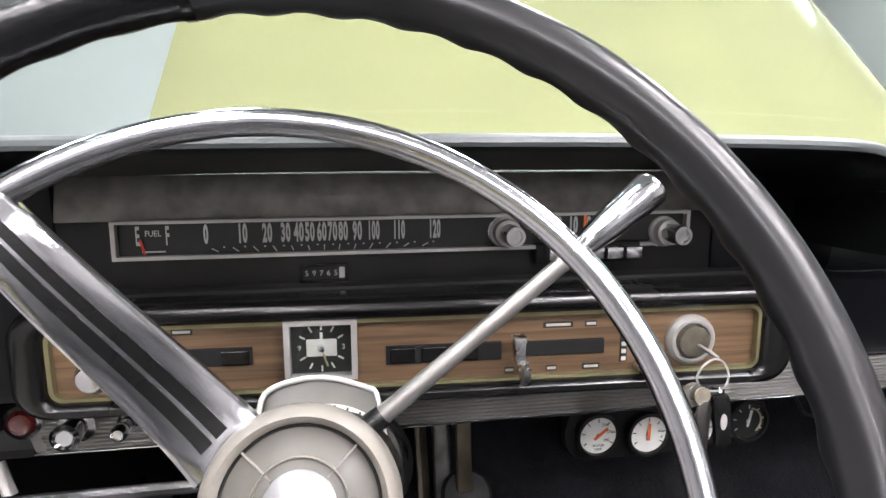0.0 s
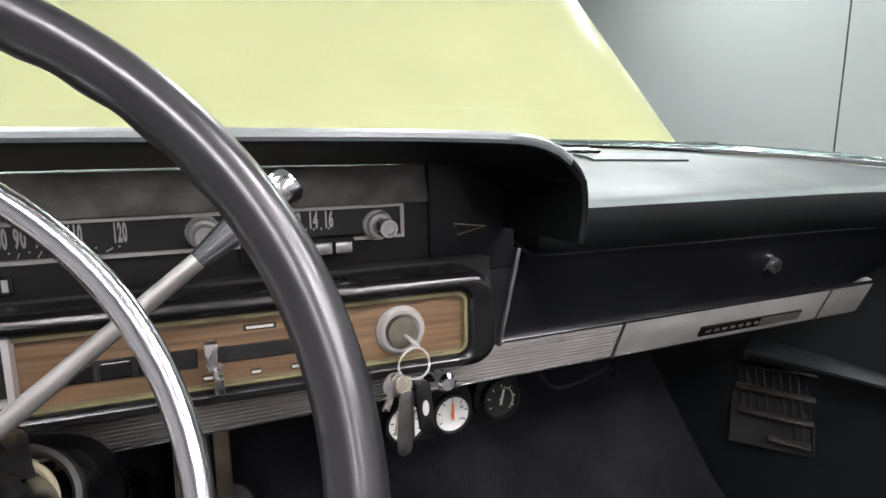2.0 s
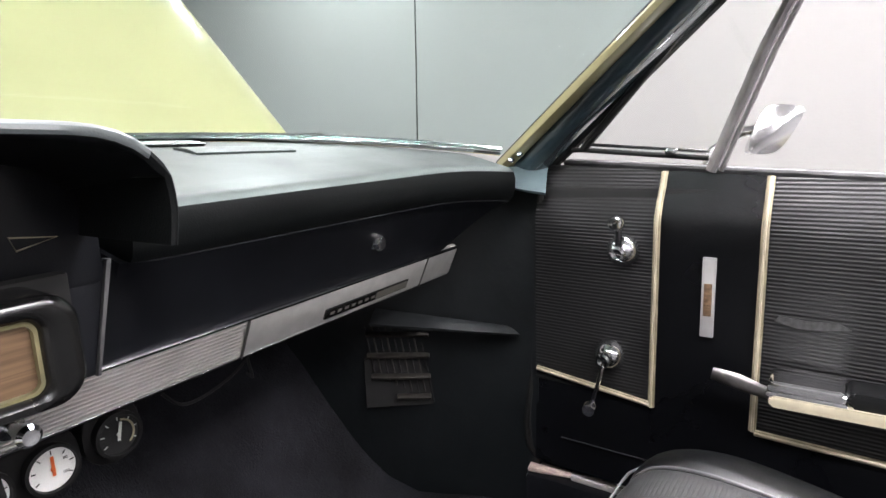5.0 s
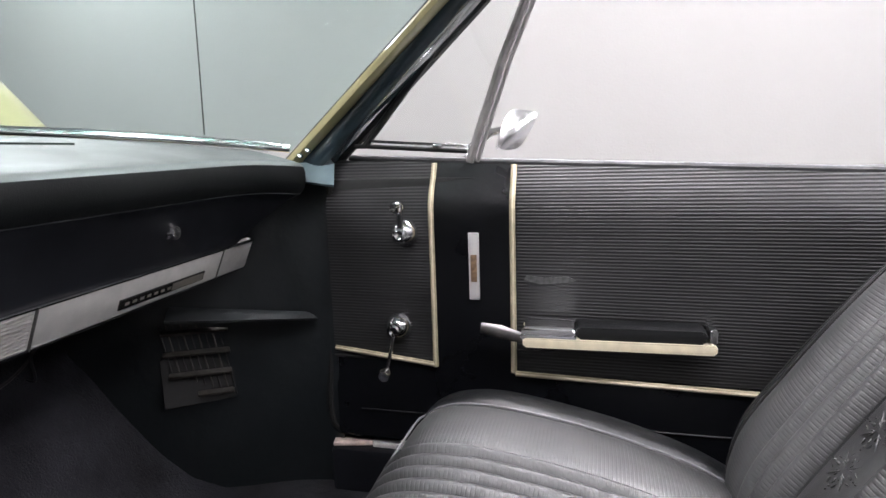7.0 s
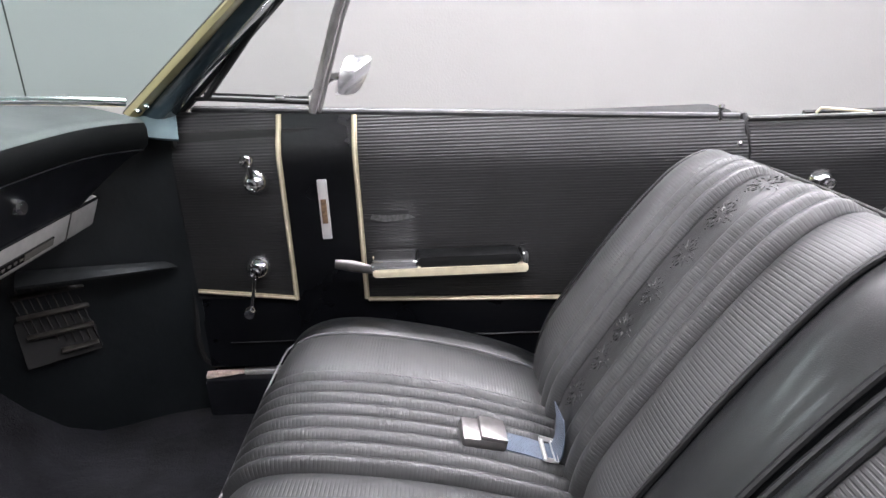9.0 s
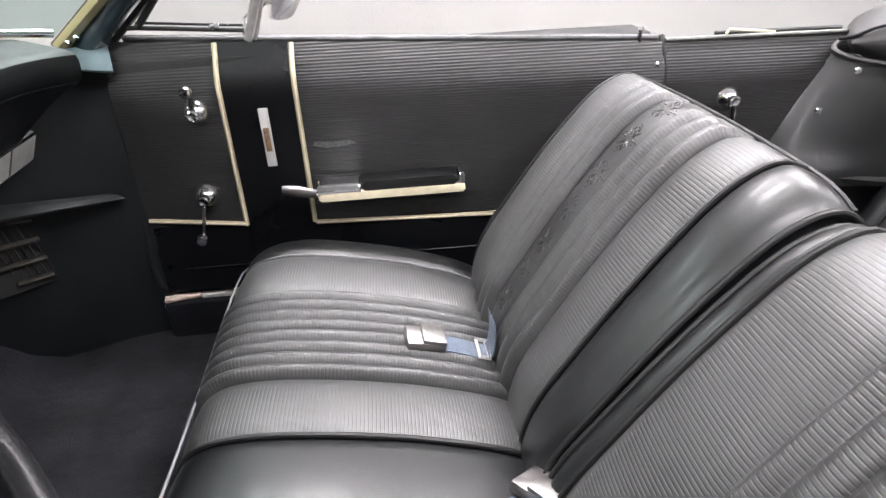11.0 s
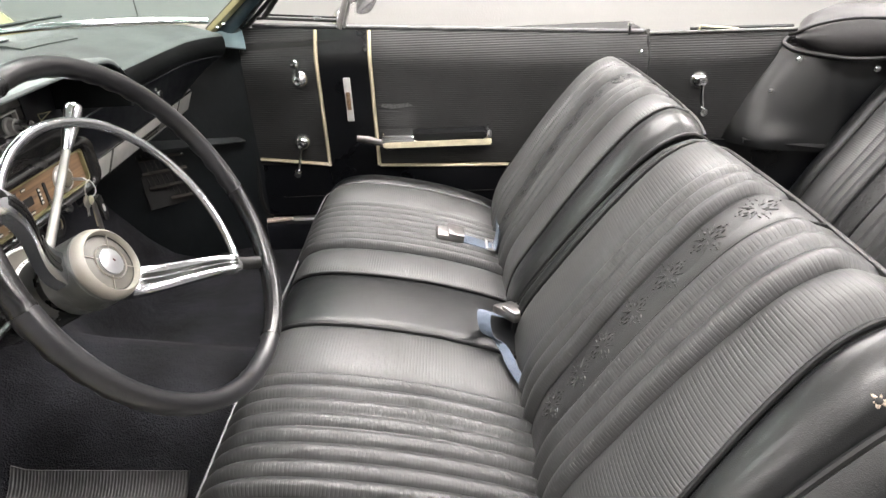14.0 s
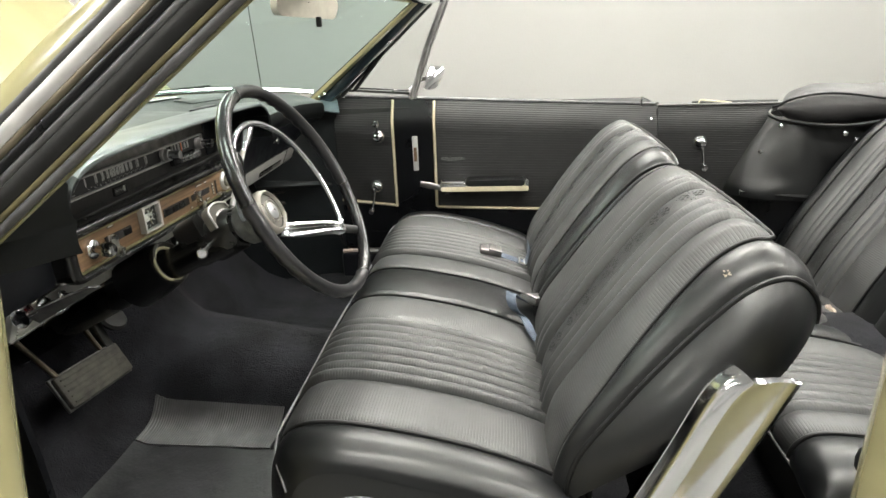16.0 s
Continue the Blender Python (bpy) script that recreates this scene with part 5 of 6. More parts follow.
stalk = part("indicator_stalk", tube([w2(t0.lerp(t1, f)) for f in (-0.2, 0.4, 0.86)], 0.0035, 8), CHROME, column, "thin chrome indicator stalk")
part("stalk_knob", lathe([(0, -0.009), (0.006, -0.007), (0.009, 0.0), (0.007, 0.007), (0, 0.009)], axis_frame(w2(t1), (WI.to_3x3() @ (t1 - t0))), 10), CHROME, stalk)
# collar where the column meets the dash
cm = pose(0.0, 0.006, -0.33) @ Matrix.Scale(0.74, 4)
part("collar_bead", tube([(-0.008 + 0.0345 * math.cos(2 * math.pi * k / 40), 0.005 + 0.0345 * math.sin(2 * math.pi * k / 40), -0.334 + 0.010) for k in range(40)], 0.0032, 8, closed=True), BEAD, column, "cream bead round the column")
part("column_collar", lathe([(0.061, 0.0), (0.059, 0.010), (0.054, 0.013), (0.050, 0.008), (0.050, -0.01)], cm, 36), COLLAR, column, "dull grey collar round the column")
part("collar_skirt", lathe([(0.050, 0.0), (0.061, 0.0), (0.070, -0.05), (0.075, -0.12)], cm, 36), DOOR_PLAIN, column)

# pedals
brake = thing("brake_pedal", "wide black rubber brake pedal on a metal arm", "pedal")
bmx = axis_frame((-0.325, 0.775, 0.535), (0.0, -0.86, 0.5), (1, 0, -0.12))
part("pad", box((0.19, 0.075, 0.016), (0, 0, 0), 0.006), DUSTY, brake, "worn rubber pad").matrix_local = bmx
for k in range(5):
    part("pad_rib", box((0.17, 0.004, 0.004), (0, -0.026 + 0.013 * k, 0.009), 0.001), DUSTY, brake).matrix_local = bmx
part("pad_edge", box((0.196, 0.081, 0.008), (0, 0, -0.008), 0.002), GREYDARK, brake, "dull metal edge").matrix_local = bmx
part("arm", tube([(-0.26, 0.80, 0.56), (-0.262, 0.86, 0.68), (-0.265, 0.90, 0.80)], 0.012, 8, squash=0.5), CHANNEL, brake)
part("link_rod", tube([(-0.395, 0.785, 0.55), (-0.40, 0.87, 0.66), (-0.41, 0.95, 0.76)], 0.006, 8), CHANNEL, brake)
part("arm", box((0.024, 0.02, 0.30), (-0.235, 0.835, 0.66), 0.004, (-18, 0, 0)), GREYDARK, brake)
brk = thing("parking_brake_pedal", "parking brake pedal with a round pad", "pedal")
part("pad", lathe([(0, 0.008), (0.03, 0.006), (0.035, 0), (0.03, -0.01), (0, -0.012)], axis_frame((-0.207, 0.79, 0.615), (0, -0.75, 0.66)), 20), RUBBER, brk)
part("arm", box((0.02, 0.012, 0.14), (-0.21, 0.80, 0.69), 0.003, (-8, 0, 0)), CHANNEL, brk)
vent_pull = thing("vent_pull", "small chrome vent pull knob on the kick panel", "knob")
part("stem", tube([(-0.70, 0.535, 0.868), (-0.66, 0.535, 0.866)], 0.004, 8), CHROME, vent_pull)
part("base", lathe([(0.014, 0), (0.012, 0.006), (0, 0.008)], pose(-0.71, 0.535, 0.868, 0, 90, 0), 16), CHROME, vent_pull)
single("heel_mat", sheet([[(-0.16 - 0.115 * i / 10, 0.425 + 0.335 * j / 14, floor_z(-0.16 - 0.115 * i / 10, 0.425 + 0.335 * j / 14) + 0.006 + 0.0005 * math.sin(4 * j) * math.sin(i)) for j in range(15)] for i in range(11)], thick=0.006), MAT_RUB, "grey ribbed rubber heel pad sewn into the carpet", "heel pad")
single("footwell_mat", sheet([[(-0.281 - 0.36 * i / 10, 0.30 + 0.46 * j / 14, floor_z(-0.281 - 0.36 * i / 10, 0.30 + 0.46 * j / 14) + 0.005 + 0.002 * math.sin(2 * j + i)) for j in range(15)] for i in range(11)], thick=0.006), FLOORMAT, "smooth black floor mat in the driver's footwell", "floor mat")


# ---- front bench ----
def arc_lengths(p):
    acc = [0.0]
    for a, b in zip(p, p[1:]):
        acc.append(acc[-1] + (b - a).length)
    return acc


def section(points, n):
    """A smooth section in the y-z plane with outward normals and lengths along it."""
    p = spline([(0, y, z) for y, z in points], n)
    nor = []
    for i in range(n):
        t = (p[min(i + 1, n - 1)] - p[max(i - 1, 0)]).normalized()
        nor.append(Vector((0, t.z, -t.y)))
    return p, nor, arc_lengths(p)


def upholstery(parent, name, sec, x0, x1, height, material, shape, label="", nx=None, v0=0, v1=None, edge=0.006, corner=0.0):
    """A padded panel between x0 and x1 over the section; height(f) is the relief across it, 0 to 1;
    shape(x, v, p) bends the section; the rim of the panel is drawn in."""
    p, nor, acc = sec
    v1 = len(p) if v1 is None else v1
    nx = nx or max(4, int(abs(x1 - x0) / (0.0024 if height(0.08) > 0.003 else 0.012)))
    rows = []
    cols = [-0.0] + [k / nx for k in range(nx + 1)] + [1.0]
    for c_i, f in enumerate(cols):
        rim = c_i in (0, len(cols) - 1)
        row = []
        for j in range(v0, v1):
            near = max(0.0, 1 - (acc[v1 - 1] - acc[j]) / corner) if corner else 0.0
            x = x0 + (x1 - x0 - math.copysign(corner, x1 - x0) * (1 - math.sqrt(1 - near * near))) * f
            soft = min(1.0, min(f, 1 - f) * abs(x1 - x0) / 0.012)
            fade = min(1.0, (acc[v1 - 1] - acc[j]) / 0.04) if v1 < len(p) else 1.0
            h = height(f) * fade - edge * (1 - drop_point(soft)) - (0.012 if rim else 0)
            row.append(shape(x, acc[j] / acc[-1], p[j] + nor[j] * h, nor[j]))
        rows.append(row)
    return part(name, sheet(rows, uv=lambda i, j: (x0 + (x1 - x0) * cols[i], acc[min(v0 + j, len(acc) - 1)])), material, parent, label)


def flat(f):
    return 0.0


def puffed(amount):
    return lambda f: amount * 4 * f * (1 - f)


def pleats(count, depth=0.010):
    return lambda f: depth * abs(math.sin(math.pi * f * count)) ** 0.75


def piping(parent, sec, x, shape, r=0.0042, v0=0, v1=None, lift=0.0, material=PIPING):
    p, nor, acc = sec
    v1 = len(p) if v1 is None else v1
    pts = [shape(x, acc[j] / acc[-1], p[j] + nor[j] * lift, nor[j]) for j in range(v0, v1)]
    return part("piping", tube(pts, r, 8), material, parent)


bench = thing("bench_seat", "black vinyl front bench with pleated and ribbed panels", "bench seat")
CUSHION = section([(0.225, 0.34), (0.258, 0.37), (0.272, 0.44), (0.270, 0.52), (0.254, 0.578), (0.220, 0.609), (0.155, 0.617), (0.06, 0.606), (-0.04, 0.585), (-0.11, 0.564), (-0.16, 0.546), (-0.20, 0.527), (-0.25, 0.495), (-0.275, 0.44)], 64)
SX0, SX1 = -0.665, 0.715


def cushion_shape(x, v, q, n):
    c = 0.5 * (SX0 + SX1)
    u = (x - c) / (0.5 * (SX1 - SX0))
    end = max(0.0, (abs(u) - 0.82) / 0.18)
    drop = 0.03 * end ** 2.4 * (0.6 + 0.4 * drop_point(v / 0.3)) + 0.012 * max(0.0, (u - 0.55) / 0.45) ** 1.6
    wave = 0.004 * math.sin(9 * x + 3) * math.sin(math.pi * v)
    front = 1.2 * drop_point((0.62 - v) / 0.3) - 0.2
    return Vector((x, q.y - 0.05 * end ** 2 * front, q.z - drop + wave))


S = cushion_shape
cushion = part("cushion_core", sheet([[cushion_shape(SX0 + (SX1 - SX0) * i / 30, CUSHION[2][j] / CUSHION[2][-1], CUSHION[0][j] - CUSHION[1][j] * 0.011, None) for j in range(64)] for i in range(31)]), VINYL, bench)
for name, a, b, h, m, lab in (
    ("bolster", -0.665, -0.574, puffed(0.012), VINYL, "plain outer bolster"),
    ("ribbed_panel", -0.574, -0.440, puffed(0.004), RIBBED, "finely ribbed panel"),
    ("pleated_panel", -0.440, -0.212, pleats(8), RIBBED, "eight raised pleats"),
    ("ribbed_panel", -0.212, -0.080, puffed(0.004), RIBBED, "finely ribbed panel"),
    ("centre_panel", -0.080, 0.108, puffed(0.0055), VINYL, "smooth shiny centre panel"),
    ("ribbed_panel", 0.108, 0.222, puffed(0.004), RIBBED, "finely ribbed panel"),
    ("pleated_panel", 0.222, 0.443, pleats(8, 0.0125), RIBBED, "eight raised pleats"),
    ("ribbed_panel", 0.443, 0.588, puffed(0.006), RIBBED, "finely ribbed panel"),
    ("bolster", 0.588, 0.715, puffed(0.008), VINYL, "plain outer bolster"),
):
    upholstery(bench, name, CUSHION, a, b, h, m, S, lab, edge=0.004 if m is RIBBED else 0.006)
for x in (-0.574, -0.080, 0.108, 0.588):
    piping(bench, CUSHION, x, S, v0=8, material=SATINVINYL if x > 0.5 else PIPING, r=0.0024 if x > 0.5 else 0.0042)
for s, xe in ((-1, SX0), (1, SX1)):
    rows = []
    for k in range(7):
        f = k / 6
        rows.append([S(xe + s * 0.012 * math.sin(math.pi * f / 2), CUSHION[2][j] / CUSHION[2][-1], CUSHION[0][j], None).lerp(Vector((xe + s * 0.012, 0.02, 0.46)), f ** 1.2) for j in range(64)])
    part("side_cover", sheet(rows), VINYL, bench)
    # the end welt runs below the shoulder on the driver's side
    low = 0.34 if s < 0 else 0.0
    part("piping", tube([S(xe + s * 0.014 * math.sin(math.pi * low / 2), CUSHION[2][j] / CUSHION[2][-1], CUSHION[0][j], None).lerp(Vector((xe + s * 0.014, 0.02, 0.46)), low ** 1.2) for j in range(6, 64)], 0.0030, 8), SATINVINYL, bench)
part("front_welt", tube([S(SX0 + (SX1 - SX0) * i / 40, 0.3, Vector((0, 0.2665, 0.5765)), None) for i in range(41)], 0.0021, 8), SATINVINYL, bench, "light piping along the front edge")
part("seat_base", box((1.30, 0.46, 0.14), (0.02, 0.0, 0.36), 0.01), DARK, bench)
for x in (-0.56, 0.6):
    part("seat_rail", box((0.05, 0.5, 0.06), (x, 0.0, 0.335), 0.008), DARK, bench)

BACK = section([(-0.205, 0.50), (-0.205, 0.54), (-0.225, 0.60), (-0.278, 0.68), (-0.335, 0.76), (-0.395, 0.835), (-0.445, 0.887), (-0.490, 0.912), (-0.522, 0.908), (-0.549, 0.878), (-0.550, 0.82), (-0.515, 0.74), (-0.445, 0.60), (-0.385, 0.46), (-0.36, 0.40)], 84)


def back_shape(xa, xb, outer):
    """xa inner end, xb outer end of one backrest."""
    def f(x, v, q, n):
        u = (x - xa) / (xb - xa)
        out = max(0.0, (u - 0.80) / 0.20)
        inn = max(0.0, (0.12 - u) / 0.12)
        k = max(0.0, 1 - abs(v - 0.56) / 0.5)
        z = q.z - ((0.05 if outer < 0 else 0.018) * out ** 2.2 + 0.022 * inn ** 2) * k ** 1.5 + 0.010 * math.sin(math.pi * min(1, max(0, u))) * k
        y = q.y - (0.02 * out ** 2 if v < 0.56 else -0.03 * out ** 2) + 0.014 * math.sin(math.pi * u) * (1 if v < 0.5 else 0) * math.sin(math.pi * v)
        # the outer seam leans inward towards the top on the driver's side
        lean = 0.034 * math.cos(math.pi * min(1.0, v / 0.5)) * math.exp(-((u - 0.9) / 0.08) ** 2) if outer < 0 else 0.0
        if outer < 0:
            lean -= 0.008 * (min(1.0, v / 0.5) * 2 - 1) * math.exp(-((u - 0.48) / 0.2) ** 2)
        else:
            z += 0.012 * k
            lean += 0.012 * out * max(0.0, 1 - v / 0.5)
        return Vector((x - lean - (0.01 * out if outer > 0 else -0.03 * out) * k ** 2, y, z))
    return f


def petal(bm, m, x, y, turn, length, wide, high):
    b2 = bmesh.new()
    bmesh.ops.create_uvsphere(b2, u_segments=8, v_segments=5, radius=1)
    bmesh.ops.transform(b2, matrix=m @ pose(x, y, 0, 0, 0, turn) @ Matrix.Diagonal((length, wide, high, 1)), verts=b2.verts)
    merge(bm, b2)


def flower(bm, m):
    """Four long thin petals on the diagonals; a leaf, two dots and fine feathers on each axis."""
    for k in range(4):
        a = 45 + 90 * k
        ca, sa = math.cos(radians(a)), math.sin(radians(a))
        petal(bm, m, 0.017 * ca, 0.017 * sa, a, 0.0125, 0.0016, 0.0009)
        b = 90 * k
        cb, sb = math.cos(radians(b)), math.sin(radians(b))
        petal(bm, m, 0.0175 * cb, 0.0175 * sb, b, 0.0048, 0.0026, 0.0010)
        petal(bm, m, 0.0265 * cb, 0.0265 * sb, b, 0.0019, 0.0016, 0.0009)
        petal(bm, m, 0.0325 * cb, 0.0325 * sb, b, 0.0014, 0.0012, 0.0010)
        for d in (-1, 1):
            c = radians(b + 19 * d)
            petal(bm, m, 0.0235 * math.cos(c), 0.0235 * math.sin(c), b - 14 * d, 0.0044, 0.0010, 0.0010)
            c = radians(b + 30 * d)
            petal(bm, m, 0.012 * math.cos(c), 0.012 * math.sin(c), b + 20 * d, 0.004, 0.0009, 0.0009)
    return bm


TOP = max(range(84), key=lambda j: BACK[0][j].z) + 3


def backrest(name, xa, xb, panels, seams, strip, label):
    s = 1 if xb > xa else -1
    sh = back_shape(xa, xb, s)
    b = part(name, sheet([[sh(xa + (xb - xa) * i / 24, BACK[2][j] / BACK[2][-1], BACK[0][j] - BACK[1][j] * 0.004, None) for j in range(84)] for i in range(25)]), VINYL, bench, label)
    last = panels[-2][0:3]
    for pn, a, c, h, m, lab in panels:
        whole = pn == "outer_bolster"
        upholstery(b, pn, BACK, a, c, h, m, sh, lab, edge=0.004 if m is RIBBED else 0.006, v1=84 if whole else TOP, corner=0.035 if (pn, a, c) == last else 0.0)
    for k, x in enumerate(seams[:-1]):
        piping(b, BACK, x, sh, v1=TOP, r=0.0042 if k == 0 else 0.0018)
    # the seam beside the outer bolster turns along the top edge
    p, nor, acc = BACK
    pts, R, xs = [], 0.035, seams[-1]
    for j in range(TOP):
        near = max(0.0, 1 - (acc[TOP - 1] - acc[j]) / R)
        pts.append(sh(xs - s * R * (1 - math.sqrt(max(0.0, 1 - near * near))), acc[j] / acc[-1], p[j] + nor[j] * 0.001, nor[j]))
    for k in range(1, 25):
        x = xs - s * R + (xa + s * 0.01 - xs + s * R) * k / 24
        pts.append(sh(x, acc[TOP - 1] / acc[-1], p[TOP - 1] + nor[TOP - 1] * 0.001, nor[TOP - 1]))
    part("piping", tube(pts, 0.0036, 8), PIPING, b)
    for xe, w in ((xa, -0.003 * s), (xb, 0.060 * s if s < 0 else 0.03)):
        rows = []
        for k in range(13):
            f = k / 12
            mid = Vector((xe, -0.40, 0.66))
            row = []
            for j in range(84):
                q = sh(xe, acc[j] / acc[-1], p[j], None).lerp(mid, f)
                low = drop_point((q.z - 0.52) / 0.2)
                row.append(q + Vector((w * (1 - (1 - f) ** 3.2) * (0.35 + 0.65 * low), 0, 0)))
            rows.append(row)
        part("side_cover", sheet(rows), VINYL, b, "smooth bulging side" if abs(w) > 0.01 else "")
        piping(b, BACK, xe, sh, r=0.0045)
    sx0, sx1 = strip
    # embossed flowers up the strip
    for k in range(1, 8):
        jj = round(43 - 4.9 * k)
        p, n = BACK[0][jj], BACK[1][jj]
        x = 0.5 * (sx0 + sx1)
        at = sh(x, BACK[2][jj] / BACK[2][-1], p + n * (0.0001 if k == 1 else 0.0005), None)
        t = (BACK[0][jj + 1] - BACK[0][jj - 1]).normalized()
        nn = Vector((0, t.z, -t.y))
        part("embossed_flower", flower(bmesh.new(), axis_frame(at, nn, (1, 0, 0)) @ Matrix.Diagonal((0.84, 0.84, 1.1, 1))), STRIP, b)
    return b


backrest("driver_backrest", 0.022, -0.604, (
    ("inner_bolster", 0.022, -0.012, puffed(0.006), VINYL, ""),
    ("ribbed_panel", -0.012, -0.150, puffed(0.004), RIBBED, "finely ribbed panel"),
    ("pleated_panel", -0.150, -0.250, pleats(3, 0.0095), RIBBED, "three raised pleats"),
    ("embossed_strip", -0.250, -0.330, flat, STRIP, "strip embossed with small flowers"),
    ("pleated_panel", -0.330, -0.430, pleats(3, 0.0095), RIBBED, "three raised pleats"),
    ("ribbed_panel", -0.430, -0.545, puffed(0.006), RIBBED, "finely ribbed panel"),
    ("outer_bolster", -0.545, -0.604, puffed(0.012), VINYL, "smooth outer bolster"),
), (-0.012, -0.330, -0.545), (-0.250, -0.330), "driver's backrest with a small tear at its shoulder")
backrest("passenger_backrest", 0.036, 0.668, (
    ("centre_panel", 0.036, 0.130, puffed(0.007), VINYL, "smooth centre panel"),
    ("ribbed_panel", 0.130, 0.226, puffed(0.004), RIBBED, "finely ribbed panel"),
    ("pleated_panel", 0.226, 0.326, pleats(3, 0.0105), RIBBED, "three raised pleats"),
    ("embossed_strip", 0.326, 0.406, flat, STRIP, "strip embossed with small flowers"),
    ("pleated_panel", 0.406, 0.510, pleats(3, 0.0105), RIBBED, "three raised pleats"),
    ("ribbed_panel", 0.510, 0.632, puffed(0.006), RIBBED, "finely ribbed panel"),
    ("outer_bolster", 0.632, 0.668, puffed(0.004), VINYL, ""),
), (0.130, 0.326, 0.632), (0.326, 0.406), "passenger's backrest")
TEAR = axis_frame((-0.5888, -0.4315, 0.8885), (-0.3, 0.6, 0.7))
torn = bmesh.new()
for a, length, wide in ((5, 0.0075, 0.0016), (70, 0.0045, 0.0012), (128, 0.0062, 0.0020), (200, 0.0080, 0.0014), (238, 0.0050, 0.0018), (305, 0.0060, 0.0011)):
    petal(torn, TEAR, 0.55 * length * math.cos(radians(a)), 0.55 * length * math.sin(radians(a)), a + 9, 0.55 * length, wide, 0.0010)
part("torn_spot", torn, STUFFING, bench, "small star-shaped tear with pale stuffing showing")
part("torn_hole", lathe([(0.0032, 0.0012), (0.0022, 0.0016), (0, 0.0016)], TEAR, 9), DARK, bench)

# bright hinge cover on the driver's backrest
def shield_point(f, g):
    """f down the cover, g from its front to its rear edge."""
    front = spline([(0, -0.432, 0.776), (0, -0.414, 0.766), (0, -0.392, 0.731), (0, -0.358, 0.644), (0, -0.317, 0.548), (0, -0.27, 0.45), (0, -0.25, 0.38)], 21)
    back = spline([(0, -0.502, 0.776), (0, -0.494, 0.755), (0, -0.468, 0.692), (0, -0.432, 0.608), (0, -0.406, 0.553), (0, -0.37, 0.46), (0, -0.355, 0.38)], 21)
    k = round(f * 20)
    q = front[k].lerp(back[k], g)
    roll = drop_point(g / 0.22) * (1 - drop_point((g - 0.92) / 0.08) * 0.15)
    q.x = -0.652 - 0.024 * roll + 0.003 * math.sin(math.pi * max(0.0, (g - 0.24) / 0.76))
    return q


part("hinge_shield", sheet([[shield_point(i / 20, j / 24) for j in range(25)] for i in range(21)], thick=-0.012), CHROME, bench, "polished chrome hinge cover")
for g in (0.0, 1.0):
    part("shield_edge", tube([shield_point(i / 20, g) + Vector((-0.004, 0, 0)) for i in range(21)], 0.0035, 10), CHROME, bench)


# ---- seat belts ----
def ribbon(points, width, side, thick=0.0016, n=40):
    p = spline(points, n)
    side = Vector(side).normalized()
    acc = arc_lengths(p)
    return sheet([[q - side * width / 2, q - side * width / 6, q + side * width / 6, q + side * width / 2] for q in p], uv=lambda i, j: (width * j / 3, acc[i]), thick=thick)


def buckle(parent, m):
    b = part("buckle", box((0.066, 0.052, 0.018), (0, 0, 0), 0.006), BUCKLE_M, parent, "chrome lift-latch buckle")
    b.matrix_local = m
    f = part("buckle_flap", box((0.040, 0.049, 0.008), (-0.012, 0, 0.010), 0.003, (0, -4, 0)), BUCKLE_M, b, "brushed flap")
    return b


belt1 = thing("seat_belt", "blue-grey lap belt with a chrome buckle lying on the cushion", "seat belt", "lap belts")
buckle(belt1, axis_frame((0.312, -0.083, 0.588), (0, -0.25, 0.96), (-0.05, 1, 0.25)))
part("webbing", ribbon([(0.312, -0.112, 0.577), (0.312, -0.15, 0.563), (0.311, -0.180, 0.551), (0.312, -0.190, 0.556), (0.317, -0.195, 0.578), (0.325, -0.196, 0.600), (0.336, -0.197, 0.607), (0.345, -0.200, 0.595), (0.349, -0.205, 0.565), (0.35, -0.22, 0.52)], 0.042, (1, 0.06, 0)), WEBBING, belt1, "blue-grey webbing")
part("webbing_slide", frame_ring(rounded(-0.026, -0.011, 0.026, 0.011, 0.002), rounded(-0.021, -0.006, 0.021, 0.006, 0.002), -0.002, 0.002), SATIN, belt1).matrix_local = pose(0.312, -0.178, 0.556, 108)
belt2 = thing("seat_belt", "blue-grey lap belt with a chrome buckle tucked between the backrests", "seat belt", "lap belts")
buckle(belt2, axis_frame((0.014, -0.202, 0.566), (0.2, -0.12, 0.97), (0.8, 0.57, 0.1)))
part("webbing", ribbon([(0.0, -0.172, 0.568), (-0.035, -0.150, 0.600), (-0.058, -0.142, 0.615), (-0.078, -0.141, 0.606), (-0.084, -0.148, 0.586), (-0.074, -0.165, 0.566), (-0.10, -0.178, 0.558), (-0.135, -0.186, 0.554), (-0.165, -0.198, 0.546), (-0.19, -0.225, 0.525)], 0.026, (0.35, 0.85, 0.25)), WEBBING, belt2, "blue-grey webbing")
part("latch_tongue", box((0.05, 0.03, 0.003), (0, 0, 0), 0.001), CHROME, belt2).matrix_local = axis_frame((0.035, -0.228, 0.572), (0.7, 0.3, 0.5), (0.3, -0.4, 0.6))


# ---- passenger door ----
def door_x(y, z):
    base = 0.796 + 0.05 * (y - 0.2)
    return base + (0.045 * drop_point((z - 0.90) / 0.10)) + 0.006 * math.sin((z - 0.45) * 4)


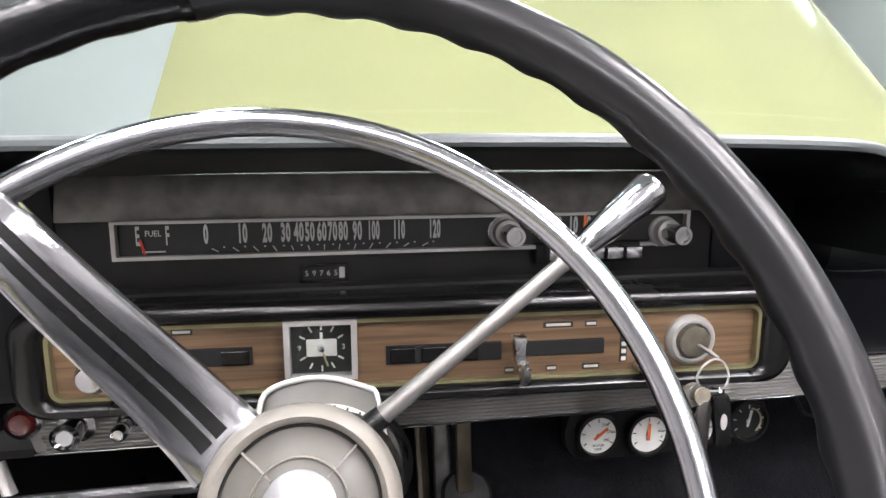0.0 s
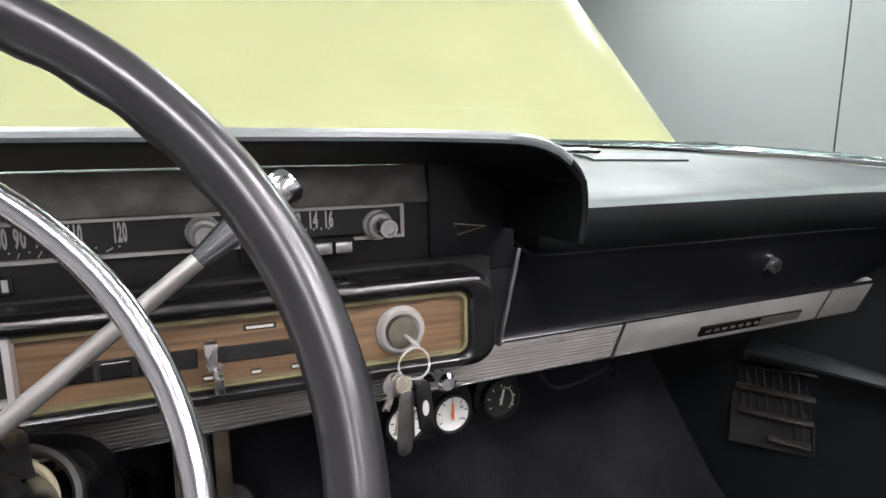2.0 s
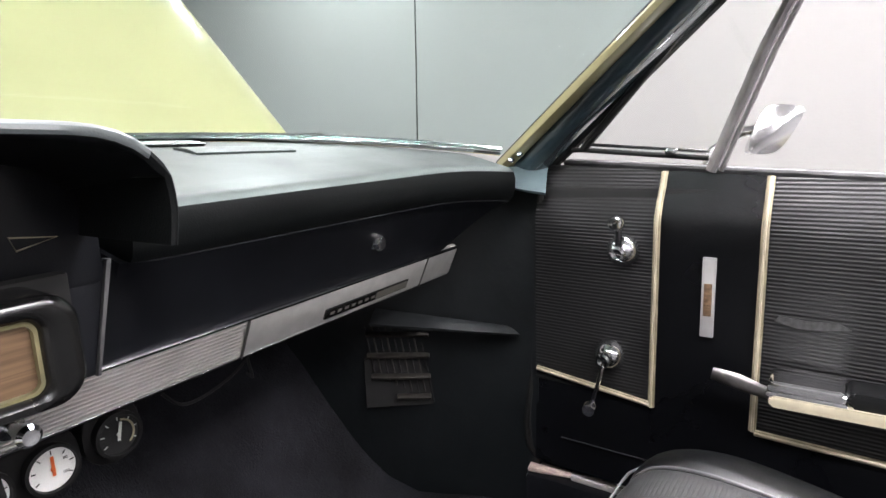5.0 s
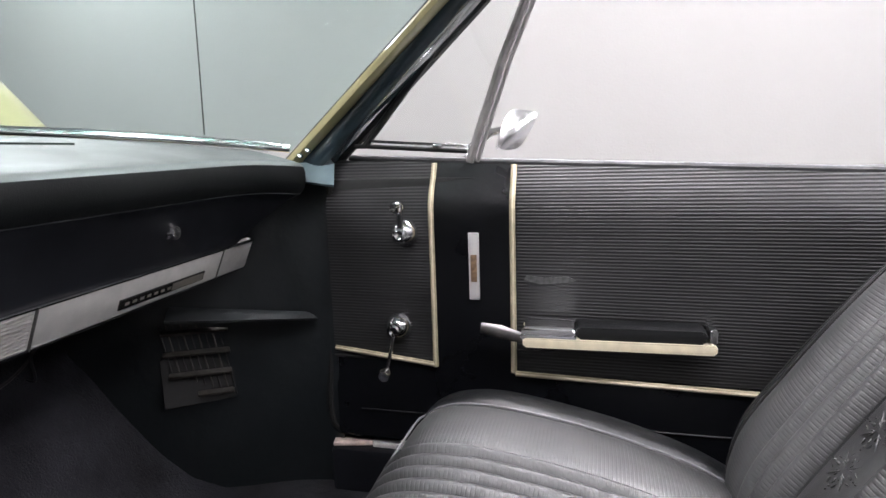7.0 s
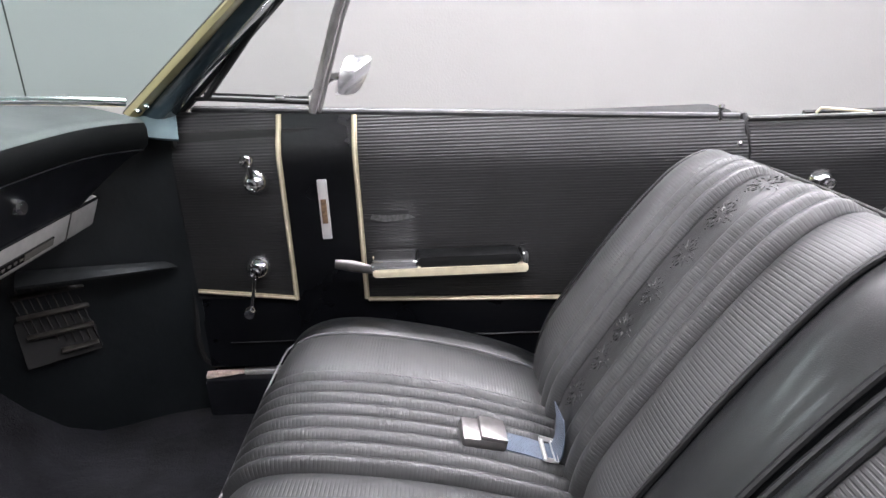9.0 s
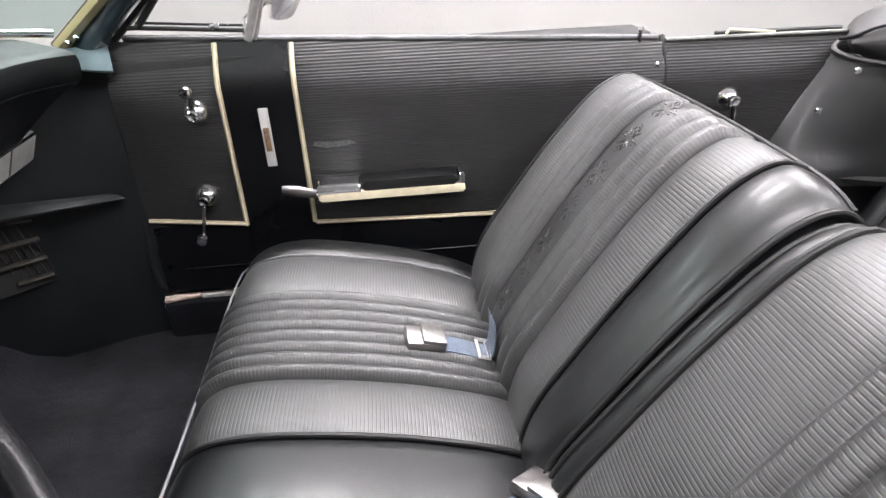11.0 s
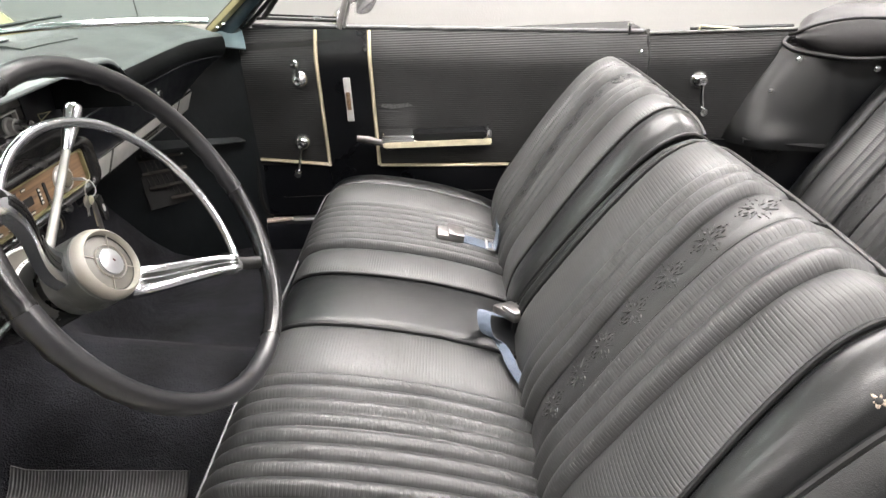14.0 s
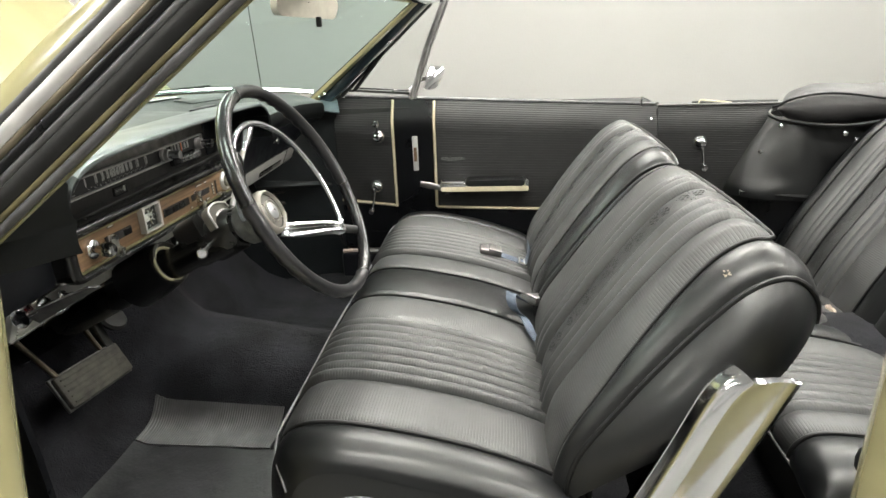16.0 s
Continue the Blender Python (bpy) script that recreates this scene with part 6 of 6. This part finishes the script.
def door_panel(y0, y1, z0, z1, proud=0.0, nz=14, tilt=0.0):
    ny = max(2, int(abs(y1 - y0) / 0.04))
    def zt(y):
        return z1 if z1 < 0.9 else 0.994 + (y - 0.45) * 0.045
    y0, y1 = max(y0, y1), min(y0, y1)
    return sheet([[(door_x(y0 + (y1 - y0) * i / ny, z0 + (zt(y0) - z0) * j / nz) - proud, y0 + (y1 - y0) * i / ny, z0 + (zt(y0 + (y1 - y0) * i / ny) - z0) * j / nz) for j in range(nz + 1)] for i in range(ny + 1)], thick=0.01)


door = thing("passenger_door", "closed passenger door with black ribbed trim and gold mouldings", "car door")
DY0, DY1 = -0.652, 0.505
part("upper_trim", door_panel(0.285, DY1, 0.594, 1.0), DOOR_VINYL, door, "black horizontally ribbed vinyl")
part("upper_trim", door_panel(DY0, 0.130, 0.592, 1.0), DOOR_VINYL, door, "black horizontally ribbed vinyl with a scuff mark")
part("centre_band", door_panel(0.130, 0.285, 0.590, 1.0, -0.002), DOOR_PLAIN, door, "smooth black band")
part("lower_trim", door_panel(DY0, DY1, 0.425, 0.594, -0.003), DOOR_PLAIN, door, "smooth black lower trim")
part("lower_crease", tube([(door_x(y, 0.50) - 0.001, y, 0.485 + (0.45 - y) * 0.02) for y in (DY0, -0.2, 0.1, 0.45)], 0.0018, 6), DOOR_PLAIN, door)
part("door_shell", box((0.11, 1.15, 0.56), (0.885, -0.07, 0.68), 0.01), DARK, door)


def moulding(points, w=0.0112):
    m = part("moulding", tube(points, w / 2, 8, squash=0.55, up=(1, 0, 0)), GOLD, door, "thin faded gold moulding")
    part("moulding_core", tube([(x - 0.003, y, z) for x, y, z in points], w / 4.4, 6), CREAM, m, "cream centre line")


for y0, top in ((0.285, 0.985), (0.130, 0.979)):
    moulding([(door_x(y0, z) - 0.003, y0 - 0.02 * (z - 0.594) / 0.39 * 0, z) for z in [0.590 + (top - 0.590) * k / 16 for k in range(17)]])
moulding([(door_x(y, 0.595) - 0.003, y, 0.594 + 0.02 * max(0, (y - 0.285) / 0.2)) for y in (0.288, 0.35, 0.42, 0.50)])
moulding([(door_x(y, 0.59) - 0.003, y, 0.588 + (0.13 - y) * -0.012) for y in (0.127, 0.0, -0.15, -0.30, -0.5, -0.64)])
# belt rail
part("belt_rail", tube([(door_x(y, 0.99) + 0.014, y, 0.998 + (y - 0.45) * 0.045) for y in [0.47 - 1.12 * k / 20 for k in range(21)]], 0.006, 8), POST, door, "dull bright rail along the door's top")
part("window_slot", tube([(door_x(y, 0.99) + 0.026, y, 0.990 + (y - 0.45) * 0.045) for y in [0.47 - 1.12 * k / 20 for k in range(21)]], 0.014, 8), RUBBER, door)
part("door_top", sheet([[(door_x(y, 0.99) + d, y, 0.964 + (y - 0.45) * 0.045 + h) for d, h in ((0.03, -0.004), (0.06, 0.0), (0.10, -0.01), (0.13, -0.04))] for y in [0.50 - 1.15 * k / 12 for k in range(13)]], thick=0.008), YELLOW, door)
# window cranks
def crank(y, z, turn, length, parent, x=None):
    x = door_x(y, z) if x is None else x
    m = pose(x, y, z, 0, -90, 0)
    c = part("window_crank", lathe([(0.028, 0), (0.026, 0.008), (0.016, 0.022), (0.0125, 0.024), (0.0125, 0.038), (0.0085, 0.040), (0.004, 0.038), (0, 0.038)], m, 20), CHROME, parent, "chrome window crank")
    a = radians(turn)
    dy, dz = length * math.sin(a), length * math.cos(a)
    thick = 1.5 if length < 0.06 else 1.0
    part("crank_arm", tube([(x - 0.030, y, z), (x - 0.034, y + dy * 0.5, z + dz * 0.5), (x - 0.042, y + dy * 0.95, z + dz * 0.95)], [0.0065, 0.0048 * thick, 0.0052 * thick], 8, squash=0.7), CHROME, c)
    part("crank_knob", lathe([(0.007, 0), (0.0112, 0.006), (0.0135, 0.016), (0.0105, 0.024), (0, 0.026)], pose(x - 0.038, y + dy, z + dz, 0, -90, 0), 14), CHROME, c)


crank(0.340, 0.856, -4, 0.053, door)
crank(0.360, 0.668, 169, 0.086, door)
# lock strip
ls_y, ls_x = 0.203, door_x(0.203, 0.8) - 0.004
strip2 = part("door_lock_plate", box((0.006, 0.020, 0.128), (ls_x, ls_y, 0.793), 0.002), SILVER, door, "chrome and wood vertical trim plate")
part("plate_inlay", box((0.004, 0.012, 0.052), (ls_x - 0.004, ls_y, 0.790), 0.001), WOOD, strip2, "small woodgrain inlay")
# armrest
ax = door_x(0, 0.69)
arm = part("armrest", prism(rounded(-0.212, 0.664, 0.106, 0.681, 0.005), 0.058, pose(ax - 0.064, 0, 0, 0, 0, 90) @ Matrix.Diagonal((1, -1, 1, 1)), 0.004), CREAM, door, "slim armrest with a cream base")
part("arm_pad", prism(rounded(-0.198, 0.681, 0.016, 0.703, 0.009), 0.050, pose(ax - 0.060, 0, 0, 0, 0, 90) @ Matrix.Diagonal((1, -1, 1, 1)), 0.006), VINYL, arm, "black padded armrest top")
part("arm_cap", prism(rounded(0.016, 0.681, 0.108, 0.702, 0.007), 0.058, pose(ax - 0.062, 0, 0, 0, 0, 90) @ Matrix.Diagonal((1, -1, 1, 1)), 0.004), CHROME, arm, "chrome ashtray cap")
part("cap_lip", prism(rounded(0.014, 0.679, 0.110, 0.686, 0.002), 0.061, pose(ax - 0.0635, 0, 0, 0, 0, 90) @ Matrix.Diagonal((1, -1, 1, 1)), 0.001), CHROME, arm, "bright lip")
part("arm_end", prism(rounded(-0.212, 0.681, -0.200, 0.708, 0.004), 0.055, pose(ax - 0.061, 0, 0, 0, 0, 90) @ Matrix.Diagonal((1, -1, 1, 1)), 0.003), CHROME, arm)
hd = part("door_handle", tube([(ax - 0.022, 0.086, 0.668), (ax - 0.034, 0.115, 0.672), (ax - 0.038, 0.150, 0.682), (ax - 0.036, 0.185, 0.688)], [0.012, 0.010, 0.013, 0.010], 12, squash=0.5, up=(1, 0, 0)), BUCKLE_M, door, "dulled chrome inner door handle")
part("handle_cup", lathe([(0.026, 0.0), (0.024, 0.012), (0.012, 0.016), (0, 0.016)], pose(ax, 0.088, 0.664, 0, -90, 0), 20), CHROME, hd)
part("scuff_mark", prism([(-0.045, 0.0), (-0.03, 0.008), (0.01, 0.006), (0.045, 0.009), (0.05, 0.0), (0.02, -0.007), (-0.02, -0.004)], 0.0008, pose(door_x(0.06, 0.76) - 0.0035, 0.06, 0.770, 0, 0, 90) @ Matrix.Diagonal((1, -1, 1, 1))), SCUFF, door, "pale grey scuff")
# lock button and rear bolt
part("lock_button", lathe([(0.004, 0), (0.004, 0.022), (0.007, 0.026), (0.006, 0.032), (0, 0.033)], pose(door_x(-0.60, 0.97) - 0.004, -0.60, 0.944), 12), CHROME, door)
part("trim_screw", lathe([(0.006, 0), (0.004, 0.003), (0, 0.004)], pose(door_x(-0.63, 0.9), -0.63, 0.902, 0, -90, 0), 12), CHROME, door)

# vent window
vent = thing("vent_window", "triangular vent window in a dark weathered frame", "vent window")
va, vb, vc = Vector((0.842, 0.425, 1.022)), Vector((0.846, 0.220, 1.006)), Vector((0.795, 0.078, 1.315))
vd = Vector((0.775, 0.145, 1.322))
part("division_post", tube([vb + Vector((0, -0.004, -0.02)), vb.lerp(vc, 0.5), vc], 0.0095, 8, squash=0.8), VENT_GREY, vent, "slim grey division post")
part("post_channel", tube([vb + Vector((0.004, -0.018, -0.02)), vb.lerp(vc, 0.5) + Vector((0.004, -0.014, 0)), vc + Vector((0.004, -0.014, 0))], 0.004, 8), VENT_GREY, vent)
part("lower_frame", tube([va + Vector((0, 0.02, 0.0)), va, vb], 0.0045, 8), RUBBER, vent)
part("lower_chrome", tube([va + Vector((-0.004, 0.0, 0.010)), vb + Vector((-0.004, 0, 0.010))], 0.003, 6), CHROME, vent)
part("upper_frame", tube([va, va.lerp(vd, 0.5) + Vector((0.01, 0, 0)), vd, vc], 0.007, 8), RUBBER, vent)
vg = part("vent_pane", sheet([[va.lerp(vb, i / 6).lerp(vd.lerp(vc, i / 6), j / 6) for j in range(7)] for i in range(7)]), SIDE_GLASS, vent, "clear vent glass")
vg.visible_shadow = False
part("vent_catch", box((0.01, 0.018, 0.008), (0.836, 0.275, 1.018), 0.002), CHROME, vent)

# outside mirror
om = thing("door_mirror", "small chrome door mirror on a short stem", "door mirror")
c_tl, c_tr, c_bl, c_br = Vector((1.02, 0.167, 1.084)), Vector((1.053, 0.109, 1.078)), Vector((0.981, 0.192, 1.004)), Vector((1.015, 0.149, 1.006))


def mirror_grid(grow, shift):
    out = []
    mid = (c_tl + c_tr + c_bl + c_br) / 4
    nrm = (c_tr - c_tl).cross(c_bl - c_tl).normalized()
    if nrm.x > 0:
        nrm = -nrm
    for i in range(9):
        row = []
        for j in range(9):
            u, v = -1 + i / 4, -1 + j / 4
            k = (abs(u) ** 5 + abs(v) ** 5) ** 0.2
            m5 = max(abs(u), abs(v))
            if k > 0:
                u, v = u * m5 / k, v * m5 / k
            q = c_tl.lerp(c_tr, (u + 1) / 2).lerp(c_bl.lerp(c_br, (u + 1) / 2), (v + 1) / 2)
            row.append(mid + (q - mid) * grow + nrm * (shift + 0.004 * (1 - u * u) * (1 - v * v)))
        out.append(row)
    return out


omh = part("mirror_shell", sheet(mirror_grid(1.0, 0.0), thick=0.016), CHROME, om, "chrome mirror shell")
part("mirror_glass", sheet(mirror_grid(0.86, 0.004), thick=0.003), MIRROR, omh)
part("mirror_stem", tube([(1.02, 0.158, 1.05), (0.99, 0.20, 1.04), (0.95, 0.235, 1.01), (0.94, 0.24, 0.98)], 0.009, 8), CHROME, om)

# ---- rear compartment ----
quarter = thing("quarter_trim", "black vinyl rear side trim with a window crank and snaps", "side trim")
QP = spline([(0.762, -0.655, 0), (0.752, -0.80, 0), (0.742, -0.93, 0), (0.70, -1.01, 0), (0.655, -1.10, 0), (0.60, -1.24, 0), (0.57, -1.40, 0)], 41)
part("upper_panel", sheet([[(0.762 + 0.06 * (y + 0.655) + 0.03 * drop_point((z - 0.88) / 0.08), y, z if z < 0.93 else 0.943) for z in [0.64 + 0.31 * j / 10 for j in range(11)]] for y in [-0.655 - 0.52 * i / 20 for i in range(21)]], thick=0.008), DOOR_VINYL, quarter, "ribbed upper trim")


def well_point(f, z):
    """A loose cover swelling inward over the folded-top well; f runs from its slanting front edge to the rear."""
    g = (z - 0.64) / 0.27
    y0 = -0.885 - 0.125 * g ** 1.2
    y = y0 + (-1.36 - y0) * f
    swell = math.sin(min(1.0, f * 2.0) * math.pi / 2) ** 0.8
    fold = 0.009 * math.sin(13 * f + 5 * g) * math.sin(math.pi * min(1, f * 1.4)) + 0.012 * math.exp(-((g - 0.12) / 0.10) ** 2) * math.exp(-((f - 0.22) / 0.14) ** 2)
    return (0.744 - (0.135 - 0.045 * g) * swell - fold, y, z)


part("well_cover", sheet([[well_point(i / 28, 0.645 + 0.265 * j / 14) for j in range(15)] for i in range(29)], thick=0.008), VINYL, quarter, "smooth loose vinyl over the folded-top well")
part("lower_panel", sheet([[(q.x - 0.015, q.y, z) for z in [0.34 + 0.31 * j / 8 for j in range(9)]] for q in QP], thick=0.008), DOOR_PLAIN, quarter)
part("ledge", sheet([[(q.x - 0.055 * j / 4, q.y + 0.0 * j, 0.652 + 0.006 * math.sin(math.pi * j / 4)) for j in range(5)] for q in QP[14:]], thick=0.012), VINYL, quarter, "padded armrest ledge")
part("quarter_top", sheet([[(0.79 + 0.06 * (q.y + 0.655) + d, q.y, 0.926 + h) for d, h in ((0, 0), (0.05, 0.004), (0.10, -0.01), (0.15, -0.05))] for q in QP], thick=0.008), YELLOW, quarter)
part("quarter_rail", tube([(0.79 + 0.06 * (q.y + 0.655), q.y, 0.947) for q in QP[:26]], 0.005, 8), GREYDARK, quarter)
part("drip_lip", tube([(0.81 + 0.06 * (q.y + 0.655), q.y, 0.952) for k, q in enumerate(QP[6:22])], 0.005, 6), RUBBER, quarter)
part("door_gap", tube([(0.766, -0.656, 0.62), (0.768, -0.656, 0.8), (0.785, -0.657, 0.92), (0.815, -0.657, 0.95)], 0.008, 8), RUBBER, quarter)
part("wire_clip", tube([(0.79, -0.79, 0.952), (0.786, -0.795, 0.962), (0.786, -0.86, 0.955), (0.79, -0.90, 0.950)], 0.003, 6), CREAM, quarter, "small bent tan clip")
crank(-0.80, 0.822, 185, 0.08, quarter, 0.762)
for x, y, z in ((0.683, -1.025, 0.884), (0.712, -0.985, 0.795), (0.612, -1.19, 0.868), (0.60, -1.22, 0.85)):
    part("snap", lathe([(0.008, 0), (0.0075, 0.004), (0.004, 0.006), (0, 0.0062)], axis_frame((x - 0.004, y, z), (-0.86, 0.4, 0)), 14), CHROME, quarter, "chrome press stud")
quarter2 = thing("quarter_trim", "black vinyl rear side trim beside the driver's side", "side trim")
part("lower_panel", sheet([[(2 * CX - q.x + 0.015, q.y, z) for z in [0.34 + 0.58 * j / 8 for j in range(9)]] for q in QP], thick=0.008), DOOR_PLAIN, quarter2)
part("latch_striker", lathe([(0.03, 0), (0.026, 0.02), (0.012, 0.03), (0, 0.032)], axis_frame((-0.705, -0.615, 0.665), (0.5, 0.85, 0.1)), 16), RUBBER, quarter2, "black rubber bump stop")

rear = thing("rear_bench", "black vinyl rear bench with pleated panels", "bench seat")
RC = section([(-0.70, 0.40), (-0.668, 0.445), (-0.632, 0.474), (-0.645, 0.512), (-0.69, 0.53), (-0.82, 0.518), (-0.92, 0.498), (-1.0, 0.470), (-1.08, 0.43)], 40)
RB = section([(-1.01, 0.42), (-1.015, 0.47), (-1.065, 0.59), (-1.145, 0.73), (-1.22, 0.85), (-1.28, 0.915), (-1.33, 0.925), (-1.38, 0.88), (-1.39, 0.8)], 44)


def plain_shape(x, v, q, n):
    u = abs(x - CX) / 0.60
    end = max(0, (u - 0.85) / 0.15)
    return Vector((x, q.y, q.z - 0.03 * end ** 2))


def rear_panels(parent, sec, sgn, panels, seams):
    for name, a, b, h, m in panels:
        upholstery(parent, name, sec, CX + sgn * a, CX + sgn * b, h, m, plain_shape, edge=0.004)
    for x in seams:
        piping(parent, sec, CX + sgn * x, plain_shape)


REAR_CUSHION = (
    ("centre_panel", 0.0, 0.085, puffed(0.006), VINYL), ("ribbed_panel", 0.085, 0.18, puffed(0.004), RIBBED), ("pleated_panel", 0.18, 0.40, pleats(7, 0.007), RIBBED),
    ("ribbed_panel", 0.40, 0.475, puffed(0.004), RIBBED), ("bolster", 0.475, 0.60, puffed(0.01), VINYL))
REAR_BACK = (
    ("centre_panel", 0.0, 0.085, puffed(0.006), VINYL), ("ribbed_panel", 0.085, 0.20, puffed(0.004), RIBBED), ("pleated_panel", 0.20, 0.30, pleats(3, 0.006), RIBBED),
    ("embossed_strip", 0.30, 0.37, flat, STRIP), ("pleated_panel", 0.37, 0.46, pleats(3, 0.006), RIBBED), ("ribbed_panel", 0.46, 0.53, puffed(0.004), RIBBED), ("bolster", 0.53, 0.60, puffed(0.01), VINYL))
for sec, nm in ((RC, "rear_cushion"), (RB, "rear_backrest")):
    core = part(nm, sheet([[plain_shape(CX - 0.6 + 1.2 * i / 20, 0, sec[0][j] - sec[1][j] * 0.01, None) for j in range(len(sec[0]))] for i in range(21)]), VINYL, rear)
    for sgn in (1, -1):
        rear_panels(core, sec, sgn, REAR_CUSHION if nm == "rear_cushion" else REAR_BACK, (0.085, 0.475) if nm == "rear_cushion" else (0.085, 0.30, 0.37, 0.53))
        if nm == "rear_backrest":
            for k in range(5):
                jj = 7 + 4 * k
                nn = sec[1][jj]
                part("embossed_flower", flower(bmesh.new(), axis_frame(plain_shape(CX + sgn * 0.335, 0, sec[0][jj] + nn * 0.0006, None), nn, (1, 0, 0))), STRIP, core)
        else:
            part("front_welt", tube([plain_shape(CX + sgn * 0.60 * k / 20, 0, Vector((0, -0.629, 0.474)), None) for k in range(21)], 0.003, 8), SATINVINYL, core, "light piping along the front edge")
    for s in (-1, 1):
        mid = Vector((CX + s * 0.605, -0.9 if nm == "rear_cushion" else -1.25, 0.45 if nm == "rear_cushion" else 0.68))
        part("side_cover", sheet([[plain_shape(CX + s * 0.6, 0, sec[0][j], None).lerp(mid, k / 4) for j in range(len(sec[0]))] for k in range(5)]), VINYL, core)
part("rear_base", box((1.16, 0.5, 0.12), (CX, -0.9, 0.42), 0.01), DARK, rear)
for ox, oy in ((0.46, -1.0), (0.17, -0.995)):
    part("loose_stuffing", tube(spline([(ox, oy, 0.474), (ox - 0.02, oy + 0.008, 0.484), (ox - 0.04, oy + 0.001, 0.479), (ox - 0.06, oy + 0.008, 0.474)], 12), [0.006, 0.009, 0.004, 0.007, 0.01, 0.005, 0.008, 0.006, 0.004, 0.007, 0.005, 0.003], 6), STUFFING, rear, "scrap of pale stuffing")

# folded top under its cover
boot = thing("top_boot", "padded black vinyl cover over the folded convertible top", "top cover")
def boot_row(pts, w, h):
    p = spline(pts, 40)
    rows = []
    for k, q in enumerate(p):
        t = (p[min(k + 1, 39)] - p[max(k - 1, 0)]).normalized()
        side = Vector((t.y, -t.x, 0)).normalized()
        e = min(1.0, min(k, 39 - k) / 2.5)
        ew, eh = w * (0.02 + 0.98 * math.sin(e * math.pi / 2) ** 0.6), h * (0.02 + 0.98 * math.sin(e * math.pi / 2) ** 0.5)
        lump = 0.008 * math.sin(k * 0.9)
        rows.append([q + side * (ew * math.cos(a)) + Vector((0, 0, eh * math.sin(a) + lump * max(0, math.sin(a)))) for a in [2 * math.pi * i / 20 for i in range(20)]])
    return sheet(rows, closed_v=True)


path = [(0.70, -1.015, 0.935), (0.71, -1.2, 0.945), (0.68, -1.42, 0.955), (0.45, -1.56, 0.965), (CX, -1.60, 0.965), (2 * CX - 0.45, -1.56, 0.965), (2 * CX - 0.68, -1.42, 0.965), (2 * CX - 0.71, -1.2, 0.950), (2 * CX - 0.70, -1.03, 0.932)]
part("cover", boot_row(path, 0.118, 0.066), BOOT_M, boot, "puffy black vinyl cover")
part("upper_welt", tube(spline([(0.745, -1.02, 0.936), (0.701, -1.022, 0.950), (0.681, -1.038, 0.966), (0.643, -1.072, 0.984), (0.620, -1.124, 0.992), (0.607, -1.194, 0.988), (0.592, -1.30, 0.972), (0.565, -1.40, 0.965)], 40), 0.0042, 8), PIPING, boot, "raised seam round the cover")
part("lower_welt", tube(spline([(0.755, -1.03, 0.93), (0.735, -1.005, 0.916), (0.69, -1.02, 0.905), (0.652, -1.062, 0.899), (0.618, -1.117, 0.894), (0.612, -1.20, 0.893), (0.598, -1.28, 0.905), (0.575, -1.38, 0.93)], 40), 0.0065, 8), PIPING, boot, "thick welt along the cover's lower edge")
part("parcel_shelf", box((1.3, 0.25, 0.03), (CX, -1.48, 0.90), 0.01), VINYL, boot)
